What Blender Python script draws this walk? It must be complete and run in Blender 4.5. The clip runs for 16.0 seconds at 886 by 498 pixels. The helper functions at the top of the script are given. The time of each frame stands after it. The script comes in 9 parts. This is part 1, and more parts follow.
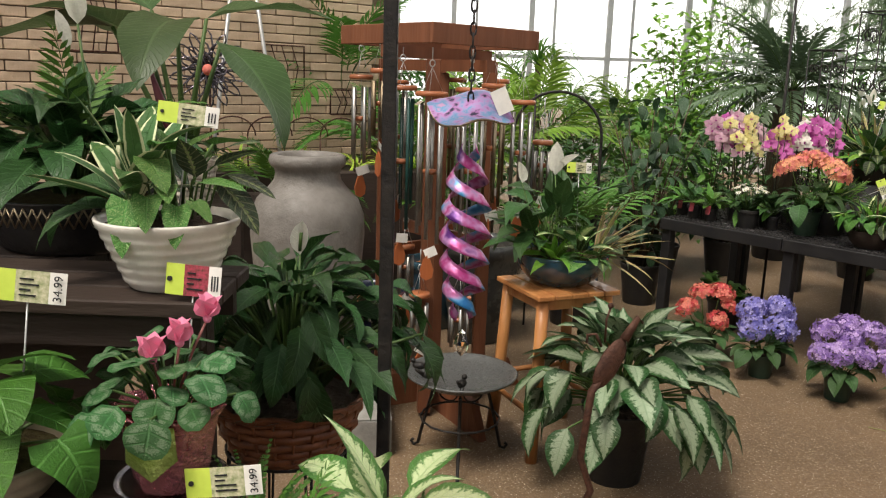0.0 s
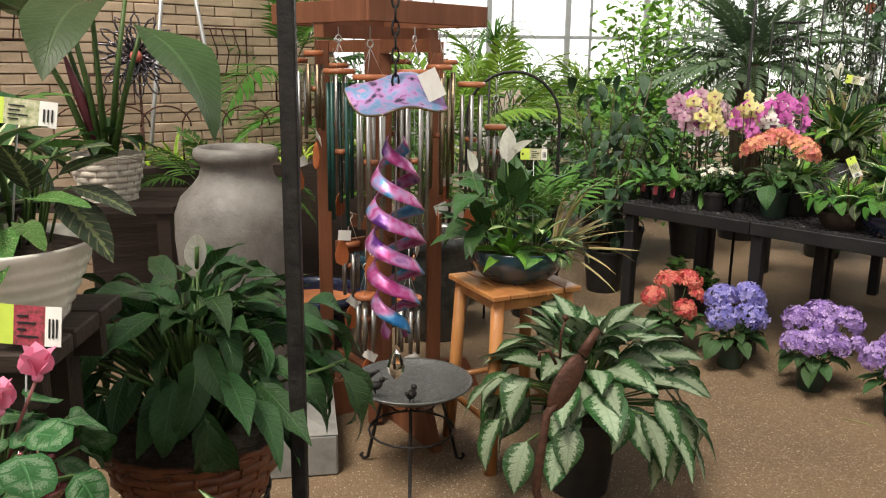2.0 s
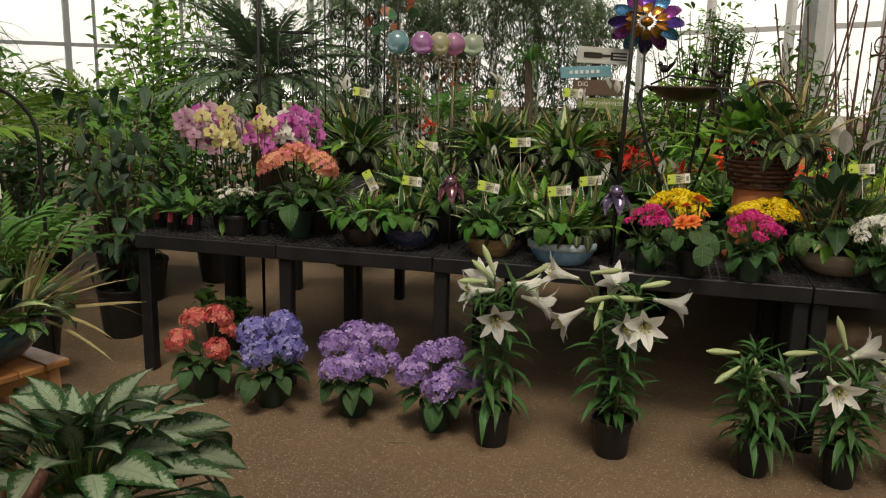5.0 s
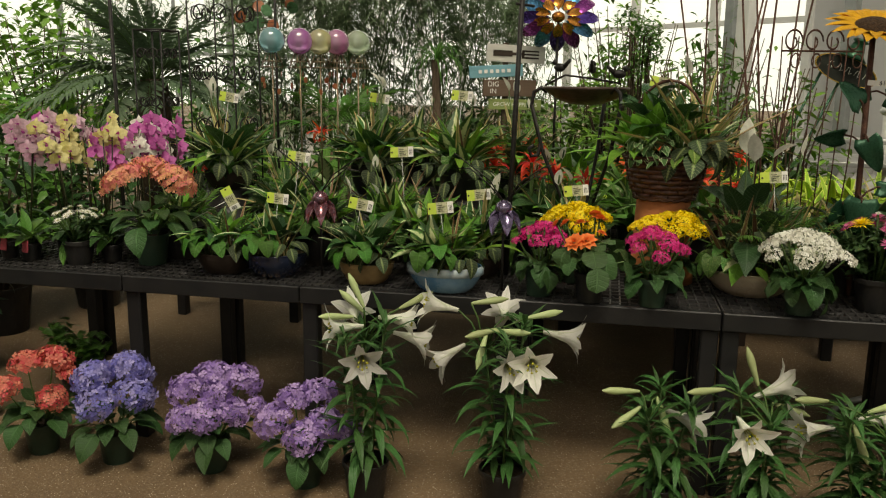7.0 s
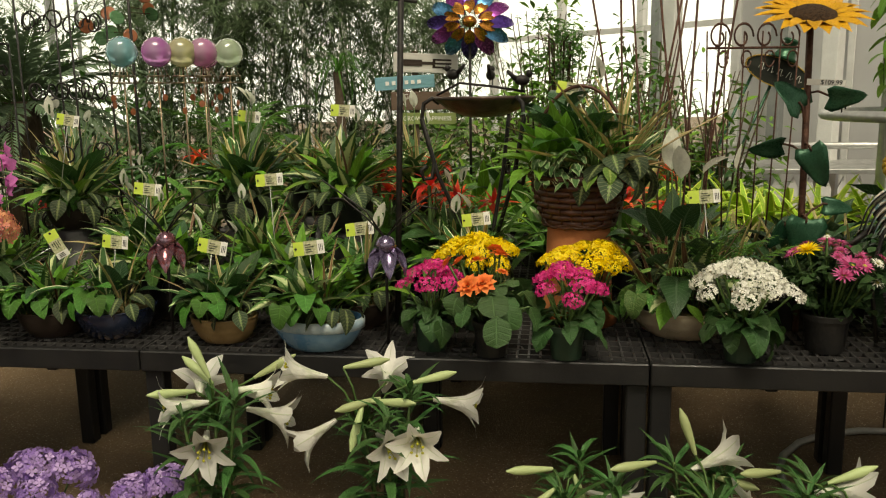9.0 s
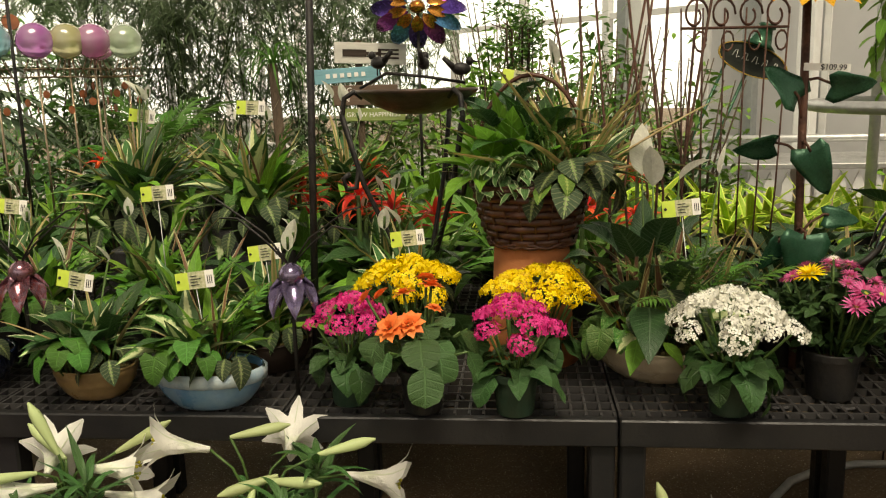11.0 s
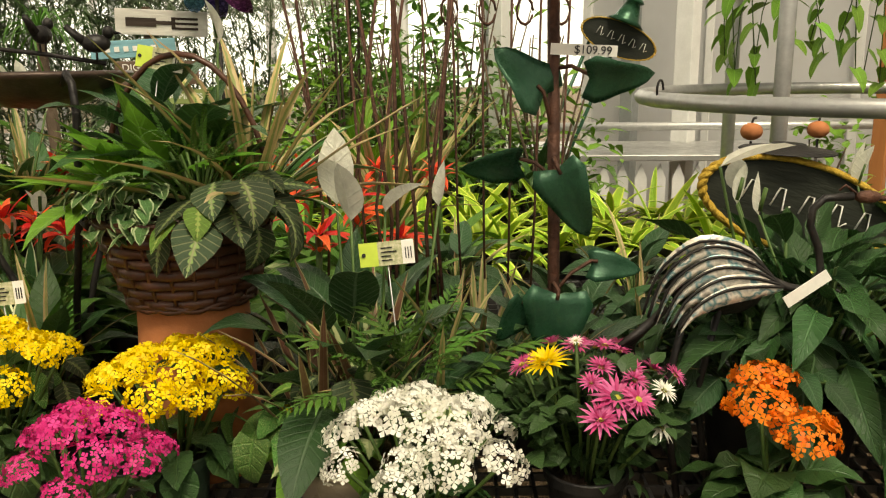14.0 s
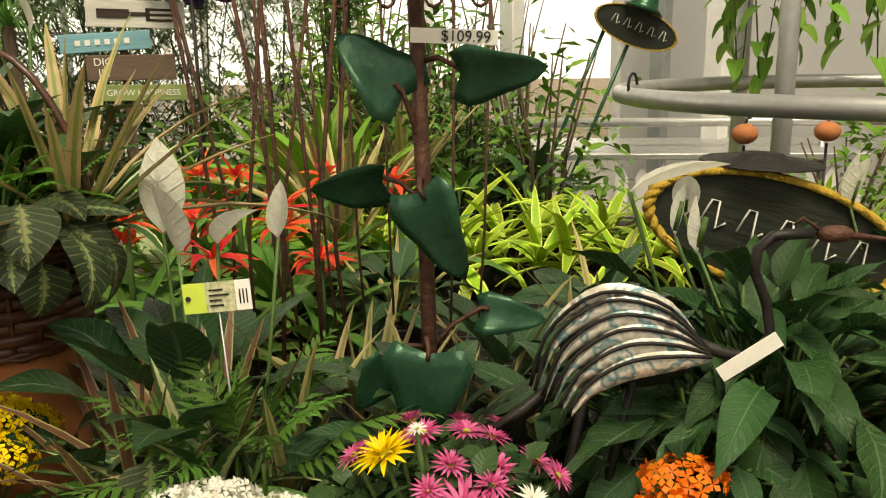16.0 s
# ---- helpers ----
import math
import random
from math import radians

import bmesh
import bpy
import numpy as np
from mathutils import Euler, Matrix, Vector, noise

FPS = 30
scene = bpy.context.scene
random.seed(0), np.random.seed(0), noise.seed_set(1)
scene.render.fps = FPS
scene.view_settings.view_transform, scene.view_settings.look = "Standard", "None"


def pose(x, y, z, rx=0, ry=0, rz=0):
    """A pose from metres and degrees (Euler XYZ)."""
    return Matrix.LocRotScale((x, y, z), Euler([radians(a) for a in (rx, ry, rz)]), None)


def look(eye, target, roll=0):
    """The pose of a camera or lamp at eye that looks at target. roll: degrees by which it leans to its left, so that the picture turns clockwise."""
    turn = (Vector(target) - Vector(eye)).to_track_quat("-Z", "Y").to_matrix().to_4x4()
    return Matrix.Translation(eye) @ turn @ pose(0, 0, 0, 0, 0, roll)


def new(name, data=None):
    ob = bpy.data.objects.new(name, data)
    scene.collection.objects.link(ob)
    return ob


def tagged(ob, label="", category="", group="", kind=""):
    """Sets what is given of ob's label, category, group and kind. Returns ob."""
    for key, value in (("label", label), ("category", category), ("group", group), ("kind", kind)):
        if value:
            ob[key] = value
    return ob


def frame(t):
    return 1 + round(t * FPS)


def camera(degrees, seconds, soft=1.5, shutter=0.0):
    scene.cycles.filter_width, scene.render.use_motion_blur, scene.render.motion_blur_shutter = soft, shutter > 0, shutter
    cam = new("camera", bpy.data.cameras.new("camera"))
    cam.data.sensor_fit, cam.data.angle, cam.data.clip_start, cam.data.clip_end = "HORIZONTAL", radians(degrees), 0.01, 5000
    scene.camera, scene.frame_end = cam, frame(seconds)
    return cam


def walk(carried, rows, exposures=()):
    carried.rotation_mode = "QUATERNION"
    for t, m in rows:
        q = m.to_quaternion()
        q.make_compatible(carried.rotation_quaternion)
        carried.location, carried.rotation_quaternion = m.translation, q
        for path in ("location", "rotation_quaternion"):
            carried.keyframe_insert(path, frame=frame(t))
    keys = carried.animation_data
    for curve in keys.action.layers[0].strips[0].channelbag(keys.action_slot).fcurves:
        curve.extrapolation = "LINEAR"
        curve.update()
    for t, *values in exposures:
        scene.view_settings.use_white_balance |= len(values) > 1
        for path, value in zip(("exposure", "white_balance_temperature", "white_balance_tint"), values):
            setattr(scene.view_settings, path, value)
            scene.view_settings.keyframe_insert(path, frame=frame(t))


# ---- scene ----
cam = camera(57.0, 16.0, 1.15)
PATH = [
    (0, (0.023, 0.067, 1.574), (0.010, 2.025, 1.165), 1.9),
    (0.5, (-0.033, 0.184, 1.581), (0.046, 2.140, 1.170), 0.3),
    (1, (-0.045, 0.227, 1.580), (0.076, 2.180, 1.166), -0.1),
    (1.5, (0.017, 0.286, 1.570), (0.138, 2.234, 1.132), 0.3),
    (2, (0.109, 0.355, 1.572), (0.175, 2.303, 1.124), 0.7),
    (2.5, (0.206, 0.403, 1.568), (0.211, 2.352, 1.120), 1.2),
    (3, (0.279, 0.460, 1.559), (0.321, 2.409, 1.112), 1.7),
    (3.5, (0.313, 0.607, 1.559), (0.699, 2.520, 1.123), 3.1),
    (4, (0.322, 0.743, 1.574), (0.959, 2.591, 1.149), 1.5),
    (4.5, (0.347, 0.812, 1.575), (1.171, 2.588, 1.167), 0.2),
    (5, (0.384, 0.845, 1.566), (1.474, 2.473, 1.164), 1.3),
    (5.2, (0.416, 0.849, 1.562), (1.557, 2.440, 1.159), 1.4),
    (7.3, (1.001, 1.131, 1.598), (2.213, 2.671, 1.198), 0.2),
    (7.5, (1.041, 1.188, 1.613), (2.287, 2.703, 1.220), -0.7),
    (8, (1.096, 1.258, 1.565), (2.396, 2.733, 1.196), -0.7),
    (8.2, (1.185, 1.246, 1.575), (2.476, 2.726, 1.198), -0.7),
    (10.3, (1.709, 1.641, 1.568), (3.033, 3.096, 1.209), -1.9),
    (10.5, (1.743, 1.652, 1.571), (3.082, 3.092, 1.204), -1.7),
    (11, (1.929, 1.652, 1.566), (3.272, 3.083, 1.182), -1.5),
    (11.5, (2.107, 1.629, 1.570), (3.448, 3.061, 1.180), -0.1),
    (12, (2.267, 1.676, 1.564), (3.694, 3.021, 1.172), 0.2),
    (12.5, (2.418, 1.780, 1.574), (3.930, 3.028, 1.183), -0.3),
    (13, (2.547, 1.849, 1.577), (4.108, 3.028, 1.161), -1.2),
    (13.5, (2.697, 1.817, 1.572), (4.259, 2.989, 1.140), -1.0),
    (14, (2.895, 1.744, 1.578), (4.348, 3.044, 1.133), -0.7),
    (14.5, (3.027, 1.728, 1.572), (4.483, 3.027, 1.132), 0.2),
    (15, (3.131, 1.827, 1.584), (4.593, 3.119, 1.145), -0.5),
    (15.5, (3.213, 1.853, 1.574), (4.674, 3.146, 1.132), -1.6),
    (16, (3.373, 1.750, 1.572), (4.732, 3.143, 1.111), -1.1),
]
walk(cam, [(t, look(eye, target, roll)) for t, eye, target, roll in PATH],
     [(0, 0.34, 6700, 13), (2, 0.50, 6700, 12), (3, 0.42, 6700, 12), (5, -0.44, 7100, 13), (8, -0.28, 7700, 3), (11, 0.14, 8000, 8), (16, 0.30, 8200, 6)])

# ---- world, sun, exposure ----
world = bpy.data.worlds.new("overcast_sky")
scene.world = world
world.use_nodes = True
wn, wl = world.node_tree.nodes, world.node_tree.links
wn.clear()
sky = wn.new("ShaderNodeTexSky")
sky.sky_type = 'NISHITA'
sky.sun_disc = False
sky.sun_elevation = radians(62)
sky.sun_rotation = radians(216)
sky.dust_density = 4.0
grey = wn.new("ShaderNodeHueSaturation")
grey.inputs["Saturation"].default_value = 0.12
wbg = wn.new("ShaderNodeBackground")
wbg.inputs["Strength"].default_value = 0.072
wout = wn.new("ShaderNodeOutputWorld")
wl.new(sky.outputs["Color"], grey.inputs["Color"])
wl.new(grey.outputs["Color"], wbg.inputs["Color"])
wl.new(wbg.outputs["Background"], wout.inputs["Surface"])
sun = new("sun", bpy.data.lights.new("sun", 'SUN'))
sun.data.energy, sun.data.angle, sun.data.color = 3.3, radians(22), (1.0, 0.95, 0.86)
sun.matrix_world = look((0, 0, 12), (1.9, 2.6, 5.8))


# ---- materials ----
def nodes_of(name, rough=0.6, metal=0.0):
    m = bpy.data.materials.new(name)
    m.use_nodes = True
    n, l = m.node_tree.nodes, m.node_tree.links
    b = n["Principled BSDF"]
    b.inputs["Roughness"].default_value, b.inputs["Metallic"].default_value = rough, metal
    b.inputs["Specular IOR Level"].default_value = 0.3
    return m, n, l, b


def rgb(c):
    return (c[0], c[1], c[2], 1.0)


def math_node(n, l, op, a, b=None, clamp=False):
    k = n.new("ShaderNodeMath")
    k.operation, k.use_clamp = op, clamp
    for i, v in enumerate((a, b)):
        if v is None:
            continue
        if isinstance(v, (int, float)):
            k.inputs[i].default_value = v
        else:
            l.new(v, k.inputs[i])
    return k.outputs[0]


def mix_node(n, l, f, a, b, kind='MIX'):
    k = n.new("ShaderNodeMix")
    k.data_type, k.blend_type = 'RGBA', kind
    for s, v in ((k.inputs[0], f), (k.inputs[6], a), (k.inputs[7], b)):
        if isinstance(v, (int, float)):
            s.default_value = v
        elif isinstance(v, tuple):
            s.default_value = rgb(v)
        else:
            l.new(v, s)
    return k.outputs[2]


def noise_node(n, l, scale, detail=4.0, rough=0.6, stretch=None):
    tc = n.new("ShaderNodeTexCoord")
    k = n.new("ShaderNodeTexNoise")
    k.inputs["Scale"].default_value, k.inputs["Detail"].default_value, k.inputs["Roughness"].default_value = scale, detail, rough
    if stretch:
        mp = n.new("ShaderNodeMapping")
        mp.inputs["Scale"].default_value = stretch
        l.new(tc.outputs["Object"], mp.inputs["Vector"])
        l.new(mp.outputs["Vector"], k.inputs["Vector"])
    else:
        l.new(tc.outputs["Object"], k.inputs["Vector"])
    return k.outputs["Fac"]


def ramp(n, l, f, a, b):
    k = n.new("ShaderNodeMapRange")
    k.inputs[1].default_value, k.inputs[2].default_value = a, b
    l.new(f, k.inputs[0])
    return k.outputs[0]


def surface(name, c, c2=None, rough=0.6, metal=0.0, scale=12.0, fine=90.0, bump=0.15, stretch=None, coat=0.0, spread=0.12):
    """A solid with blotches of a second colour, fine grain, and relief; each object a little lighter or darker."""
    m, n, l, b = nodes_of(name, rough, metal)
    c2 = c2 or tuple(v * 0.72 for v in c)
    f1 = ramp(n, l, noise_node(n, l, scale, 5.0, 0.62, stretch), 0.35, 0.68)
    f2 = noise_node(n, l, fine, 3.0, 0.6, stretch)
    col = mix_node(n, l, f1, c, c2)
    col = mix_node(n, l, math_node(n, l, 'MULTIPLY', f2, 0.35), col, tuple(v * 0.55 for v in c))
    info = n.new("ShaderNodeObjectInfo")
    hs = n.new("ShaderNodeHueSaturation")
    l.new(math_node(n, l, 'ADD', math_node(n, l, 'MULTIPLY', info.outputs["Random"], 2 * spread), 1.06 - spread), hs.inputs["Value"])
    l.new(col, hs.inputs["Color"])
    l.new(hs.outputs["Color"], b.inputs["Base Color"])
    l.new(math_node(n, l, 'ADD', math_node(n, l, 'MULTIPLY', f1, 0.22), max(0.05, rough - 0.11)), b.inputs["Roughness"])
    b.inputs["Coat Weight"].default_value = coat
    bp = n.new("ShaderNodeBump")
    bp.inputs["Strength"].default_value, bp.inputs["Distance"].default_value = bump, 0.01
    l.new(math_node(n, l, 'ADD', f1, f2), bp.inputs["Height"])
    l.new(bp.outputs["Normal"], b.inputs["Normal"])
    return m


def leaf_stuff(name, c, c2=None, mode="plain", rough=0.42, veins=9.0, vein=0.35, through_light=0.14, vein_c=None):
    """A leaf: u across, v along; mode says where the second colour lies."""
    m, n, l, b = nodes_of(name, rough)
    uv = n.new("ShaderNodeUVMap")
    uv.uv_map = "UVMap"
    sep = n.new("ShaderNodeSeparateXYZ")
    l.new(uv.outputs["UV"], sep.inputs[0])
    a = math_node(n, l, 'ABSOLUTE', math_node(n, l, 'MULTIPLY', math_node(n, l, 'SUBTRACT', sep.outputs[0], 0.5), 2.0))
    v = sep.outputs[1]
    info = n.new("ShaderNodeObjectInfo")
    grain = noise_node(n, l, 26.0, 4.0, 0.65)
    blot = noise_node(n, l, 9.0, 3.0, 0.6)
    # side veins that run outward and forward
    vv = math_node(n, l, 'SUBTRACT', v, math_node(n, l, 'MULTIPLY', a, 0.16))
    wave = math_node(n, l, 'SINE', math_node(n, l, 'MULTIPLY', vv, veins * 6.283))
    side = ramp(n, l, wave, 0.72, 1.0)
    rib = ramp(n, l, a, 0.085, 0.03)
    line = math_node(n, l, 'MAXIMUM', math_node(n, l, 'MULTIPLY', side, 0.6), rib)
    col = mix_node(n, l, blot, tuple(x * 0.72 for x in c), tuple(min(1, x * 1.25) for x in c))
    if c2:
        if mode == "margin":
            f = ramp(n, l, math_node(n, l, 'ADD', a, math_node(n, l, 'MULTIPLY', math_node(n, l, 'SUBTRACT', grain, 0.5), 0.25)), 0.70, 0.78)
        elif mode == "centre":
            f = ramp(n, l, math_node(n, l, 'ADD', a, math_node(n, l, 'MULTIPLY', math_node(n, l, 'SUBTRACT', grain, 0.5), 0.5)), 0.42, 0.3)
        elif mode == "feather":
            q = math_node(n, l, 'ADD', a, math_node(n, l, 'MULTIPLY', wave, 0.07))
            q = math_node(n, l, 'ADD', q, math_node(n, l, 'MULTIPLY', math_node(n, l, 'SUBTRACT', grain, 0.5), 1.3))
            f = ramp(n, l, q, 0.66, 0.42)
        elif mode == "herring":
            q = math_node(n, l, 'ADD', a, math_node(n, l, 'MULTIPLY', wave, 0.08))
            f = ramp(n, l, q, 0.17, 0.09)
        elif mode == "ring":
            w2 = math_node(n, l, 'MULTIPLY', math_node(n, l, 'SUBTRACT', v, 0.45), 2.0)
            rad = math_node(n, l, 'SQRT', math_node(n, l, 'ADD', math_node(n, l, 'MULTIPLY', a, a), math_node(n, l, 'MULTIPLY', w2, w2)))
            q = math_node(n, l, 'ABSOLUTE', math_node(n, l, 'SUBTRACT', math_node(n, l, 'ADD', rad, math_node(n, l, 'MULTIPLY', math_node(n, l, 'SUBTRACT', grain, 0.5), 1.3)), 0.66))
            f = math_node(n, l, 'MULTIPLY', ramp(n, l, math_node(n, l, 'ADD', q, math_node(n, l, 'MULTIPLY', side, 0.3)), 0.26, 0.04), 0.6)
        elif mode == "spots":
            f = ramp(n, l, noise_node(n, l, 60.0, 3.0, 0.7), 0.56, 0.62)
        else:
            f = ramp(n, l, v, 0.1, 1.0)
        col = mix_node(n, l, f, col, c2)
    col = mix_node(n, l, math_node(n, l, 'MULTIPLY', line, vein), col, vein_c or tuple(min(1, x * 2.2 + 0.03) for x in c))
    hs = n.new("ShaderNodeHueSaturation")
    l.new(math_node(n, l, 'ADD', math_node(n, l, 'MULTIPLY', info.outputs["Random"], 0.5), 0.78), hs.inputs["Value"])
    l.new(math_node(n, l, 'ADD', math_node(n, l, 'MULTIPLY', info.outputs["Random"], 0.025), 0.488), hs.inputs["Hue"])
    l.new(col, hs.inputs["Color"])
    l.new(hs.outputs["Color"], b.inputs["Base Color"])
    bp = n.new("ShaderNodeBump")
    bp.inputs["Strength"].default_value, bp.inputs["Distance"].default_value = 0.6, 0.005
    l.new(math_node(n, l, 'SUBTRACT', grain, math_node(n, l, 'MULTIPLY', line, 0.8)), bp.inputs["Height"])
    l.new(bp.outputs["Normal"], b.inputs["Normal"])
    tr = n.new("ShaderNodeBsdfTranslucent")
    l.new(hs.outputs["Color"], tr.inputs["Color"])
    mx = n.new("ShaderNodeMixShader")
    mx.inputs[0].default_value = through_light
    l.new(b.outputs[0], mx.inputs[1])
    l.new(tr.outputs[0], mx.inputs[2])
    l.new(mx.outputs[0], n["Material Output"].inputs["Surface"])
    return m


def floor_stuff():
    """Exposed-aggregate concrete: tan paste, many small pale and dark pebbles, damp patches."""
    m, n, l, b = nodes_of("aggregate_concrete", 0.75)
    tc = n.new("ShaderNodeTexCoord")
    cols = []
    for sc in (95.0, 170.0):
        vo = n.new("ShaderNodeTexVoronoi")
        vo.inputs["Scale"].default_value = sc
        l.new(tc.outputs["Object"], vo.inputs["Vector"])
        cols.append(vo)
    f = ramp(n, l, noise_node(n, l, 0.9, 6.0, 0.62), 0.3, 0.72)
    col = mix_node(n, l, f, (0.195, 0.128, 0.072), (0.115, 0.078, 0.044))
    sp = n.new("ShaderNodeSeparateColor")
    l.new(cols[0].outputs["Color"], sp.inputs[0])
    peb = mix_node(n, l, sp.outputs[0], (0.085, 0.055, 0.035), (0.32, 0.24, 0.16))
    near = ramp(n, l, cols[0].outputs["Distance"], 0.5, 0.3)
    col = mix_node(n, l, math_node(n, l, 'MULTIPLY', near, 0.55), col, peb)
    sp2 = n.new("ShaderNodeSeparateColor")
    l.new(cols[1].outputs["Color"], sp2.inputs[0])
    white = math_node(n, l, 'MULTIPLY', math_node(n, l, 'GREATER_THAN', sp2.outputs[1], 0.93), ramp(n, l, cols[1].outputs["Distance"], 0.42, 0.3))
    col = mix_node(n, l, white, col, (0.66, 0.58, 0.47))
    stain = ramp(n, l, noise_node(n, l, 2.6, 5.0, 0.7), 0.56, 0.7)
    col = mix_node(n, l, math_node(n, l, 'MULTIPLY', stain, 0.4), col, (0.10, 0.07, 0.045))
    l.new(col, b.inputs["Base Color"])
    l.new(math_node(n, l, 'ADD', math_node(n, l, 'MULTIPLY', sp2.outputs[0], 0.3), 0.5), b.inputs["Roughness"])
    bp = n.new("ShaderNodeBump")
    bp.inputs["Strength"].default_value, bp.inputs["Distance"].default_value = 0.5, 0.006
    l.new(math_node(n, l, 'ADD', near, white), bp.inputs["Height"])
    l.new(bp.outputs["Normal"], b.inputs["Normal"])
    return m


def glass_stuff(name, c=(0.95, 0.98, 0.98), rough=0.03):
    m, n, l, b = nodes_of(name, rough)
    b.inputs["Base Color"].default_value = rgb(c)
    b.inputs["Transmission Weight"].default_value = 1.0
    b.inputs["IOR"].default_value = 1.45
    return m


def pane_stuff():
    """Thin greenhouse glass: clear, with a mirror gloss by angle and a little dust."""
    m, n, l, b = nodes_of("greenhouse_glass", 0.05)
    t = n.new("ShaderNodeBsdfTransparent")
    t.inputs[0].default_value = (0.97, 0.985, 0.98, 1)
    g = n.new("ShaderNodeBsdfGlossy")
    g.inputs["Roughness"].default_value = 0.04
    mx = n.new("ShaderNodeMixShader")
    mx.inputs[0].default_value = 0.05
    l.new(t.outputs[0], mx.inputs[1])
    l.new(g.outputs[0], mx.inputs[2])
    l.new(mx.outputs[0], n["Material Output"].inputs["Surface"])
    return m


def poly_stuff():
    """Milky twin-wall polycarbonate that lets daylight through."""
    m, n, l, b = nodes_of("milky_polycarbonate", 0.45)
    col = mix_node(n, l, noise_node(n, l, 3.0, 4.0, 0.6), (0.66, 0.66, 0.65), (0.56, 0.56, 0.55))
    l.new(col, b.inputs["Base Color"])
    tr = n.new("ShaderNodeBsdfTranslucent")
    l.new(col, tr.inputs["Color"])
    mx = n.new("ShaderNodeMixShader")
    mx.inputs[0].default_value = 0.22
    l.new(b.outputs[0], mx.inputs[1])
    l.new(tr.outputs[0], mx.inputs[2])
    l.new(mx.outputs[0], n["Material Output"].inputs["Surface"])
    return m


def glow_stuff():
    """The bright overcast distance outside."""
    m, n, l, b = nodes_of("overcast_distance", 1.0)
    b.inputs["Base Color"].default_value = (0.8, 0.8, 0.8, 1)
    b.inputs["Emission Color"].default_value = (0.96, 0.98, 1.0, 1)
    b.inputs["Emission Strength"].default_value = 0.82
    return m


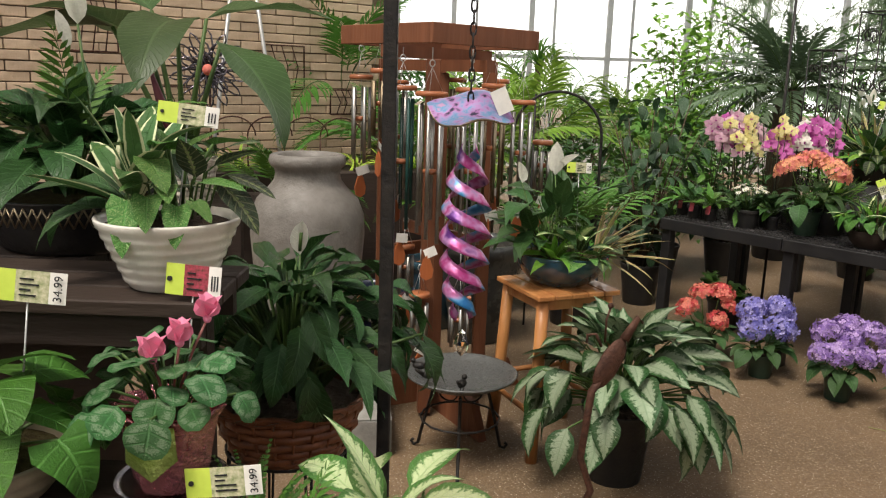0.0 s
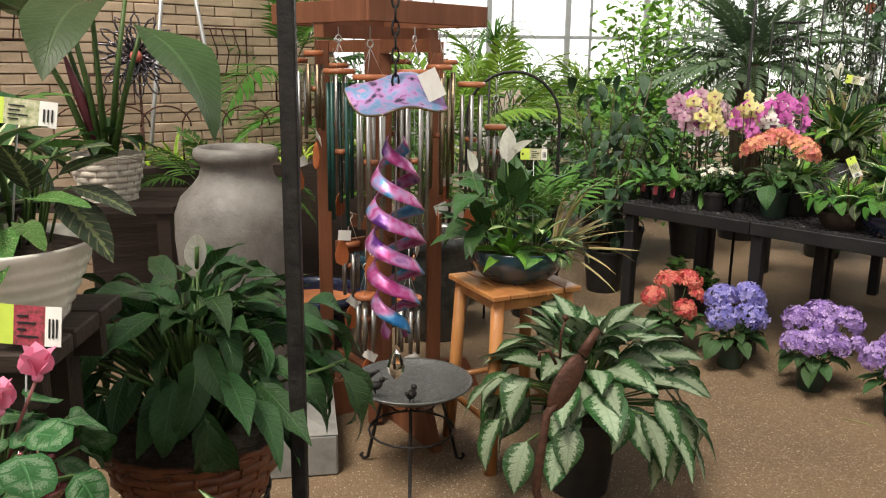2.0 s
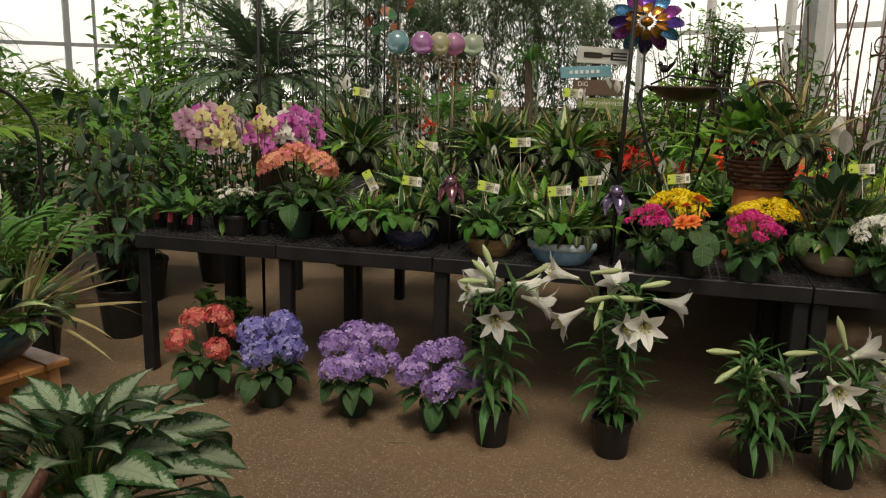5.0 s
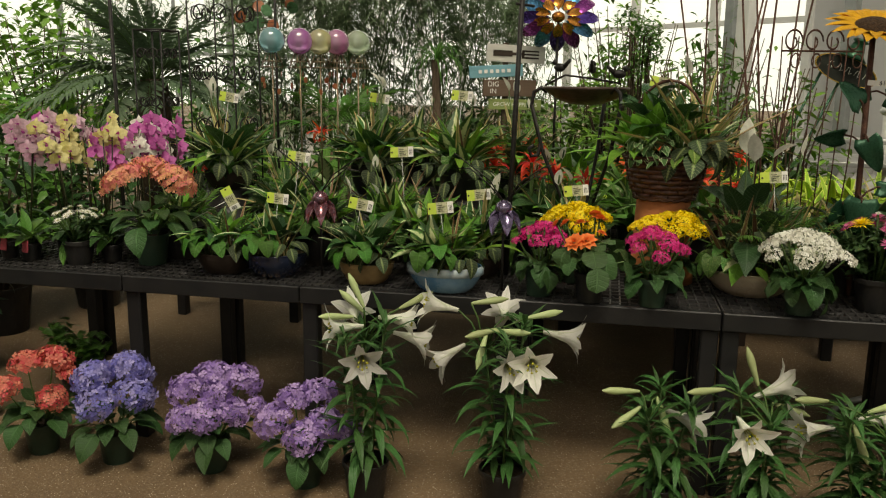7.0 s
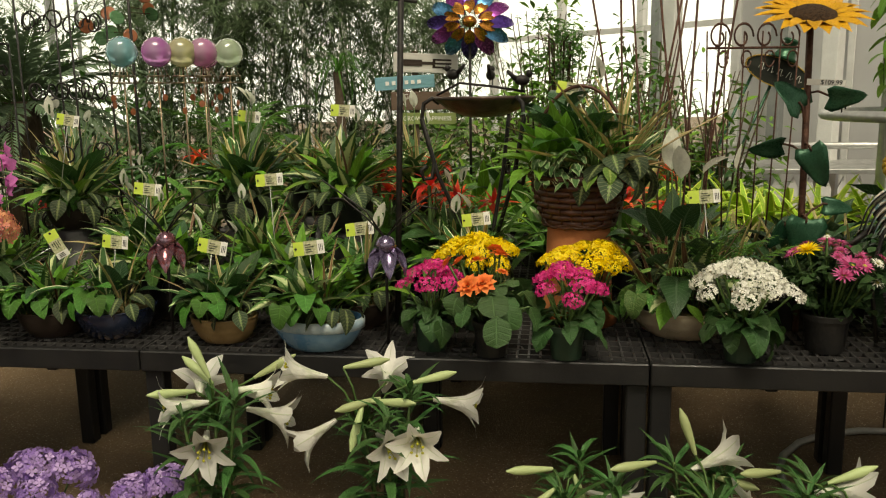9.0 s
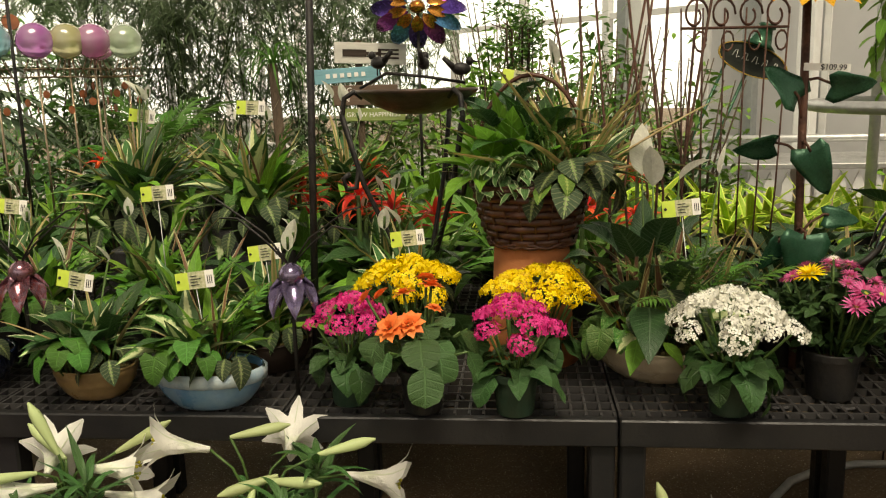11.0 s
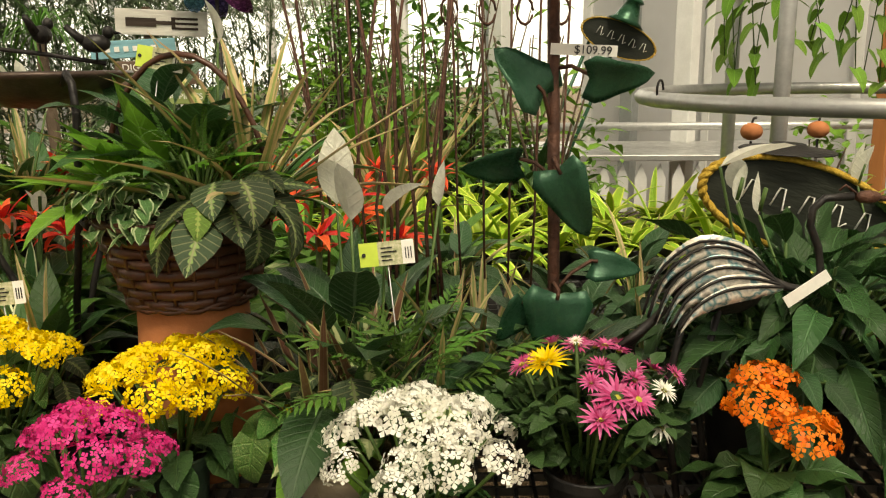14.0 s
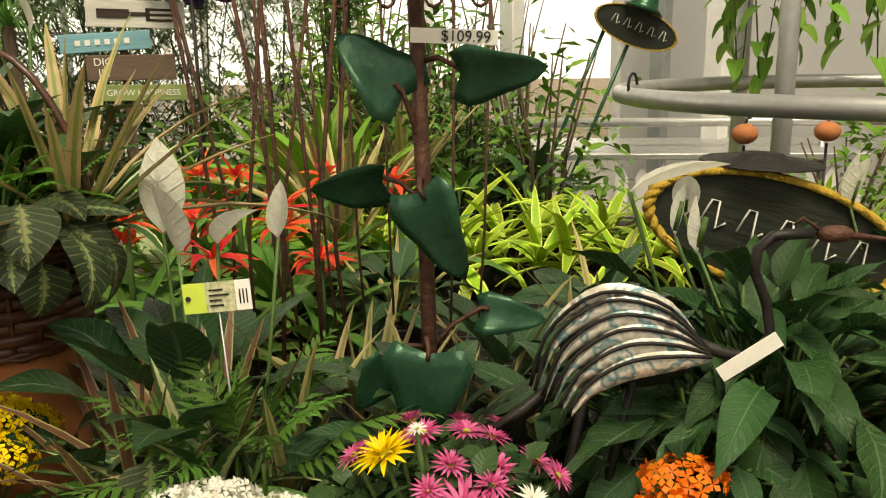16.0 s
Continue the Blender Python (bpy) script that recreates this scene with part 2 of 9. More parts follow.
M = {
    "glow": glow_stuff(), "floor": floor_stuff(), "pane": pane_stuff(), "crystal": glass_stuff("cut_crystal"),
    "black_plastic": surface("black_bench_plastic", (0.012, 0.012, 0.013), (0.018, 0.017, 0.016), 0.46, bump=0.1),
    # black grid bars, with their highlights put into a greyer base colour
    "grid_plastic": surface("sheen_grey_grid_plastic", (0.045, 0.043, 0.042), (0.022, 0.021, 0.021), 0.4, scale=9, bump=0.1),
    "pot_black": surface("black_nursery_pot", (0.013, 0.013, 0.014), (0.025, 0.023, 0.02), 0.42, scale=20),
    "pot_green": surface("dark_green_nursery_pot", (0.02, 0.045, 0.028), (0.035, 0.055, 0.035), 0.42, scale=20),
    "soil": surface("potting_soil", (0.06, 0.034, 0.018), (0.022, 0.014, 0.009), 0.95, scale=60, fine=260, bump=1.0),
    "moss": surface("dry_moss", (0.12, 0.10, 0.03), (0.06, 0.035, 0.015), 0.95, scale=50, fine=240, bump=1.0),
    "white_glaze": surface("white_ribbed_glaze", (0.72, 0.69, 0.62), (0.62, 0.58, 0.5), 0.3, coat=0.4, bump=0.05, scale=6),
    "cream_glaze": surface("cream_glaze", (0.46, 0.39, 0.29), (0.36, 0.29, 0.20), 0.32, coat=0.3, bump=0.06, scale=8),
    "tan_glaze": surface("tan_glaze", (0.36, 0.24, 0.11), (0.24, 0.15, 0.06), 0.35, coat=0.3, bump=0.08, scale=14),
    "blue_glaze": surface("pale_blue_glaze", (0.07, 0.19, 0.34), (0.22, 0.34, 0.42), 0.3, coat=0.4, bump=0.06, scale=10),
    "teal_glaze": surface("dark_teal_glaze", (0.014, 0.05, 0.085), (0.035, 0.075, 0.085), 0.16, coat=0.8, bump=0.05, scale=9),
    "navy_glaze": surface("navy_glaze", (0.008, 0.012, 0.035), (0.02, 0.03, 0.06), 0.2, coat=0.7, bump=0.05, scale=7),
    "dark_glaze": surface("charcoal_glaze", (0.03, 0.034, 0.034), (0.07, 0.07, 0.06), 0.3, coat=0.4, bump=0.1, scale=9),
    "terracotta": surface("terracotta", (0.42, 0.15, 0.055), (0.33, 0.12, 0.045), 0.8, scale=9),
    "urn": surface("grey_fibreclay", (0.20, 0.185, 0.165), (0.115, 0.105, 0.09), 0.5, scale=7, fine=75, bump=0.3),
    "pedestal": surface("weathered_zinc_plinth", (0.29, 0.28, 0.255), (0.16, 0.155, 0.14), 0.45, scale=9, fine=80, bump=0.25),
    "redwood": surface("stained_cedar", (0.20, 0.075, 0.035), (0.12, 0.042, 0.02), 0.55, scale=9, fine=70, stretch=(1, 1, 0.12), bump=0.25),
    "chime_wood": surface("chime_wood", (0.36, 0.125, 0.05), (0.24, 0.075, 0.03), 0.4, scale=16, coat=0.3),
    "clapper": surface("clapper_wood", (0.40, 0.12, 0.04), (0.28, 0.075, 0.025), 0.4, scale=16, stretch=(1, 1, 0.2)),
    "bamboo": surface("bamboo", (0.46, 0.21, 0.07), (0.30, 0.11, 0.035), 0.45, scale=12, fine=80, stretch=(1, 1, 0.15), coat=0.2),
    "dark_wood": surface("dark_stained_shelf_wood", (0.024, 0.015, 0.011), (0.042, 0.028, 0.02), 0.7, scale=8, fine=60, stretch=(0.15, 1, 1), bump=0.3),
    "brown_cane": surface("dark_brown_cane", (0.085, 0.032, 0.017), (0.04, 0.016, 0.010), 0.45, scale=30, coat=0.2),
    "red_cane": surface("red_brown_cane", (0.22, 0.075, 0.03), (0.12, 0.035, 0.016), 0.45, scale=30, coat=0.2),
    "white_cane": surface("whitewashed_cane", (0.60, 0.55, 0.46), (0.42, 0.37, 0.3), 0.65, scale=30),
    "moss_hair": surface("grey_spanish_moss", (0.13, 0.10, 0.075), (0.07, 0.05, 0.035), 0.95, scale=70, bump=0.8),
    "silver": surface("satin_aluminium_tube", (0.40, 0.39, 0.36), (0.30, 0.29, 0.27), 0.4, 1.0, scale=20, bump=0.03),
    "bronze_tube": surface("bronze_tube", (0.30, 0.24, 0.16), (0.22, 0.17, 0.11), 0.35, 1.0, scale=20, bump=0.03),
    "green_tube": surface("green_painted_tube", (0.015, 0.06, 0.05), None, 0.4, scale=20, bump=0.03),
    "galv": surface("galvanised_pipe", (0.50, 0.50, 0.48), (0.38, 0.38, 0.37), 0.42, 0.6, scale=16, bump=0.05),
    "iron": surface("black_wrought_iron", (0.015, 0.014, 0.014), (0.03, 0.026, 0.022), 0.5, 0.3, scale=40, bump=0.2),
    "rust": surface("rusty_brown_iron", (0.10, 0.045, 0.028), (0.045, 0.022, 0.016), 0.6, 0.35, scale=45, bump=0.3),
    "bath_zinc": surface("dark_patinated_basin", (0.15, 0.155, 0.15), (0.07, 0.073, 0.07), 0.34, 0.5, scale=60, bump=0.2),
    "bath_brown": surface("brown_basin", (0.085, 0.06, 0.048), (0.05, 0.034, 0.027), 0.4, 0.4, scale=20, bump=0.1),
    "brick": surface("painted_cream_brick", (0.62, 0.47, 0.33), (0.52, 0.385, 0.26), 0.75, scale=10, fine=70, bump=0.35, spread=0.1),
    "mortar": surface("dark_mortar", (0.20, 0.145, 0.10), None, 0.9, scale=30, bump=0.5),
    "white_frame": surface("white_painted_steel", (0.70, 0.70, 0.67), (0.58, 0.58, 0.55), 0.5, scale=5, bump=0.05),
    "grey_frame": surface("grey_aluminium_mullion", (0.34, 0.36, 0.35), (0.26, 0.28, 0.27), 0.5, 0.3, scale=8, bump=0.05),
    "white_wall": surface("off_white_wall_panel", (0.66, 0.65, 0.62), (0.58, 0.57, 0.54), 0.7, scale=1.2, fine=40, bump=0.08), "poly": poly_stuff(),
    "orange_wood": surface("orange_timber", (0.42, 0.17, 0.055), (0.32, 0.12, 0.04), 0.6, scale=6, stretch=(1, 1, 0.1)),
    "stem": surface("green_stem", (0.07, 0.13, 0.03), (0.045, 0.085, 0.02), 0.5, scale=30),
    "dark_stem": surface("dark_stem", (0.045, 0.05, 0.02), (0.03, 0.03, 0.015), 0.55, scale=30),
    "bark": surface("grey_brown_bark", (0.12, 0.085, 0.055), (0.06, 0.042, 0.03), 0.9, scale=18, bump=0.9, stretch=(1, 1, 0.3)),
    "tag_green": surface("lime_tag", (0.55, 0.68, 0.10), (0.48, 0.62, 0.08), 0.4, scale=20, bump=0.0, spread=0.04),
    "tag_photo": surface("tag_photograph", (0.62, 0.58, 0.40), (0.16, 0.22, 0.07), 0.4, scale=110, fine=200, bump=0.0, spread=0.04),
    "tag_white": surface("white_label", (0.80, 0.78, 0.72), (0.74, 0.72, 0.66), 0.5, scale=20, bump=0.0, spread=0.03),
    "ink": surface("black_ink", (0.02, 0.02, 0.02), None, 0.6, bump=0.0),
    "photo_red": surface("tag_photo_red", (0.45, 0.06, 0.10), (0.05, 0.04, 0.02), 0.4, scale=150, bump=0.0),
}
L = {
    "dark": leaf_stuff("dark_glossy_leaf", (0.032, 0.082, 0.022), rough=0.34, vein=0.3),
    "mid": leaf_stuff("mid_green_leaf", (0.075, 0.18, 0.028), rough=0.38),
    "bright": leaf_stuff("bright_green_leaf", (0.14, 0.29, 0.03), rough=0.38, veins=12),
    "lime": leaf_stuff("lime_striped_leaf", (0.26, 0.42, 0.03), (0.62, 0.68, 0.12), "margin", veins=1, vein=0.1),
    "heart": leaf_stuff("heart_leaf", (0.052, 0.15, 0.022), rough=0.33, veins=5, vein=0.45),
    "peace": leaf_stuff("peace_lily_leaf", (0.026, 0.070, 0.020), rough=0.24, veins=13, vein=0.5),
    "agl": leaf_stuff("silver_aglaonema_leaf", (0.022, 0.066, 0.017), (0.25, 0.31, 0.20), "feather", rough=0.36, veins=8, vein=0.25),
    "agl2": leaf_stuff("pale_aglaonema_leaf", (0.06, 0.15, 0.03), (0.45, 0.52, 0.28), "feather", rough=0.36, veins=8, vein=0.3),
    "dief": leaf_stuff("cream_dieffenbachia_leaf", (0.06, 0.16, 0.03), (0.52, 0.58, 0.30), "feather", rough=0.36, veins=6, vein=0.3),
    "drac": leaf_stuff("white_edged_dracaena_leaf", (0.045, 0.12, 0.03), (0.58, 0.60, 0.36), "margin", veins=1, vein=0.05),
    "dracw": leaf_stuff("cream_centred_dracaena_leaf", (0.045, 0.11, 0.03), (0.55, 0.60, 0.30), "centre", veins=1, vein=0.05),
    "maranta": leaf_stuff("prayer_plant_leaf", (0.030, 0.052, 0.022), (0.20, 0.28, 0.09), "herring", rough=0.5, veins=8, vein=0.8, vein_c=(0.24, 0.24, 0.13)),
    "marlite": leaf_stuff("young_prayer_plant_leaf", (0.12, 0.24, 0.04), (0.34, 0.42, 0.12), "herring", rough=0.45, veins=7, vein=0.4),
    "calathea": leaf_stuff("ribbed_calathea_leaf", (0.024, 0.068, 0.022), rough=0.28, veins=13, vein=0.75, vein_c=(0.10, 0.16, 0.09)),
    "broad": leaf_stuff("broad_fresh_leaf", (0.15, 0.34, 0.04), rough=0.33, veins=5, vein=0.3, through_light=0.4),
    "pothos": leaf_stuff("marbled_pothos_leaf", (0.05, 0.15, 0.025), (0.40, 0.48, 0.20), "spots", rough=0.3, veins=5),
    "cyc": leaf_stuff("cyclamen_leaf", (0.03, 0.11, 0.028), (0.24, 0.32, 0.20), "ring", rough=0.5, veins=4, vein=0.3),
    "begonia": leaf_stuff("begonia_leaf", (0.045, 0.10, 0.03), rough=0.42, veins=5, vein=0.4),
    "kal": leaf_stuff("kalanchoe_leaf", (0.032, 0.078, 0.022), rough=0.3, veins=4, vein=0.2),
    "hyd": leaf_stuff("hydrangea_leaf", (0.035, 0.085, 0.024), rough=0.45, veins=8),
    "lily": leaf_stuff("lily_leaf", (0.045, 0.115, 0.03), rough=0.35, veins=1, vein=0.25),
    "palm": leaf_stuff("palm_leaflet", (0.065, 0.17, 0.025), rough=0.42, veins=1, vein=0.15, through_light=0.3),
    "palmy": leaf_stuff("yellow_green_palm_leaflet", (0.15, 0.27, 0.03), rough=0.42, veins=1, vein=0.15, through_light=0.3),
    "sago": leaf_stuff("grey_green_sago_leaflet", (0.10, 0.15, 0.085), rough=0.45, veins=1, vein=0.1),
    "feather": leaf_stuff("grey_green_needle", (0.17, 0.24, 0.13), rough=0.5, veins=1, vein=0.0, through_light=0.4),
    "red_blade": leaf_stuff("red_brown_blade", (0.17, 0.085, 0.045), (0.36, 0.33, 0.16), "margin", veins=1, vein=0.05),
    "straw": leaf_stuff("straw_blade", (0.42, 0.31, 0.15), (0.20, 0.24, 0.07), "centre", veins=1, vein=0.05),
    "brom": leaf_stuff("red_bromeliad_bract", (0.75, 0.035, 0.02), (0.82, 0.11, 0.05), "tip", rough=0.35, veins=1, vein=0.0, through_light=0.3),
    "spathe": leaf_stuff("white_spathe", (0.84, 0.82, 0.70), rough=0.45, veins=6, vein=0.05, through_light=0.45, vein_c=(0.55, 0.6, 0.4)),
    "lily_petal": leaf_stuff("white_lily_petal", (0.76, 0.75, 0.66), (0.80, 0.79, 0.73), "tip", rough=0.42, veins=1, vein=0.45, through_light=0.3, vein_c=(0.5, 0.6, 0.3)),
    "lily_bud": leaf_stuff("pale_green_lily_bud", (0.55, 0.60, 0.34), rough=0.42, veins=1, vein=0.4, through_light=0.2, vein_c=(0.3, 0.42, 0.12)),
    "ivy": leaf_stuff("variegated_ivy_leaf", (0.09, 0.19, 0.06), (0.42, 0.50, 0.28), "margin", rough=0.4, veins=4),
    "metal_leaf": surface("green_painted_tin", (0.022, 0.085, 0.042), (0.012, 0.048, 0.026), 0.30, 0.35, scale=14, bump=0.1, coat=0.0),
    "ficus": leaf_stuff("dark_ficus_leaf", (0.026, 0.062, 0.025), rough=0.32, veins=6, vein=0.25),
    "banana": leaf_stuff("broad_banana_leaf", (0.06, 0.105, 0.038), rough=0.38, veins=22, vein=0.3, through_light=0.3),
}


def petal_stuff(name, c, c2):
    """Petals: colour varies from floret to floret and towards the tip."""
    m, n, l, b = nodes_of(name, 0.55)
    geo = n.new("ShaderNodeNewGeometry")
    col = mix_node(n, l, geo.outputs["Random Per Island"], c, c2)
    hs = n.new("ShaderNodeHueSaturation")
    f = noise_node(n, l, 120.0, 2.0, 0.5)
    l.new(math_node(n, l, 'ADD', math_node(n, l, 'MULTIPLY', f, 0.5), 0.75), hs.inputs["Value"])
    l.new(col, hs.inputs["Color"])
    l.new(hs.outputs["Color"], b.inputs["Base Color"])
    tr = n.new("ShaderNodeBsdfTranslucent")
    l.new(hs.outputs["Color"], tr.inputs["Color"])
    mx = n.new("ShaderNodeMixShader")
    mx.inputs[0].default_value = 0.25
    l.new(b.outputs[0], mx.inputs[1])
    l.new(tr.outputs[0], mx.inputs[2])
    l.new(mx.outputs[0], n["Material Output"].inputs["Surface"])
    return m


P = {
    "blue": petal_stuff("violet_blue_florets", (0.16, 0.15, 0.48), (0.44, 0.40, 0.72)),
    "purple": petal_stuff("mauve_florets", (0.26, 0.15, 0.44), (0.56, 0.40, 0.70)),
    "red": petal_stuff("coral_red_florets", (0.58, 0.06, 0.08), (0.78, 0.30, 0.20)),
    "coral": petal_stuff("salmon_orange_florets", (0.78, 0.42, 0.20), (0.70, 0.18, 0.20)),
    "magenta": petal_stuff("magenta_florets", (0.58, 0.012, 0.16), (0.78, 0.06, 0.30)),
    "yellow": petal_stuff("yellow_florets", (0.82, 0.55, 0.01), (0.90, 0.72, 0.03)),
    "orange": petal_stuff("orange_florets", (0.80, 0.15, 0.01), (0.85, 0.24, 0.02)),
    "salmon": petal_stuff("orange_begonia_petals", (0.80, 0.17, 0.04), (0.85, 0.26, 0.07)),
    "white": petal_stuff("white_florets", (0.78, 0.77, 0.66), (0.84, 0.83, 0.76)),
    "pink": petal_stuff("pale_pink_petals", (0.66, 0.36, 0.50), (0.74, 0.55, 0.60)),
    "orchid_mag": petal_stuff("magenta_orchid_petals", (0.52, 0.09, 0.38), (0.66, 0.20, 0.50)),
    "orchid_yel": petal_stuff("yellow_orchid_petals", (0.72, 0.66, 0.22), (0.74, 0.68, 0.35)),
    "mum": petal_stuff("rose_mum_petals", (0.45, 0.03, 0.14), (0.66, 0.16, 0.36)),
    "cyc": petal_stuff("pink_cyclamen_petals", (0.80, 0.16, 0.32), (0.82, 0.35, 0.48)),
    "centre": petal_stuff("yellow_green_centres", (0.45, 0.42, 0.03), (0.5, 0.5, 0.1)),
}


# ---- builders ----
def mesh_of(name, verts, faces, mats, uvs=None, slots=None, smooth=True):
    me = bpy.data.meshes.new(name)
    me.from_pydata([tuple(v) for v in verts], [], faces)
    for m in (mats if isinstance(mats, (list, tuple)) else [mats]):
        me.materials.append(m)
    if uvs is not None:
        lay = me.uv_layers.new(name="UVMap")
        flat = np.asarray(uvs, dtype=np.float32)
        idx = np.empty(len(me.loops), dtype=np.int32)
        me.loops.foreach_get("vertex_index", idx)
        lay.data.foreach_set("uv", flat[idx].ravel())
    if slots is not None:
        me.polygons.foreach_set("material_index", np.asarray(slots, dtype=np.int32))
    if smooth:
        me.polygons.foreach_set("use_smooth", [True] * len(me.polygons))
    me.update()
    return me


JOINED = ("stem", "stem_cluster", "flower_stalks", "grid_top", "scrollwork", "leg_frame", "moss", "lattice_band", "cradle")


def part(name, data, parent=None, m=None, label="", kind=""):
    """Links a mesh, or a bmesh with its material, as one object under a thing or a part."""
    ob = new(name, data)
    if name in JOINED:
        kind = "stuff"
    if parent is not None:
        ob.parent = parent
    if m is not None:
        ob.matrix_basis = m
    return tagged(ob, label, "", "", kind)


def thing(name, label, category, m, group="", kind=""):
    """An Empty at the base of a thing, that parents its parts."""
    ob = new(name)
    ob.empty_display_size = 0.05
    ob.matrix_basis = m
    return tagged(ob, label, category, group, kind)


class Build:
    """Collects pieces of geometry with their material slots, to make one mesh."""

    def __init__(self):
        self.v, self.f, self.s, self.uv = [], [], [], []

    def add(self, verts, faces, slot=0, m=None, uv=None):
        k = len(self.v)
        for i, p in enumerate(verts):
            p = Vector(p)
            self.v.append(m @ p if m is not None else p)
            self.uv.append(uv[i] if uv is not None else (0.5, 0.5))
        self.f += [tuple(k + i for i in f) for f in faces]
        self.s += [slot] * len(faces)
        return self

    def box(self, x0, x1, y0, y1, z0, z1, slot=0, m=None, bevel=0.0):
        if bevel:
            bm = bmesh.new()
            bmesh.ops.create_cube(bm, size=1)
            bmesh.ops.scale(bm, verts=bm.verts, vec=(x1 - x0, y1 - y0, z1 - z0))
            bmesh.ops.translate(bm, verts=bm.verts, vec=((x0 + x1) / 2, (y0 + y1) / 2, (z0 + z1) / 2))
            bmesh.ops.bevel(bm, geom=bm.edges[:], offset=bevel, segments=1, affect='EDGES')
            bm.verts.index_update()
            vs, fs = [v.co.copy() for v in bm.verts], [[v.index for v in f.verts] for f in bm.faces]
            bm.free()
            return self.add(vs, fs, slot, m)
        v = [(x, y, z) for z in (z0, z1) for y in (y0, y1) for x in (x0, x1)]
        return self.add(v, [(0, 2, 3, 1), (4, 5, 7, 6), (0, 1, 5, 4), (2, 6, 7, 3), (0, 4, 6, 2), (1, 3, 7, 5)], slot, m)

    def lathe(self, prof, seg=28, slot=0, m=None, sy=1.0, wob=None):
        """Turns (radius, height) rows round z; wob(angle, row) may scale the radius."""
        v, f, n = [], [], len(prof)
        for j in range(seg):
            a = 2 * math.pi * j / seg
            for i, (r, z) in enumerate(prof):
                r2 = r * (wob(a, i) if wob else 1.0)
                v.append((r2 * math.cos(a), r2 * math.sin(a) * sy, z))
        for j in range(seg):
            for i in range(n - 1):
                a, b = j * n + i, ((j + 1) % seg) * n + i
                f.append((a, b, b + 1, a + 1))
        return self.add(v, f, slot, m)

    def tube(self, pts, r, seg=6, slot=0, m=None, taper=1.0):
        """A round bar along points, closed at both ends."""
        pts = [Vector(p) for p in pts]
        v, f, n = [], [], len(pts)
        side = None
        for i, p in enumerate(pts):
            d = (pts[min(i + 1, n - 1)] - pts[max(i - 1, 0)]).normalized()
            if side is None:
                side = d.orthogonal().normalized()
            side = (side - d * side.dot(d))
            side = side.normalized() if side.length > 1e-6 else d.orthogonal().normalized()
            up = d.cross(side)
            rr = (r[i] if isinstance(r, (list, tuple)) else r) * (1 + (taper - 1) * i / max(1, n - 1))
            for j in range(seg):
                a = 2 * math.pi * j / seg
                v.append(p + side * (rr * math.cos(a)) + up * (rr * math.sin(a)))
        for i in range(n - 1):
            for j in range(seg):
                a, b = i * seg + j, i * seg + (j + 1) % seg
                f.append((a, b, b + seg, a + seg))
        f.append(tuple(range(seg))[::-1])
        f.append(tuple(range((n - 1) * seg, n * seg)))
        return self.add(v, f, slot, m)

    def ball(self, c, r, seg=10, slot=0, sz=1.0, m=None):
        prof = [(max(1e-4, r * math.sin(math.pi * i / (seg // 2 + 1))), -r * sz * math.cos(math.pi * i / (seg // 2 + 1))) for i in range(seg // 2 + 2)]
        t = Matrix.Translation(c)
        return self.lathe(prof, seg, slot, (m @ t) if m is not None else t)

    def mesh(self, name, mats, smooth=True):
        return mesh_of(name, self.v, self.f, mats, self.uv, self.s, smooth)


def flat_edges(me, degrees=35):
    """Keeps hard edges hard."""
    me.set_sharp_from_angle(angle=radians(degrees))
    return me


# ---- leaves ----
RAW = {
    "ovate": lambda v: (math.sin(math.pi * v ** 0.72) ** 0.85) * (1 - 0.25 * v),
    "lance": lambda v: math.sin(math.pi * v ** 0.8) ** 1.05 * (1 - 0.3 * v),
    "strap": lambda v: min(1.0, 0.55 + 2 * v) * (1 - v ** 3.2) ** 0.8,
    "heart": lambda v: ((1 - v) ** 0.62) * min(1, 0.70 + 2.6 * v) * 1.02,
    "round": lambda v: math.sqrt(max(0, 1 - (2 * v - 1) ** 2)) * 0.98 + 0.02,
    "spathe": lambda v: math.sin(math.pi * v ** 0.85) ** 0.7,
}


def scaled(f):
    top = max(f(i / 60) for i in range(61))
    return lambda v: f(v) / top


SHAPES = {k: scaled(f) for k, f in RAW.items()}


def leaf_grid(width, shape, droop, fold, wave=0.0, nl=7, nw=4, lift=0.0, seed=0, twist=0.0):
    """Vertices, faces and uv of a leaf of length 1 along +y, bending down towards its tip."""
    rnd = random.Random(seed)
    ph = rnd.uniform(0, 6)
    v, f, uv = [], [], []
    y = z = 0.0
    for i in range(nl + 1):
        t = i / nl
        ang = radians(lift - droop * t ** 1.2)
        if i:
            y += math.cos(ang) / nl
            z += math.sin(ang) / nl
        w = max(0.004, SHAPES[shape](t)) * width / 2
        tw = radians(twist) * t
        for j in range(nw + 1):
            a = 2 * j / nw - 1
            dx = a * w
            dz = abs(a) * w * fold + wave * w * math.sin(9 * t + ph + 1.5 * a) * abs(a)
            back = 0.10 * (1 - min(1, t * 5)) * abs(a) if shape == "heart" else 0.0
            nz, ny = math.cos(ang), -math.sin(ang)
            v.append((dx * math.cos(tw), y + ny * dz - back, z + nz * dz + dx * math.sin(tw)))
            uv.append(((a + 1) / 2, t))
    for i in range(nl):
        for j in range(nw):
            a = i * (nw + 1) + j
            f.append((a, a + 1, a + nw + 2, a + nw + 1))
    return v, f, uv


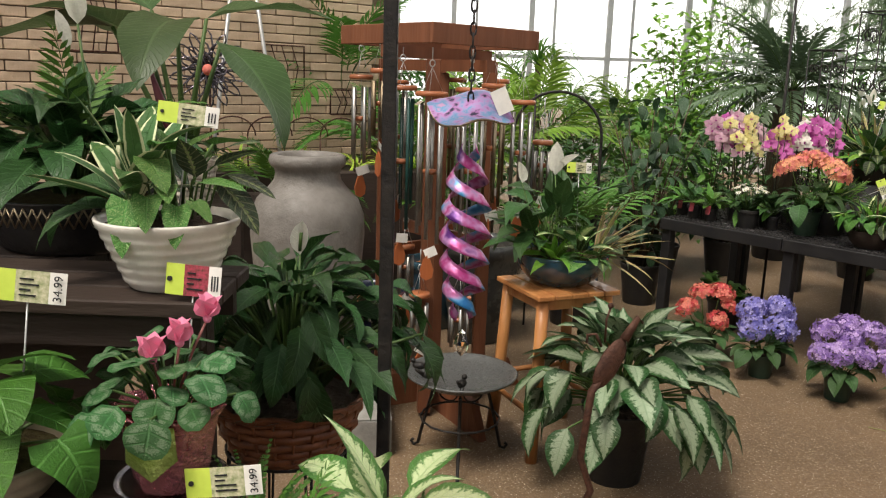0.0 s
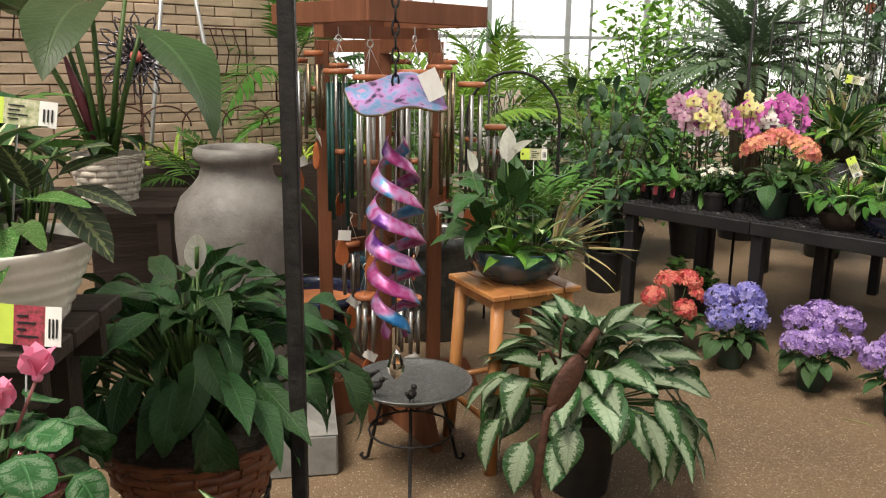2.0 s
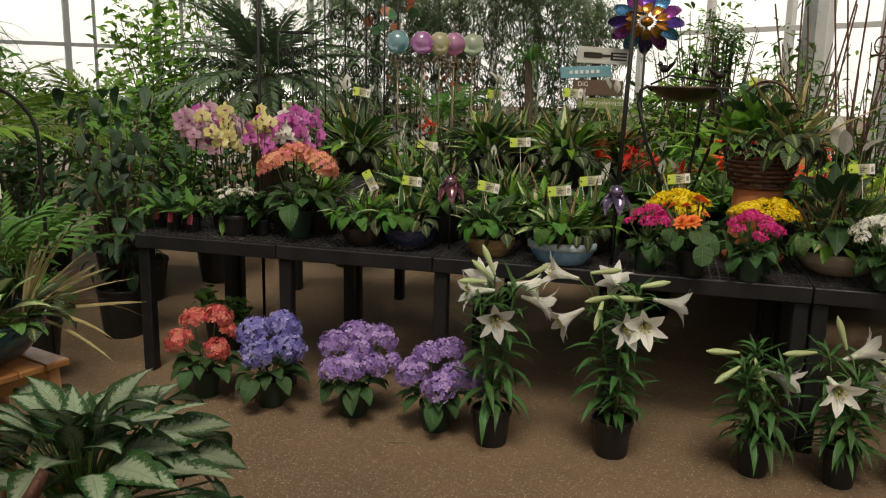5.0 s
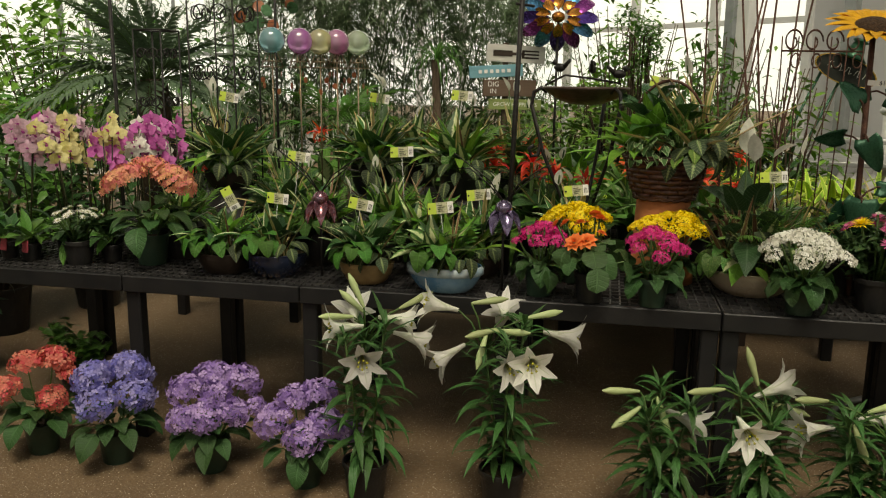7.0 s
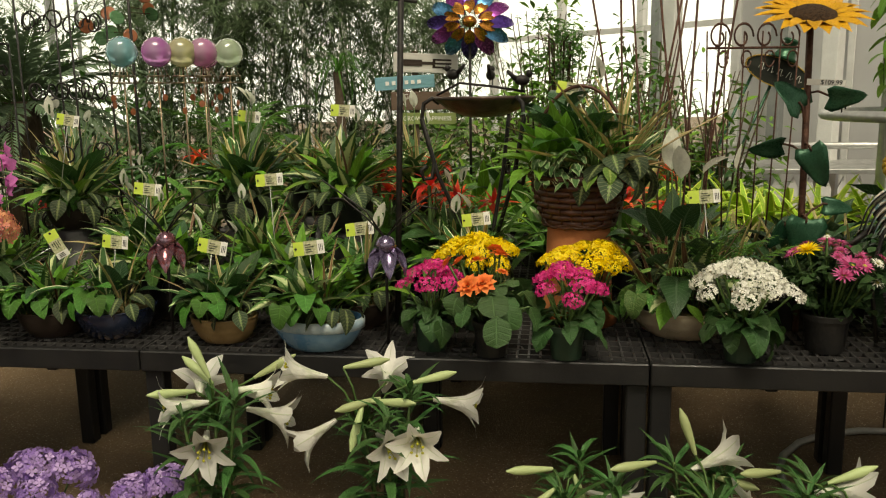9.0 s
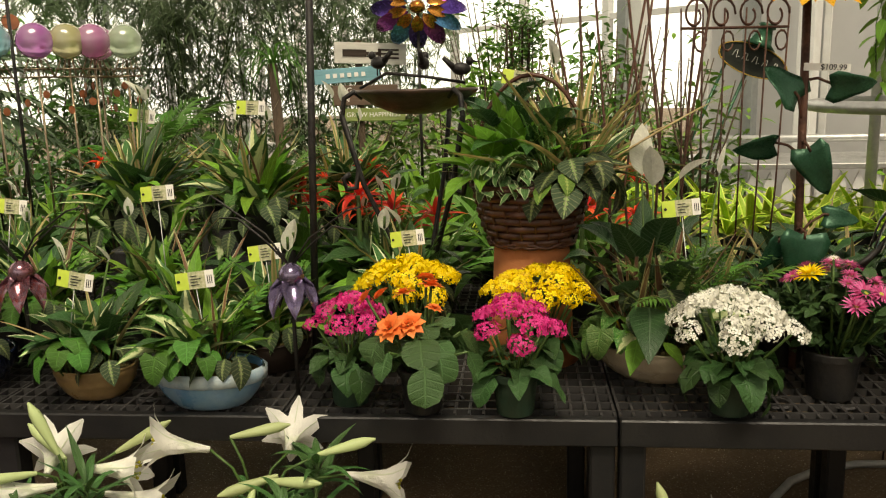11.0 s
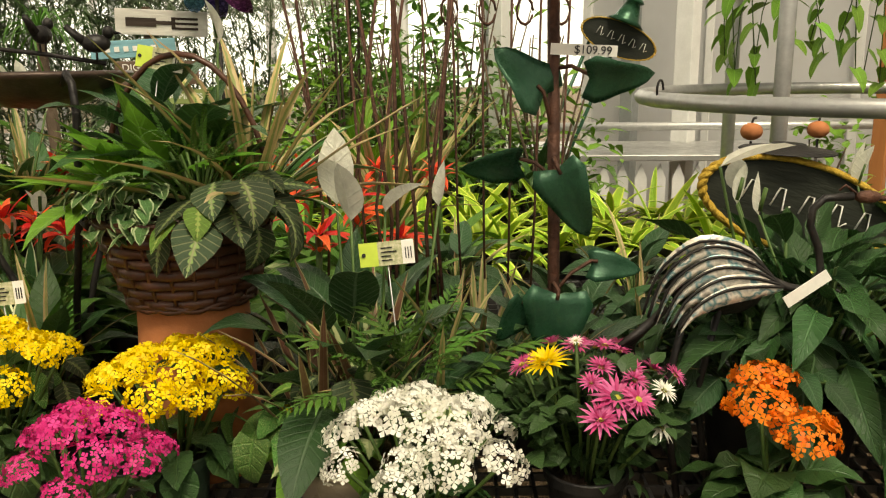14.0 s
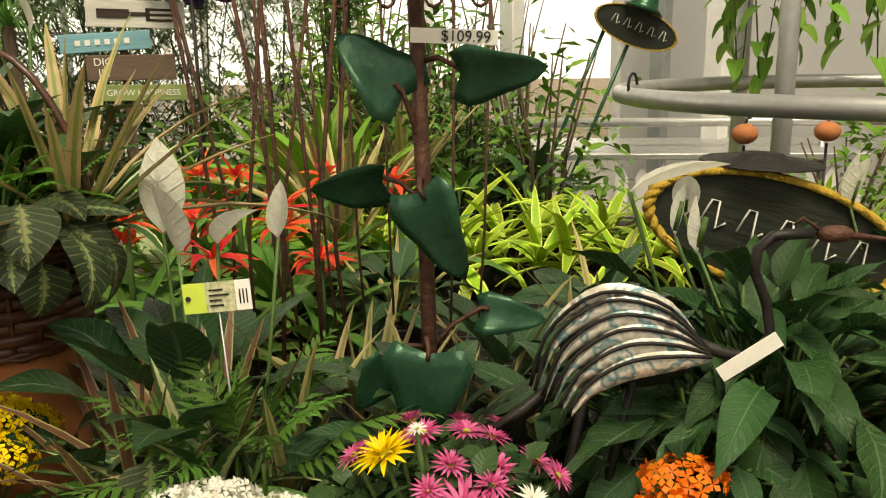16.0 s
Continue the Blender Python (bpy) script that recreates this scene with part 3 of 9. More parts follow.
def leaf_kind(name, mat, width, shape, droops, fold=0.25, wave=0.0, nl=7, nw=4, lift=0.0):
    """A few variants of one leaf, that share a material."""
    out = []
    for k, d in enumerate(droops):
        v, f, uv = leaf_grid(width * (0.92 + 0.08 * (k % 3)), shape, d, fold, wave, nl, nw, lift, k + 1, (-14, 9, 18, -6)[k % 4])
        out.append(mesh_of(name, v, f, mat, uv))
    return out


def frond_kind(name, mat, n=16, leaflet=0.30, droops=(40, 70), vee=0.25, wid=0.035, start=0.15, stalk=None, back=0.35):
    """Feather-shaped palm or fern leaves of length 1."""
    out = []
    for k, d in enumerate(droops):
        b = Build()
        y = z = 0.0
        pts, prev = [], None
        for i in range(n + 1):
            t = i / n
            ang = radians(20 - d * t)
            if i:
                y += math.cos(ang) / n
                z += math.sin(ang) / n
            pts.append((0, y, z))
        b.tube(pts[::2] + ([pts[-1]] if n % 2 else []), 0.007, 4, 1, taper=0.3)
        rnd = random.Random(k + 5)
        for i in range(n + 1):
            t = i / n
            if t < start:
                continue
            q = (t - start) / (1 - start)
            ln = leaflet * (0.55 + 0.45 * math.sin(math.pi * min(1, q * 0.85 + 0.12))) * (1.05 - 0.55 * q)
            for sgn in (-1, 1):
                lv, lf, luv = leaf_grid(wid / leaflet * 1.6, "lance", 25 + 30 * rnd.random(), 0.15, 0, 3, 2)
                az = (62 - 34 * q + rnd.uniform(-6, 6)) * back / 0.35
                mm = Matrix.Translation(pts[i]) @ pose(0, 0, 0, 0, 0, -sgn * az) @ pose(0, 0, 0, 14 * vee * 4 - d * t * 0.4, 0, 0) @ Matrix.Scale(ln, 4)
                b.add(lv, lf, 0, mm, luv)
        out.append(b.mesh(name, [mat, stalk or M["stem"]]))
    return out


KIND = {}


def kinds():
    K = KIND
    K["agl"] = leaf_kind("leaf", L["agl"], 0.48, "lance", (20, 45, 70, 35), 0.28, 0.12)
    K["agl2"] = leaf_kind("leaf", L["agl2"], 0.42, "lance", (30, 55, 75), 0.22, 0.06)
    K["peace"] = leaf_kind("leaf", L["peace"], 0.35, "lance", (45, 75, 105, 60, 20), 0.34, 0.32)
    K["peace2"] = leaf_kind("leaf", L["dark"], 0.40, "lance", (25, 50, 80), 0.22, 0.15)
    K["heart"] = leaf_kind("leaf", L["heart"], 1.0, "heart", (25, 45, 65), 0.12, 0.05)
    K["pothos"] = leaf_kind("leaf", L["pothos"], 0.76, "heart", (20, 45, 60), 0.15, 0.05)
    K["marlite"] = leaf_kind("leaf", L["marlite"], 0.60, "ovate", (25, 50, 80), 0.08, 0.04)
    K["calathea"] = leaf_kind("leaf", L["calathea"], 0.44, "ovate", (25, 50, 75), 0.18, 0.10)
    K["broad"] = leaf_kind("leaf", L["broad"], 0.27, "lance", (10, 30, 55), 0.3, 0.04)
    K["maranta"] = leaf_kind("leaf", L["maranta"], 0.68, "ovate", (25, 50, 80), 0.08, 0.04)
    K["drac"] = leaf_kind("leaf", L["drac"], 0.15, "strap", (12, 32, 60), 0.35, 0.03, 8, 2)
    K["dracw"] = leaf_kind("leaf", L["dracw"], 0.24, "lance", (12, 35, 60), 0.30, 0.04, 7, 4)
    K["lime"] = leaf_kind("leaf", L["lime"], 0.11, "strap", (30, 70, 105), 0.35, 0.03, 8, 2)
    K["dief"] = leaf_kind("leaf", L["dief"], 0.46, "ovate", (25, 50, 70), 0.2, 0.06)
    K["cyc"] = leaf_kind("leaf", L["cyc"], 1.05, "round", (15, 35, 55), 0.08, 0.08)
    K["begonia"] = leaf_kind("leaf", L["begonia"], 1.0, "round", (25, 45, 65), 0.14, 0.10)
    K["kal"] = leaf_kind("leaf", L["kal"], 0.72, "ovate", (30, 60, 80), 0.2, 0.22)
    K["hyd"] = leaf_kind("leaf", L["hyd"], 0.62, "ovate", (25, 50, 70), 0.2, 0.06)
    K["lily"] = leaf_kind("leaf", L["lily"], 0.15, "lance", (20, 55, 85), 0.3, 0.0, 6, 2)
    K["red_blade"] = leaf_kind("leaf", L["red_blade"], 0.045, "strap", (8, 25, 55), 0.4, 0, 6, 2)
    K["straw"] = leaf_kind("leaf", L["straw"], 0.06, "strap", (6, 20, 45), 0.4, 0, 6, 2)
    K["dark"] = leaf_kind("leaf", L["dark"], 0.40, "lance", (25, 55, 80), 0.22, 0.08)
    K["mid"] = leaf_kind("leaf", L["mid"], 0.36, "lance", (25, 50, 75), 0.22, 0.06)
    K["bright"] = leaf_kind("leaf", L["bright"], 0.16, "strap", (15, 40, 70), 0.3, 0.0, 7, 2)
    K["brom"] = leaf_kind("bract", L["brom"], 0.26, "lance", (20, 60, 90), 0.3, 0, 5, 2)
    K["bromleaf"] = leaf_kind("leaf", L["mid"], 0.13, "strap", (40, 75, 100), 0.35, 0, 7, 2)
    K["spathe"] = leaf_kind("spathe", L["spathe"], 0.52, "spathe", (-20, 10, 25), 0.45, 0, 6, 4)
    K["ivy"] = leaf_kind("leaf", L["ivy"], 0.9, "heart", (20, 50), 0.15, 0.12, 4, 4)
    K["ficus"] = leaf_kind("leaf", L["ficus"], 0.46, "ovate", (20, 50, 75), 0.2, 0.04, 5, 2)
    K["orchid"] = leaf_kind("leaf", L["mid"], 0.30, "strap", (30, 60), 0.25, 0, 6, 2)
    K["banana"] = leaf_kind("leaf", L["banana"], 0.52, "ovate", (35, 60), 0.2, 0.15, 8, 4)
    K["parlor"] = frond_kind("frond", L["mid"], 12, 0.34, (35, 65), 0.25, 0.045)
    K["palm"] = frond_kind("frond", L["palm"], 26, 0.36, (55, 80, 100), 0.25, 0.028)
    K["palmy"] = frond_kind("frond", L["palmy"], 24, 0.36, (55, 85), 0.25, 0.024)
    K["sago"] = frond_kind("frond", L["sago"], 34, 0.19, (60, 85), 0.3, 0.022)
    K["fern"] = frond_kind("frond", L["mid"], 22, 0.10, (50, 85), 0.1, 0.04, 0.05)
    K["ponytail"] = leaf_kind("leaf", L["palm"], 0.03, "strap", (90, 130, 160), 0.4, 0, 9, 2)
    K["banner"] = leaf_kind("leaf", L["lime"], 0.09, "strap", (50, 90, 120), 0.35, 0.02, 8, 2)


kinds()


def aim(p, az, el, ln, ws=1.0, roll=0.0):
    """A leaf's pose: its root at p, turned to the azimuth az (degrees from +y, to the left), raised by el."""
    return Matrix.Translation(p) @ pose(0, 0, 0, 0, 0, az) @ pose(0, 0, 0, el, 0, 0) @ pose(0, 0, 0, 0, roll, 0) @ Matrix.Diagonal((ln * ws, ln, ln, 1))


def rosette(root, kind, n, z0, ln, el=(10, 80), r0=0.02, stalk=0.0, stalk_el=None, seed=0, c=(0, 0), az=(0, 360), ws=1.0, stem=None, name="leaf", jitter=14, mess=8.0):
    """Leaves in a spiral: the first lie low and outward, the last stand in the middle."""
    rnd = random.Random(seed * 7 + n)
    b = Build() if stalk > 0 else None
    for i in range(n):
        t = (i + 0.5) / n
        a = az[0] + (i * 137.5 % 360) / 360 * (az[1] - az[0]) + rnd.uniform(-jitter, jitter)
        e = el[0] + (el[1] - el[0]) * t + rnd.uniform(-mess, mess)
        le = ln * rnd.uniform(0.78, 1.12) * (1 - 0.15 * t)
        d = Vector((-math.sin(radians(a)), math.cos(radians(a)), 0))
        p = Vector((c[0], c[1], z0)) + d * r0 * (1.2 - t)
        if stalk > 0:
            se = (stalk_el[0] + (stalk_el[1] - stalk_el[0]) * t) if stalk_el else min(88, e + 35)
            sl = stalk * rnd.uniform(0.7, 1.15)
            q = p + (d * math.cos(radians(se)) + Vector((0, 0, math.sin(radians(se))))) * sl
            q2 = p + (d * math.cos(radians(se)) * 0.35 + Vector((0, 0, math.sin(radians(se)) * 0.62))) * sl
            b.tube([p, q2, q], 0.0035 if stalk > 0.12 else 0.0022, 4)
            p = q
        part(name, rnd.choice(KIND[kind]), root, aim(p, a, e, le, ws, rnd.uniform(-16, 16) * max(1, mess / 10)))
    if b:
        part("stem", b.mesh("stem", stem or M["stem"]), root)


def foliage(root, mat, n, box, size, width=0.4, shape="ovate", seed=0, name="foliage", gaps=0.35, droop=35, shell=True, up=0.2):
    """A crown of many small leaves, thinned by clumps, as one mesh. box: centre and half sizes."""
    rs = np.random.RandomState(seed + 3)
    lv, lf, luv = leaf_grid(width, shape, droop, 0.2, 0, 3, 2)
    lv, luv = np.array([tuple(p) for p in lv]), np.array(luv)
    lf = np.array(lf)
    out, k = [], 0
    cx, cy, cz, hx, hy, hz = box
    clumps = rs.normal(size=(max(6, n // 45), 3))
    clumps /= np.linalg.norm(clumps, axis=1)[:, None]
    clumps *= (0.35 + 0.65 * rs.rand(len(clumps), 1)) if shell else rs.rand(len(clumps), 1)
    which = rs.randint(0, len(clumps), n)
    pts = clumps[which] + rs.normal(size=(n, 3)) * gaps * 0.5
    pts = pts * np.array([hx, hy, hz]) + np.array([cx, cy, cz])
    V, F, UV = [], [], []
    az = rs.rand(n) * 2 * np.pi
    el = rs.uniform(-0.7, 0.8, n) + up
    ro = rs.uniform(-0.6, 0.6, n)
    sz = size * rs.uniform(0.65, 1.25, n)
    for i in range(n):
        m = Euler((el[i], ro[i], az[i])).to_matrix()
        q = lv @ np.array(m).T * sz[i] + pts[i]
        V.append(q)
        F.append(lf + i * len(lv))
    V, F = np.concatenate(V), np.concatenate(F)
    me = bpy.data.meshes.new(name)
    me.from_pydata(V.tolist(), [], F.tolist())
    me.materials.append(mat)
    lay = me.uv_layers.new(name="UVMap")
    idx = np.empty(len(me.loops), dtype=np.int32)
    me.loops.foreach_get("vertex_index", idx)
    lay.data.foreach_set("uv", np.tile(luv, (n, 1)).astype(np.float32)[idx].ravel())
    me.polygons.foreach_set("use_smooth", [True] * len(me.polygons))
    return part(name, me, root, kind="stuff")


# ---- pots ----
def pot(root, r, h, mat, rim=0.012, base=0.74, soil="soil", name="pot", sy=1.0, lip=0.006):
    """A tapered nursery pot with a rolled rim, thickness and soil."""
    b = Build()
    rb = r * base
    b.lathe([(0.001, 0.003), (rb - 0.004, 0.003), (rb, 0.0), (rb + 0.002, 0.006), (r - lip, h - rim * 1.6), (r, h - rim * 1.5), (r, h - 0.002), (r - 0.002, h), (r - 0.006, h),
             (r - 0.009, h - 0.012), (r - 0.012, h * 0.8)], 28, 0, None, sy)
    p = part(name, flat_edges(b.mesh(name, M[mat])), root)
    s = Build()
    rs = random.Random(int(r * 1e4))
    s.lathe([(0.001, h * 0.90), (r * 0.3, h * 0.9), (r * 0.6, h * 0.885), (r - 0.011, h * 0.865)], 18, 0, None, sy, lambda a, i: 1.0 + (0.1 * math.sin(5 * a + i) if i < 3 else 0))
    part("soil", s.mesh("soil", M[soil]), root)
    return p


def bowl(root, prof, mat, soil_z, soil_r, name="bowl", sy=1.0, soil="moss", seg=40, wob=None):
    b = Build()
    b.lathe(prof, seg, 0, None, sy, wob)
    part(name, b.mesh(name, M[mat]), root)
    s = Build()
    s.lathe([(0.001, soil_z + 0.02), (soil_r * 0.45, soil_z + 0.017), (soil_r * 0.8, soil_z + 0.008), (soil_r, soil_z)], 26, 0, None, sy, lambda a, i: 1.0 + (0.06 * math.sin(7 * a + 2 * i) if 0 < i < 3 else 0))
    part("soil", s.mesh("soil", M[soil]), root)


def bowl_profile(r, h, foot=0.6, thick=0.008, ribs=0, rib=0.003):
    """Outside up, over the rim, inside down."""
    out = [(0.001, 0.0), (r * foot * 0.95, 0.0), (r * foot, 0.004)]
    n = max(10, ribs * 4)
    for i in range(1, n + 1):
        t = i / n
        rr = r * (foot + (1 - foot) * math.sin(t * math.pi / 2) ** 0.8)
        if ribs:
            rr -= rib * max(0, math.cos(t * ribs * 2 * math.pi)) ** 6
        out.append((rr, 0.004 + (h - 0.004) * t))
    return out + [(r + 0.003, h + 0.003), (r - thick * 0.5, h + 0.005), (r - thick, h), (r - thick * 1.4, h * 0.7)]


def card(root, x, y, z, yaw, w=0.105, h=0.046, lean=-8, tilt=4, stake=0.16, price=None, photo="tag_photo", blank=False):
    """A plastic price tag on a stake: lime end with a hole, a photograph, a white price label."""
    holder = part("price_tag", card_mesh(w, h, photo, blank), root, Matrix.Translation((x, y, z)) @ pose(0, 0, 0, 0, 0, yaw) @ pose(0, 0, 0, lean, tilt, 0), "lime and white plastic price tag")
    if not blank:
        b, rnd = Build(), random.Random(int(abs(x * 1000)) + 3)
        for k in range(4):
            zz = -h * 0.3 + k * h * 0.17
            b.box(-w * 0.10, w * (0.02 + 0.18 * rnd.random()), -0.0016, -0.0003, zz, zz + h * 0.05)
        if not price:
            for k in range(3):
                q = w * (0.335 + 0.05 * k)
                b.box(q, q + w * 0.018, 0.10 * q * q / w - 0.0016, 0.10 * q * q / w - 0.0002, -h * 0.28, h * 0.2)
        part("lettering", b.mesh("lettering", M["ink"], False), holder, kind="stuff")
    if stake:
        b = Build()
        b.tube([(0, 0.004, 0), (0.004, 0.006, -stake)], 0.0016, 4)
        part("stake", b.mesh("stake", M["galv"]), holder)
    if price:
        cu = bpy.data.curves.new("price", 'FONT')
        cu.body, cu.size, cu.extrude = price, 0.017, 0.0003
        cu.align_x = cu.align_y = 'CENTER'
        cu.materials.append(M["ink"])
        part("price", cu, holder, Matrix.Translation((w * 0.41, -0.0022, 0)) @ pose(0, 0, 0, 90, 0, 0) @ pose(0, 0, 0, 0, 0, 90))
    return holder


CARDS = {}


def card_mesh(w, h, photo, blank):
    key = (round(w, 3), round(h, 3), photo, blank)
    if key not in CARDS:
        b = Build()

        cuts = [(-w / 2, 2), (w / 2, 2)] if blank else [(-w / 2, 0), (-w * 0.16, 1), (w * 0.28, 2), (w / 2, 2)]
        cols, slots = [], []
        for (x0, slot), (x1, _) in zip(cuts, cuts[1:]):
            for i in range(4):
                cols.append(x0 + (x1 - x0) * i / 4)
                slots.append(slot)
        cols.append(w / 2)
        v = [(q, 0.10 * q * q / w + dy, dz) for q in cols for dy in (0, 0.0012) for dz in (-h / 2, h / 2)]
        b.add(v, [(0, 1, 3, 2)], slots[0])
        k = len(v) - 4
        b.f.append((k, k + 2, k + 3, k + 1))
        b.s.append(slots[-1])
        for i, slot in enumerate(slots):
            k = 4 * i
            b.f += [(k, k + 4, k + 5, k + 1), (k + 2, k + 3, k + 7, k + 6), (k + 1, k + 5, k + 7, k + 3), (k, k + 2, k + 6, k + 4)]
            b.s += [slot] * 4
        if not blank:
            b.tube([(-w * 0.42, -0.0006, 0), (-w * 0.42, 0.0034, 0)], h * 0.09, 8, 3)
        CARDS[key] = b.mesh("price_tag", [M["tag_green"], M[photo], M["tag_white"], M["ink"]], False)
    return CARDS[key]


# ---- flowers ----
def floret_head(name, r, n, petals, size, mat, flat=0.75, seed=0, rows=None, lift=0.04, lower=-0.15):
    """A dome of many small four- or five-petalled florets."""
    rs = random.Random(seed)
    b = Build()
    for i in range(n):
        t = (i + 0.5) / n
        zc = 1 - (1 - lower) * t
        a = i * 2.39996 + rs.uniform(-0.15, 0.15)
        q = math.sqrt(max(0, 1 - zc * zc))
        d = Vector((q * math.cos(a), q * math.sin(a), zc))
        p = Vector((d.x * r, d.y * r, d.z * r * flat)) * rs.uniform(0.86, 1.10)
        m = Matrix.Translation(p) @ d.to_track_quat('Z', 'Y').to_matrix().to_4x4() @ pose(0, 0, 0, rs.uniform(-30, 30), rs.uniform(-30, 30), rs.uniform(0, 360)) @ Matrix.Scale(rs.uniform(0.7, 0.98), 4)
        v, f = [(0, 0, -size * 0.12)], []
        for k in range(petals):
            for (da, rr, zz) in ((-0.66, 0.74, 0.02), (0.0, 1.0, lift), (0.66, 0.74, 0.02)):
                an = 2 * math.pi * k / petals + da * (3.6 / petals)
                v.append((size * rr * math.cos(an), size * rr * math.sin(an), size * zz))
            k0 = 1 + 3 * k
            f.append((0, k0, k0 + 1, k0 + 2))
        b.add(v, f, 0, m)
    return b.mesh(name, mat)


def ray_flower(name, r, n, mat, layers=2, cup=20, width=0.2, centre=True, seed=0, shape="lance"):
    """A daisy-like head: rings of petals round a domed centre."""
    b = Build()
    rs = random.Random(seed)
    for k in range(layers):
        for i in range(n):
            lv, lf, luv = leaf_grid(width, shape, 25, 0.2, 0, 3, 2)
            m = pose(0, 0, 0, 0, 0, 360 * (i + 0.5 * k) / n + rs.uniform(-5, 5)) @ pose(0, 0, 0, cup + 22 * k + rs.uniform(-6, 6), 0, 0) @ Matrix.Translation((0, r * 0.12, 0)) @ Matrix.Scale(r * (0.9 - 0.2 * k), 4)
            b.add(lv, lf, 0, m, luv)
    if centre:
        b.ball((0, 0, r * 0.06), r * 0.24, 8, 1, 0.5)
    return b.mesh(name, [mat, P["centre"]])


def trumpet(name):
    """An open lily: six recurved petals in a long funnel, along +y, with stamens."""
    b = Build()
    for k in range(6):
        v, f, uv = [], [], []
        nl, nw = 8, 4
        for i in range(nl + 1):
            t = i / nl
            rad = 0.04 + 0.26 * t ** 1.7 + (0.30 * max(0, t - 0.72) / 0.28)
            yy = t if t < 0.8 else 0.8 + 0.18 * math.sin((t - 0.8) / 0.2 * 1.9)
            w = (0.05 + 0.22 * math.sin(math.pi * min(1, t * 1.02) ** 1.3)) * (1.12 if k % 2 else 0.85)
            if i == nl:
                w = 0.015
            for j in range(nw + 1):
                a = 2 * j / nw - 1
                an = 2 * math.pi * k / 6 + a * w / max(0.1, rad) * 0.8
                rr = rad * (1 + 0.03 * abs(a)) + (0.012 if k % 2 else 0.0)
                v.append((rr * math.cos(an), yy, rr * math.sin(an)))
                uv.append(((a + 1) / 2, t))
        for i in range(nl):
            for j in range(nw):
                q = i * (nw + 1) + j
                f.append((q, q + 1, q + nw + 2, q + nw + 1))
        b.add(v, f, 0, None, uv)
    for k in range(6):
        an = k * math.pi / 3 + 0.3
        e = (0.12 * math.cos(an), 0.86, 0.12 * math.sin(an))
        b.tube([(0, 0.3, 0), e], 0.008, 4, 1)
        b.ball(e, 0.03, 6, 1)
    return b.mesh(name, [L["lily_petal"], P["centre"]])


FL = {
    "hyd_blue": [floret_head("flower_head", 0.068, 95, 4, 0.019, P["blue"], 0.82, k, lower=-0.45) for k in (1, 2)],
    "hyd_purple": [floret_head("flower_head", 0.066, 95, 4, 0.019, P["purple"], 0.82, k, lower=-0.45) for k in (3, 4)],
    "hyd_red": [floret_head("flower_head", 0.062, 95, 4, 0.017, P["red"], 0.75, k, lower=-0.4) for k in (5, 6)],
    "hyd_coral": [floret_head("flower_head", 0.098, 190, 4, 0.018, P["coral"], 0.62, k) for k in (7, 8)],
    "kal_magenta": [floret_head("flower_head", 0.045, 62, 4, 0.0095, P["magenta"], 0.55, k, lower=0.0) for k in (9, 10)],
    "kal_yellow": [floret_head("flower_head", 0.040, 50, 4, 0.0105, P["yellow"], 0.55, k, lower=0.0) for k in (11, 12)],
    "kal_orange": [floret_head("flower_head", 0.048, 60, 4, 0.0115, P["orange"], 0.6, k, lower=0.0) for k in (13, 14)],
    "kal_white": [floret_head("flower_head", 0.040, 40, 4, 0.0105, P["white"], 0.55, k, lower=0.0) for k in (15, 16)],
    "mum_white": [ray_flower("flower", 0.024, 14, P["white"], 3, 15)],
    "mum_rose": [ray_flower("flower", 0.030, 18, P["mum"], 2, 18), ray_flower("flower", 0.028, 16, P["mum"], 3, 26)],
    "mum_yellow": [ray_flower("flower", 0.038, 18, P["yellow"], 3, 20)],
    "begonia": [ray_flower("flower", 0.036, 9, P["salmon"], 4, 12, 0.75, False, 1, "ovate"), ray_flower("flower", 0.032, 8, P["salmon"], 4, 22, 0.75, False, 2, "ovate")],
    "lily": [trumpet("flower")],
}


def orchid_flower(name, mat):
    b = Build()
    for an, ln, wd in ((90, 1.0, 0.62), (200, 0.95, 0.6), (340, 0.95, 0.6), (20, 1.1, 1.05), (160, 1.1, 1.05)):
        lv, lf, luv = leaf_grid(wd, "ovate", 22, 0.08, 0, 4, 4)
        b.add(lv, lf, 0, pose(0, 0, 0, 90, 0, 0) @ pose(0, 0, 0, 0, 0, an - 90) @ Matrix.Scale(0.047, 4), luv)
    lv, lf, luv = leaf_grid(0.7, "heart", 60, 0.5, 0, 4, 4)
    b.add(lv, lf, 1, pose(0, -0.006, 0, 60, 0, 180) @ Matrix.Scale(0.024, 4), luv)
    return b.mesh(name, [mat, P["orchid_mag"]])


FL["orchid_pink"] = [orchid_flower("flower", P["pink"])]
FL["orchid_mag"] = [orchid_flower("flower", P["orchid_mag"])]
FL["orchid_yel"] = [orchid_flower("flower", P["orchid_yel"])]
FL["orchid_white"] = [orchid_flower("flower", P["white"])]


# ---- the setting ----
BX, BY = 1.42, 5.38            # where the rows of plants on the long bench begin
UX, UY = 0.598, -0.802         # along the rows
NX, NY = 0.802, 0.598          # from row to row
BYAW = math.degrees(math.atan2(UY, UX))
TOP = 0.755


def bench_at(s, d, z=TOP, rz=0.0):
    return pose(BX + UX * s + NX * d, BY + UY * s + NY * d, z, 0, 0, BYAW + rz)


# the bench itself, its front edge measured along the walk
FX, FY = 1.369, 5.215
EX, EY = 0.659, -0.752
EYAW = math.degrees(math.atan2(EY, EX))


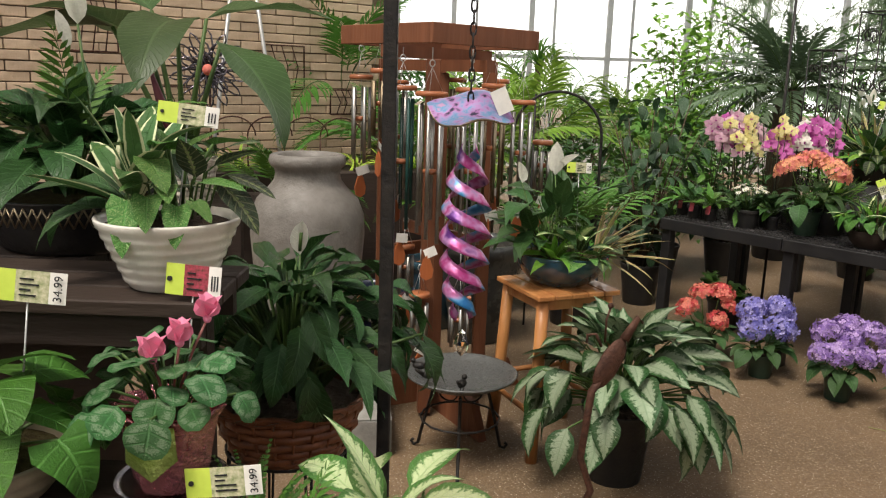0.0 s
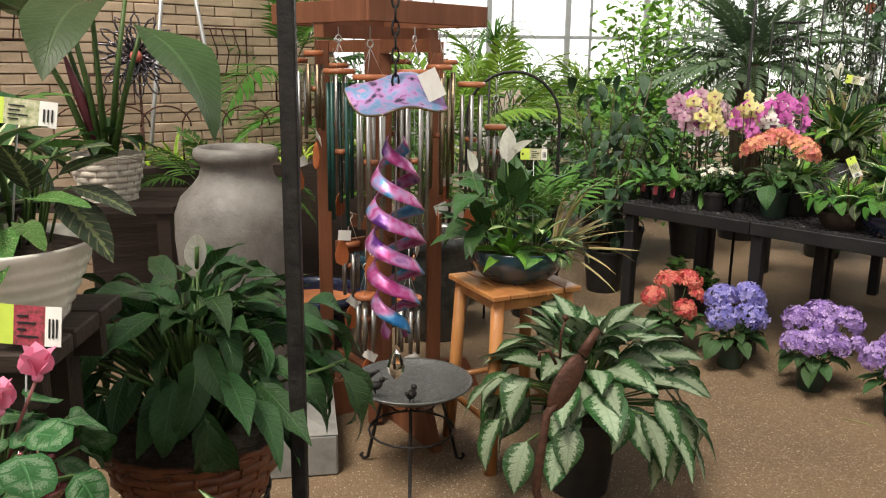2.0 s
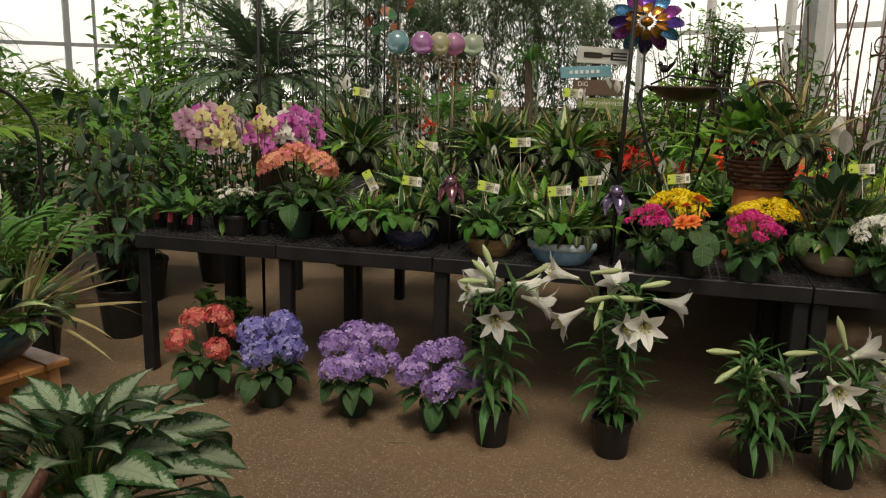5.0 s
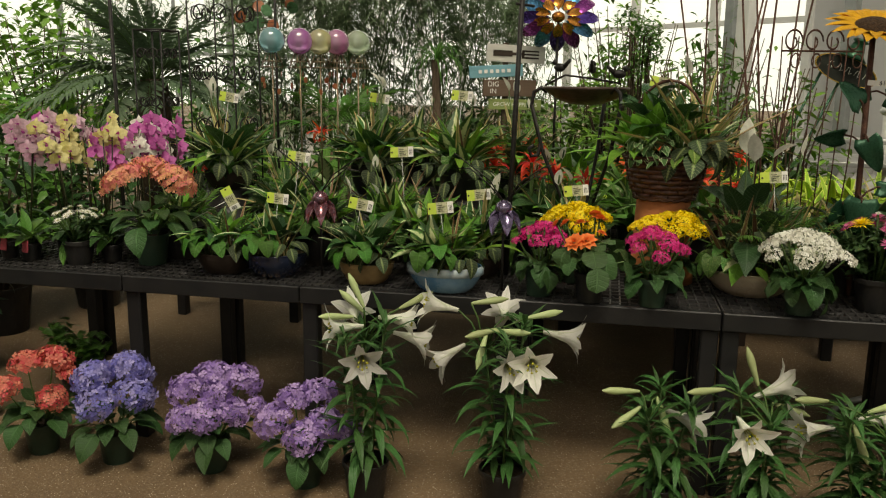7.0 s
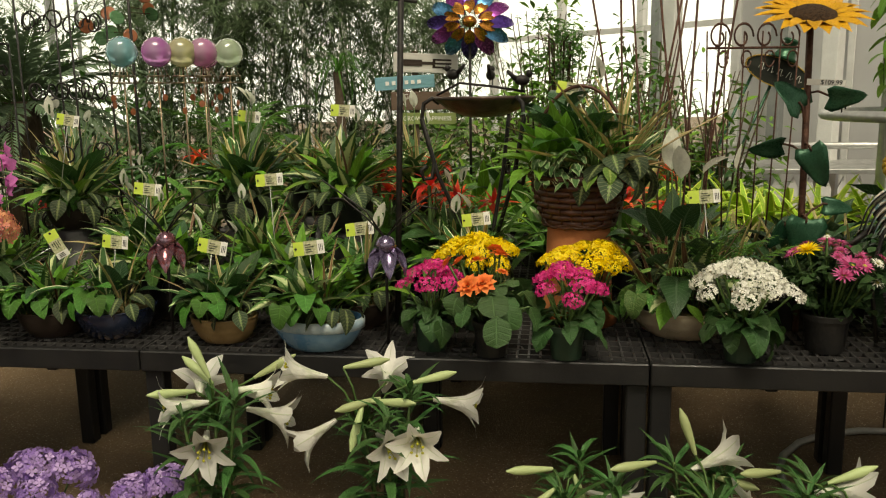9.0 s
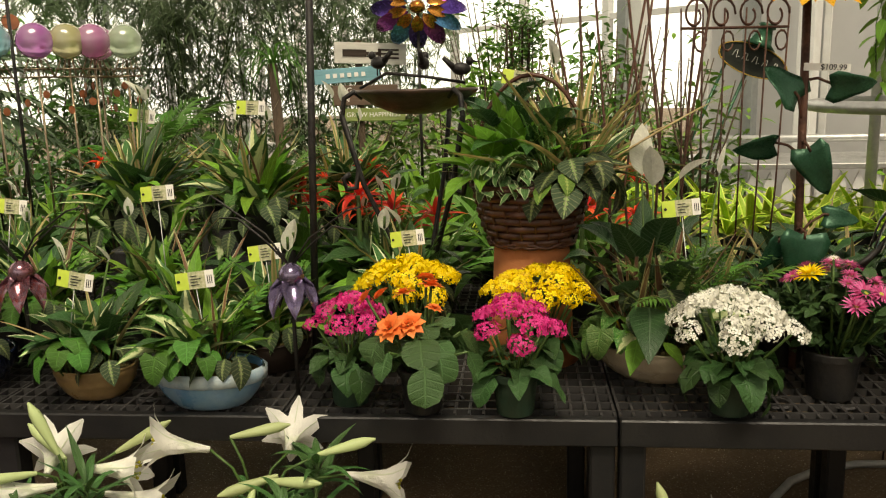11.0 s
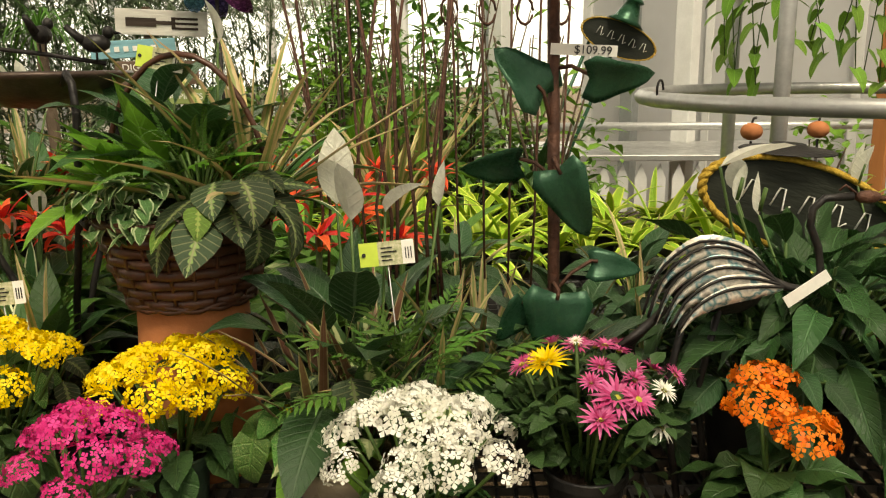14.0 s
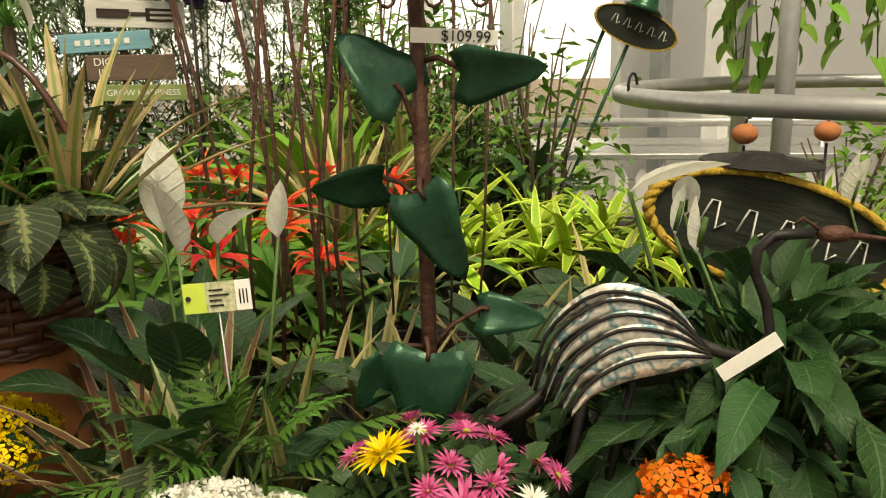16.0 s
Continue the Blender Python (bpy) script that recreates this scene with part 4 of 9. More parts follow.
def frame_at(s, d, z=0.0, rz=0.0):
    return pose(FX + EX * s - EY * d, FY + EY * s + EX * d, z, 0, 0, EYAW + rz)


def setting():
    b = Build()
    n = 24
    v = [(-60 + 120 * i / n, -60 + 120 * j / n, 0.0) for j in range(n + 1) for i in range(n + 1)]
    f = [(j * (n + 1) + i, j * (n + 1) + i + 1, (j + 1) * (n + 1) + i + 1, (j + 1) * (n + 1) + i) for j in range(n) for i in range(n)]
    b.add(v, f)
    tagged(new("floor", b.mesh("floor", M["floor"])), "tan exposed-aggregate concrete greenhouse floor", "floor", "", "structure")
    ring = Build().lathe([(58.0, -0.5), (58.0, 34.0)], 48)
    tagged(new("backdrop", ring.mesh("backdrop", M["glow"])), "bright white overcast distance outside the glass", "backdrop", "", "structure")
    # glazed gable wall at the far end
    wall = thing("wall_north", "tall greenhouse gable wall of clear glass panes", "glass wall", pose(0, 15.5, 0), kind="structure")
    xs = [-4.28 + 1.42 * i for i in range(11)]
    zs = [0.0, 0.55, 2.02, 3.85, 5.5]
    for i, x in enumerate(xs):
        q = Build().box(-0.045, 0.045, -0.06, 0.06, 0, 5.5, bevel=0.006)
        part("mullion", q.mesh("mullion", M["grey_frame"], False), wall, pose(x, 0, 0))
        q = Build().box(-0.022, 0.022, -0.03, 0.03, 0.58, 5.5)
        if i < len(xs) - 1:
            part("glazing_bar", q.mesh("glazing_bar", M["grey_frame"], False), wall, pose(x + 0.42, 0.0, 0))
    for z in zs[1:]:
        q = Build().box(xs[0], xs[-1], -0.03, 0.03, z - 0.03, z + 0.03)
        part("transom", q.mesh("transom", M["grey_frame"], False), wall, pose(0, 0.004, 0))
    q = Build().box(xs[0], xs[-1], -0.05, 0.05, 0, 0.52)
    part("sill_wall", q.mesh("sill_wall", M["white_wall"], False), wall)
    pane = Build().box(0.05, 1.37, -0.003, 0.003, 0, 1.57).mesh("pane", M["pane"], False)
    for x in xs[:-1]:
        for z in zs[1:-1]:
            p = part("pane", pane, wall, pose(x, 0.012, z + 0.04))
            p.visible_shadow = False
    # side wall: glass to the north, white panelled room to the south
    wall = thing("wall_east", "greenhouse side wall, part glazed and part white panels", "wall", pose(9.6, 0, 0), kind="structure")
    pane2 = Build().box(-0.003, 0.003, 0.05, 1.35, 0, 1.9).mesh("pane", M["pane"], False)
    for i in range(9):
        y = 5.9 + 1.2 * i
        q = Build().box(-0.05, 0.05, -0.045, 0.045, 0, 5.2, bevel=0.006)
        part("post", q.mesh("post", M["white_frame"], False), wall, pose(0, y, 0))
        if i < 8:
            for z in (0.7, 2.3, 3.9):
                p = part("pane", Build().box(-0.003, 0.003, 0.045, 1.155, 0.03, 1.3 if z > 3 else 1.57).mesh("pane", M["pane"], False), wall, pose(0.01, y, z))
                p.visible_shadow = False
                part("transom", Build().box(-0.03, 0.03, 0.045, 1.155, -0.03, 0.03).mesh("transom", M["white_frame"], False), wall, pose(0, y, z))
            part("sill_wall", Build().box(-0.05, 0.05, 0.045, 1.155, 0, 0.67).mesh("sill_wall", M["white_wall"], False), wall, pose(0, y, 0))
    for i in range(8):
        y = -3.4 + 1.16 * i
        part("panel", Build().box(-0.006, 0.006, 0.006, 1.154, 0, 5.2).mesh("panel", M["poly"], False), wall, pose(0, y, 0))
        part("batten", Build().box(-0.05, -0.03, -0.03, 0.03, 0, 5.2).mesh("batten", M["white_frame"], False), wall, pose(0, y, 0))
    # brick wall at the left
    wall = thing("wall_west", "cream-painted brick wall of a building beside the greenhouse", "brick wall", pose(-4.2, 4.55, 0, 0, 0, 38), kind="structure")
    part("core", Build().box(0, 4.6, 0.02, 0.22, 0, 4.4).mesh("core", M["mortar"], False), wall)
    kinds_b = []
    for k in range(4):
        q = Build().box(0.004, 0.296, -0.012 + 0.003 * k, 0.03, 0.004, 0.066, bevel=0.004)
        kinds_b.append(q.mesh("brick", M["brick"], False))
    rnd = random.Random(4)
    for r in range(27):
        for c in range(13):
            x = 0.55 + 0.30 * c + (0.15 if r % 2 else 0)
            if x > 4.3 or (x < 1.15 and r > 2) or r > 22:
                continue
            part("brick", rnd.choice(kinds_b), wall, pose(x, 0, 0.9 + 0.07 * r))
    far = Build()
    for r in list(range(0, 13)) + list(range(40, 62)):
        for c in range(16):
            x = -0.2 + 0.30 * c + (0.15 if r % 2 else 0)
            if x < 4.3:
                far.box(x + 0.004, x + 0.296, -0.01, 0.03, -0.01 + 0.07 * r + 0.004, -0.01 + 0.07 * r + 0.066)
    part("brick_courses", far.mesh("brick_courses", M["brick"], False), wall, kind="stuff")
    win = thing("window_1", "dark-framed window in the brick wall", "window", pose(-4.2, 4.55, 0, 0, 0, 38) @ pose(0.55, -0.03, 1.2), kind="structure")
    part("window_frame", Build().box(-0.5, -0.44, -0.03, 0.04, 0, 1.9).box(0.5, 0.56, -0.03, 0.04, 0, 1.9).box(-0.44, 0.5, -0.03, 0.04, 1.84, 1.9).box(-0.44, 0.5, -0.03, 0.04, 0, 0.06).mesh("window_frame", M["iron"], False), win)
    part("pane", Build().box(-0.44, 0.5, 0.0, 0.008, 0.06, 1.84).mesh("pane", M["dark_glaze"], False), win)
    # closing walls behind the camera and a glazed roof
    for nm, m, ln in (("wall_south", pose(-6, -4.0, 0), 15.6), ("wall_far_west", pose(-6.0, -4.0, 0, 0, 0, 90), 19.6)):
        ob = new(nm, Build().box(0, ln, -0.1, 0.0, 0, 3.0).mesh(nm, M["white_wall"], False))
        ob.matrix_basis = m
        tagged(ob, "plain off-white wall closing the greenhouse", "wall", "", "structure")
    roof = thing("roof", "pitched glass greenhouse roof on white rafters", "roof", pose(0, 0, 0), kind="structure")
    for i in range(14):
        y = -4 + 1.5 * i
        for sx, x0 in ((1, -6.0), (-1, 9.6)):
            q = Build().box(0, 8.3, -0.03, 0.03, -0.06, 0.06)
            part("rafter", q.mesh("rafter", M["white_frame"], False), roof, pose(x0, y, 5.2, 0, -20 if sx > 0 else 20, 0) @ (Matrix.Identity(4) if sx > 0 else pose(0, 0, 0, 0, 0, 180) @ pose(0, 0, 0, 0, 40, 0) @ pose(0, 0, 0, 0, -40, 0)))


def bench():
    """The long black plastic bench: sections with a grid top, rails and square legs."""
    secs = [(0.0, 0.81), (0.81, 1.62), (1.62, 2.43), (2.43, 3.29), (3.29, 4.12), (4.12, 4.95), (4.95, 5.8)]
    for r, (d0, d1) in enumerate(((0.0, 0.955), (0.96, 1.93))):
        for k, (s0, s1) in enumerate(secs):
            w, dp = s1 - s0 - 0.006, d1 - d0
            t = thing("display_bench", "black plastic greenhouse bench with an open grid top", "bench", frame_at(s0, d0, 0), "benches of the long display")
            rail = Build()
            rail.box(0, w, 0, 0.03, TOP - 0.075, TOP - 0.004, bevel=0.004).box(0, w, dp - 0.03, dp, TOP - 0.075, TOP - 0.004, bevel=0.004)
            rail.box(0, 0.02, 0.03, dp - 0.03, TOP - 0.07, TOP - 0.026).box(w - 0.02, w, 0.03, dp - 0.03, TOP - 0.07, TOP - 0.026)
            part("frame", rail.mesh("frame", M["black_plastic"], False), t)
            g = Build()
            nx, ny = int(w / 0.036), int(dp / 0.056)
            for i in range(nx + 1):
                x = min(w - 0.0036, max(0.0036, w * i / nx))
                g.box(x - 0.0035, x + 0.0035, 0.03, dp - 0.03, TOP - 0.022, TOP - 0.002)
            for j in range(1, ny):
                y = dp * j / ny
                g.box(0.0, w, y - 0.0035, y + 0.0035, TOP - 0.018, TOP)
            for q in range(3):
                cx, cy = w * (0.3 + 0.2 * q), dp * 0.14
                ring = [(cx + 0.035 * math.cos(a * 0.5236), cy + 0.035 * math.sin(a * 0.5236), TOP - 0.006) for a in range(13)]
                g.tube(ring, 0.004, 4)
            part("grid_top", g.mesh("grid_top", M["grid_plastic"], False), t)
            for (lx, ly) in ((0.035, 0.05), (w - 0.035, 0.05), (0.035, dp - 0.05), (w - 0.035, dp - 0.05)):
                if lx > w / 2 and k < len(secs) - 1 and not (k == 3 and ly < 0.5):
                    continue
                q = Build().box(-0.032, 0.032, -0.032, 0.032, 0, TOP - 0.075, bevel=0.006)
                part("leg", q.mesh("leg", M["black_plastic"], False), t, pose(lx, ly, 0))


# ---- planted things on the bench and floor ----
def heads(root, kind, spots, name="flower_head", scale=1.0, seed=0, stem=None, z0=0.1, tiltk=260):
    """Flower heads at (x, y, z, size), with stems from the middle of the pot."""
    rnd = random.Random(seed)
    b = Build()
    for x, y, z, k in spots:
        b.tube([(x * 0.25, y * 0.25, z0), (x * 0.7, y * 0.7, z0 + (z - z0) * 0.6), (x, y, z)], 0.0035, 4)
        tx, ty = -y * tiltk, x * tiltk
        part(name, rnd.choice(FL[kind]), root, pose(x, y, z, max(-55, min(55, tx)), max(-55, min(55, ty)), 0) @ pose(0, 0, 0, 0, 0, rnd.uniform(0, 360)) @ Matrix.Scale(k * scale, 4))
    part("stem", b.mesh("stem", stem or M["stem"]), root)


def dome(n, r, z, h, size, seed=0, squash=1.0):
    """Spots spread over a dome."""
    rnd = random.Random(seed)
    out = []
    for i in range(n):
        t = math.sqrt((i + 0.5) / n)
        a = i * 2.4 + rnd.uniform(-0.3, 0.3)
        out.append((r * t * math.cos(a), r * t * math.sin(a) * squash, z + h * (1 - t * t) + rnd.uniform(-0.012, 0.012), size * rnd.uniform(0.8, 1.2)))
    return out


def hydrangea(x, y, kind, colour, spots, seed, potm="pot_green", rz=0):
    t = thing("hydrangea", f"potted hydrangea with {colour} flower heads on the floor", "potted plant", pose(x, y, 0, 0, 0, rz), "potted hydrangeas on the floor")
    pot(t, 0.078, 0.135, potm)
    rosette(t, "hyd", 24, 0.14, 0.125, (-25, 45), 0.05, 0.07, (20, 75), seed=seed)
    k = 1.12 if kind == "hyd_red" else 0.94
    heads(t, kind, [(x_, y_, z_, k_ * k) for x_, y_, z_, k_ in spots], seed=seed, z0=0.13)
    return t


def easter_lily(x, y, h, blooms, seed, rz=0, rp=0.09):
    t = thing("easter_lily", "white Easter lily in a black nursery pot", "potted plant", pose(x, y, 0, 0, 0, rz), "Easter lilies on the floor")
    pot(t, rp, 0.165, "pot_black")
    rnd = random.Random(seed)
    b = Build()
    tops = []
    for k in range(3):
        a = k * 2.1 + seed
        top = Vector((0.085 * math.cos(a), 0.085 * math.sin(a), h * (0.9 + 0.06 * k)))
        b.tube([(0.025 * math.cos(a), 0.025 * math.sin(a), 0.13), (0.04 * math.cos(a), 0.04 * math.sin(a), h * 0.5), top], 0.005, 5)
        tops.append(top)
        for i in range(36):
            q = 0.10 + 0.88 * i / 36
            p = Vector((0.025 * math.cos(a), 0.025 * math.sin(a), 0.13)).lerp(top, q)
            part("leaf", rnd.choice(KIND["lily"]), t, aim(p, i * 137.5, 0 + 38 * q + rnd.uniform(-14, 14), 0.175 * (1.12 - 0.30 * q) * rnd.uniform(0.8, 1.2)))
    for top in tops:
        for i in range(9):
            part("leaf", rnd.choice(KIND["lily"]), t, aim(top - Vector((0, 0, 0.006 * i)), i * 137.5, rnd.uniform(20, 75), rnd.uniform(0.10, 0.15)))
    for bx, by, bz, az, el, kind in blooms:
        p = Vector((bx, by, bz))
        b.tube([tops[0] * 0.95, (tops[0] + p) / 2 + Vector((0, 0, 0.02)), p], 0.0035, 4)
        if kind == "open":
            part("flower", FL["lily"][0], t, aim(p, az, el, 0.148, 1.0, rnd.uniform(0, 60)))
        else:
            bud = Build().lathe([(0.004, 0), (0.007, 0.02), (0.0115, 0.07), (0.010, 0.09), (0.002, 0.112)], 8)
            part("bud", bud.mesh("bud", L["lily_bud"]), t, aim(p, az, el, 1.25) @ pose(0, 0, 0, -90, 0, 0))
    part("stem", b.mesh("stem", M["stem"]), t)
    return t


def kalanchoe(m, kind, colour, spots, seed, potm="pot_green", leafn=16, leaf=0.11, stick=False):
    t = thing("kalanchoe", f"potted kalanchoe with {colour} flower clusters on the bench", "potted plant", m, "flowering pots on the bench")
    pot(t, 0.062, 0.11, potm)
    rosette(t, "kal", leafn + 4, 0.105, leaf * 0.85, (-40, 45), 0.03, 0.045, (10, 80), seed=seed)
    heads(t, kind, spots, seed=seed, z0=0.10)
    if stick:
        part("care_label", Build().box(-0.012, 0.012, -0.001, 0.001, 0, 0.03).mesh("care_label", [M["tag_white"]], False), t, pose(0.0, -0.064, 0.10), "small white care label")
    return t


def dish_garden(m, style, seed, tag=None, tall=1.0, label="mixed foliage"):
    """Mixed foliage planted in a low bowl: heart-leaf vine, prayer plant, dracaena, parlour palm, blades."""
    names = {"tan": ("tan oval glazed bowl", "tan_glaze"), "blue": ("pale blue oval glazed bowl", "blue_glaze"), "cream": ("wide cream glazed bowl", "cream_glaze"),
             "navy": ("dark navy glazed bowl", "navy_glaze"), "brown": ("dark brown bowl", "dark_wood"), "black": ("black pot", "pot_black")}
    txt, mat = names[style]
    t = thing("dish_garden", f"{label} in a {txt} on the bench", "planter", m, "dish gardens on the bench")
    r = {"tan": 0.118, "blue": 0.155, "cream": 0.18, "navy": 0.14, "brown": 0.12, "black": 0.11}[style]
    h = {"tan": 0.085, "blue": 0.10, "cream": 0.105, "navy": 0.10, "brown": 0.09, "black": 0.15}[style]
    sy = {"tan": 0.8, "blue": 0.68}.get(style, 1.0)
    bowl(t, bowl_profile(r, h, 0.66, 0.01, 3 if style in ("tan", "cream") else 0), mat, h * 0.85, r - 0.012, "bowl", sy, "moss")
    if style == "blue":
        q = Build().lathe([(r * 0.985, h - 0.03), (r + 0.005, h - 0.026), (r + 0.006, h + 0.002), (r - 0.004, h + 0.007)], 40, 0, None, sy, lambda a, i: 1 + (0.006 * math.sin(17 * a) if i < 2 else 0))
        part("drip_rim", q.mesh("drip_rim", surface("pale_dripped_glaze", (0.26, 0.36, 0.42), (0.42, 0.46, 0.44), 0.3, scale=30, coat=0.4)), t, None, "whitish dripped glaze rim")
    rnd = random.Random(seed)
    z = h * 0.9
    if seed % 3 != 2:
        rosette(t, "heart", 13, z, 0.075, (-68, 25), 0.035, 0.105, (45, 88), seed, (rnd.uniform(-0.04, 0.0), -r * sy * 0.55), (90, 270))
    else:
        rosette(t, "pothos", 12, z, 0.075, (-68, 25), 0.035, 0.10, (45, 88), seed, (0.0, -r * sy * 0.55), (90, 270))
    rosette(t, "maranta", 6, z, 0.085, (-60, 10), 0.02, 0.08, (40, 80), seed + 1, (r * 0.5, -r * sy * 0.25), (150, 330))
    rosette(t, "drac" if seed % 2 else "dracw", 9, z, 0.22 * tall, (35, 86), 0.015, 0.03, (70, 85), seed + 2, (-r * 0.35, r * sy * 0.1), ws=1.35)
    rosette(t, "parlor", 3, z, 0.20 * tall, (42, 80), 0.02, 0.06, (70, 88), seed + 3, (r * 0.3, r * sy * 0.35))
    rosette(t, "straw" if seed % 2 else "red_blade", 6, z, 0.30 * tall, (45, 88), 0.02, 0, None, seed + 4, (r * 0.15, r * sy * 0.1))
    if tall > 1.15:
        rosette(t, "bright", 12, z, 0.20 * tall, (25, 80), 0.02, 0.04, (70, 88), seed + 7, (r * 0.1, -r * sy * 0.3), ws=1.2)
        spathes(t, 1, z + 0.24 * tall, 0.06, seed + 3)
    if seed % 3 == 0 or style == "blue":
        rosette(t, "dief", 8, z, 0.16 * tall, (15, 75), 0.02, 0.06, (60, 85), seed + 5, (-r * 0.2, 0))
    rosette(t, ("dark", "calathea", "mid")[seed % 3], 9, z, 0.17 * tall, (25, 75), 0.02, 0.07, (50, 85), seed + 12, (-r * 0.1, r * sy * 0.35), mess=14)
    if seed % 2 == 0:
        rosette(t, "broad", 9, z, 0.17 * tall, (25, 78), 0.02, 0.07, (50, 85), seed + 8, (r * 0.1, 0.0))
    if seed % 4 == 1:
        rosette(t, "peace2", 9, z, 0.20 * tall, (20, 75), 0.02, 0.10, (60, 85), seed + 6, (r * 0.1, r * 0.3))
        spathes(t, 2, z + 0.26 * tall, 0.075, seed)
    if tag:
        p = m.inverted() @ Vector(tag[:3])
        card(t, p.x, p.y, p.z, tag[3], tilt=tag[4], stake=max(0.08, p.z - 0.12))
    return t


def spathes(t, n, z, size, seed, c=(0, 0), r=0.08, z0=0.08):
    rnd = random.Random(seed + 31)
    b = Build()
    for i in range(n):
        a = rnd.uniform(0, 6.28)
        p = Vector((c[0] + r * math.cos(a), c[1] + r * math.sin(a), z * rnd.uniform(0.9, 1.12)))
        b.tube([(c[0], c[1], z0), (c[0] + 0.3 * r * math.cos(a), c[1] + 0.3 * r * math.sin(a), z * 0.6), p], 0.003, 4)
        az = rnd.uniform(110, 250)
        part("spathe", rnd.choice(KIND["spathe"]), t, aim(p, az, rnd.uniform(60, 88), size * rnd.uniform(0.8, 1.2)))
        b.tube([p + Vector((0, 0, size * 0.1)), p + Vector((-math.sin(radians(az)) * 0.01, math.cos(radians(az)) * 0.01, size * 0.6))], 0.0045, 5)
    part("flower_stalk", b.mesh("flower_stalk", M["stem"]), t)


setting()
bench()

# hydrangeas and lilies on the floor before the bench
hydrangea(1.56, 4.71, "hyd_red", "coral red", [(-0.13, -0.02, 0.31, 0.95), (-0.03, 0.05, 0.385, 1.0), (0.07, 0.02, 0.39, 1.15), (0.12, -0.02, 0.32, 0.75), (0.03, -0.10, 0.26, 0.9)], 2)
hydrangea(1.79, 4.43, "hyd_blue", "violet-blue", [(-0.08, 0.0, 0.385, 1.2), (0.075, 0.0, 0.39, 1.25), (-0.085, -0.07, 0.295, 1.25), (0.065, -0.07, 0.30, 1.25), (0.0, 0.10, 0.35, 1.0), (0.15, 0.08, 0.33, 0.8)], 3)
hydrangea(2.08, 4.12, "hyd_purple", "mauve", [(-0.09, 0.02, 0.36, 1.15), (0.04, 0.04, 0.385, 1.2), (0.14, -0.02, 0.36, 1.2), (-0.14, -0.05, 0.27, 0.9), (-0.06, -0.09, 0.275, 1.1), (0.06, -0.10, 0.265, 1.0), (0.16, -0.11, 0.27, 0.7), (0.02, -0.03, 0.325, 1.0)], 4)
hydrangea(2.33, 3.78, "hyd_purple", "bluish purple", [(-0.12, 0.02, 0.29, 1.15), (-0.01, 0.06, 0.34, 1.1), (0.09, 0.03, 0.35, 1.15), (-0.05, -0.09, 0.24, 1.2), (0.06, -0.07, 0.265, 1.15), (0.14, -0.09, 0.22, 1.1)], 5)
easter_lily(2.46, 3.53, 0.70, [(0.005, 0.016, 0.691, 70, 2, "open"), (-0.019, -0.009, 0.612, 150, -8, "open"), (0.082, -0.069, 0.674, 228, -14, "open"), (0.024, 0.042, 0.754, 40, 65, "bud"), (0.124, -0.046, 0.753, 245, 25, "bud"), (0.06, 0.0, 0.72, 230, -5, "open"), (-0.03, 0.03, 0.73, 85, 8, "bud"), (0.05, 0.08, 0.72, 20, 30, "bud"), (0.0, 0.07, 0.70, 330, 5, "open")], 1, 0)
easter_lily(2.84, 3.17, 0.70, [(-0.034, 0.003, 0.607, 165, -4, "open"), (0.055, -0.072, 0.62, 140, -4, "open"), (0.125, -0.063, 0.69, 222, -8, "open"), (-0.114, 0.096, 0.645, 75, -26, "open"), (-0.101, 0.154, 0.759, 60, 15, "open"), (-0.062, 0.126, 0.785, 240, 6, "bud"), (0.082, -0.013, 0.737, 238, 10, "bud"), (-0.03, 0.034, 0.696, 210, 4, "bud"), (0.0, 0.03, 0.70, 70, -8, "bud"), (-0.05, 0.05, 0.69, 110, -60, "bud"), (0.06, 0.08, 0.72, 320, 0, "open")], 2, 0)
easter_lily(3.22, 2.735, 0.50, [(-0.025, -0.015, 0.463, 222, -22, "open"), (-0.07, 0.065, 0.515, 62, 4, "bud"), (-0.086, 0.041, 0.469, 80, -24, "bud"), (-0.03, 0.02, 0.50, 190, -65, "bud")], 3, 0, 0.075)
easter_lily(3.44, 2.49, 0.52, [(-0.10, 0.035, 0.464, 145, -12, "open"), (-0.023, 0.026, 0.523, 235, 22, "open"), (-0.096, 0.096, 0.546, 62, -2, "bud"), (0.0, 0.03, 0.56, 20, 70, "bud"), (0.03, -0.01, 0.50, 228, -18, "bud")], 4, 0, 0.075)
easter_lily(3.66, 2.24, 0.48, [(-0.10, 0.06, 0.451, 60, -2, "open"), (-0.029, 0.02, 0.476, 232, 0, "open"), (-0.095, 0.092, 0.534, 70, 8, "bud"), (-0.068, 0.012, 0.471, 190, -65, "bud"), (0.0, 0.0, 0.50, 225, 22, "bud")], 5, 0, 0.075)

# flowering pots along the bench's front
kalanchoe(pose(3.155, 3.33, TOP, 0, 0, 20), "kal_magenta", "magenta", dome(9, 0.10, 0.215, 0.05, 0.95, 1), 11)
kalanchoe(pose(3.40, 2.965, TOP, 0, 0, 70), "kal_magenta", "magenta", dome(11, 0.115, 0.205, 0.075, 0.95, 2), 12, stick=True)
kalanchoe(pose(3.43, 3.40, TOP, 0, 0, 0), "kal_yellow", "bright yellow", dome(16, 0.135, 0.255, 0.06, 1.0, 3), 13)
kalanchoe(pose(3.62, 3.07, TOP, 0, 0, 0), "kal_yellow", "bright yellow", dome(18, 0.15, 0.25, 0.06, 1.0, 4) + [(0.17, -0.12, 0.15, 0.8)], 14)
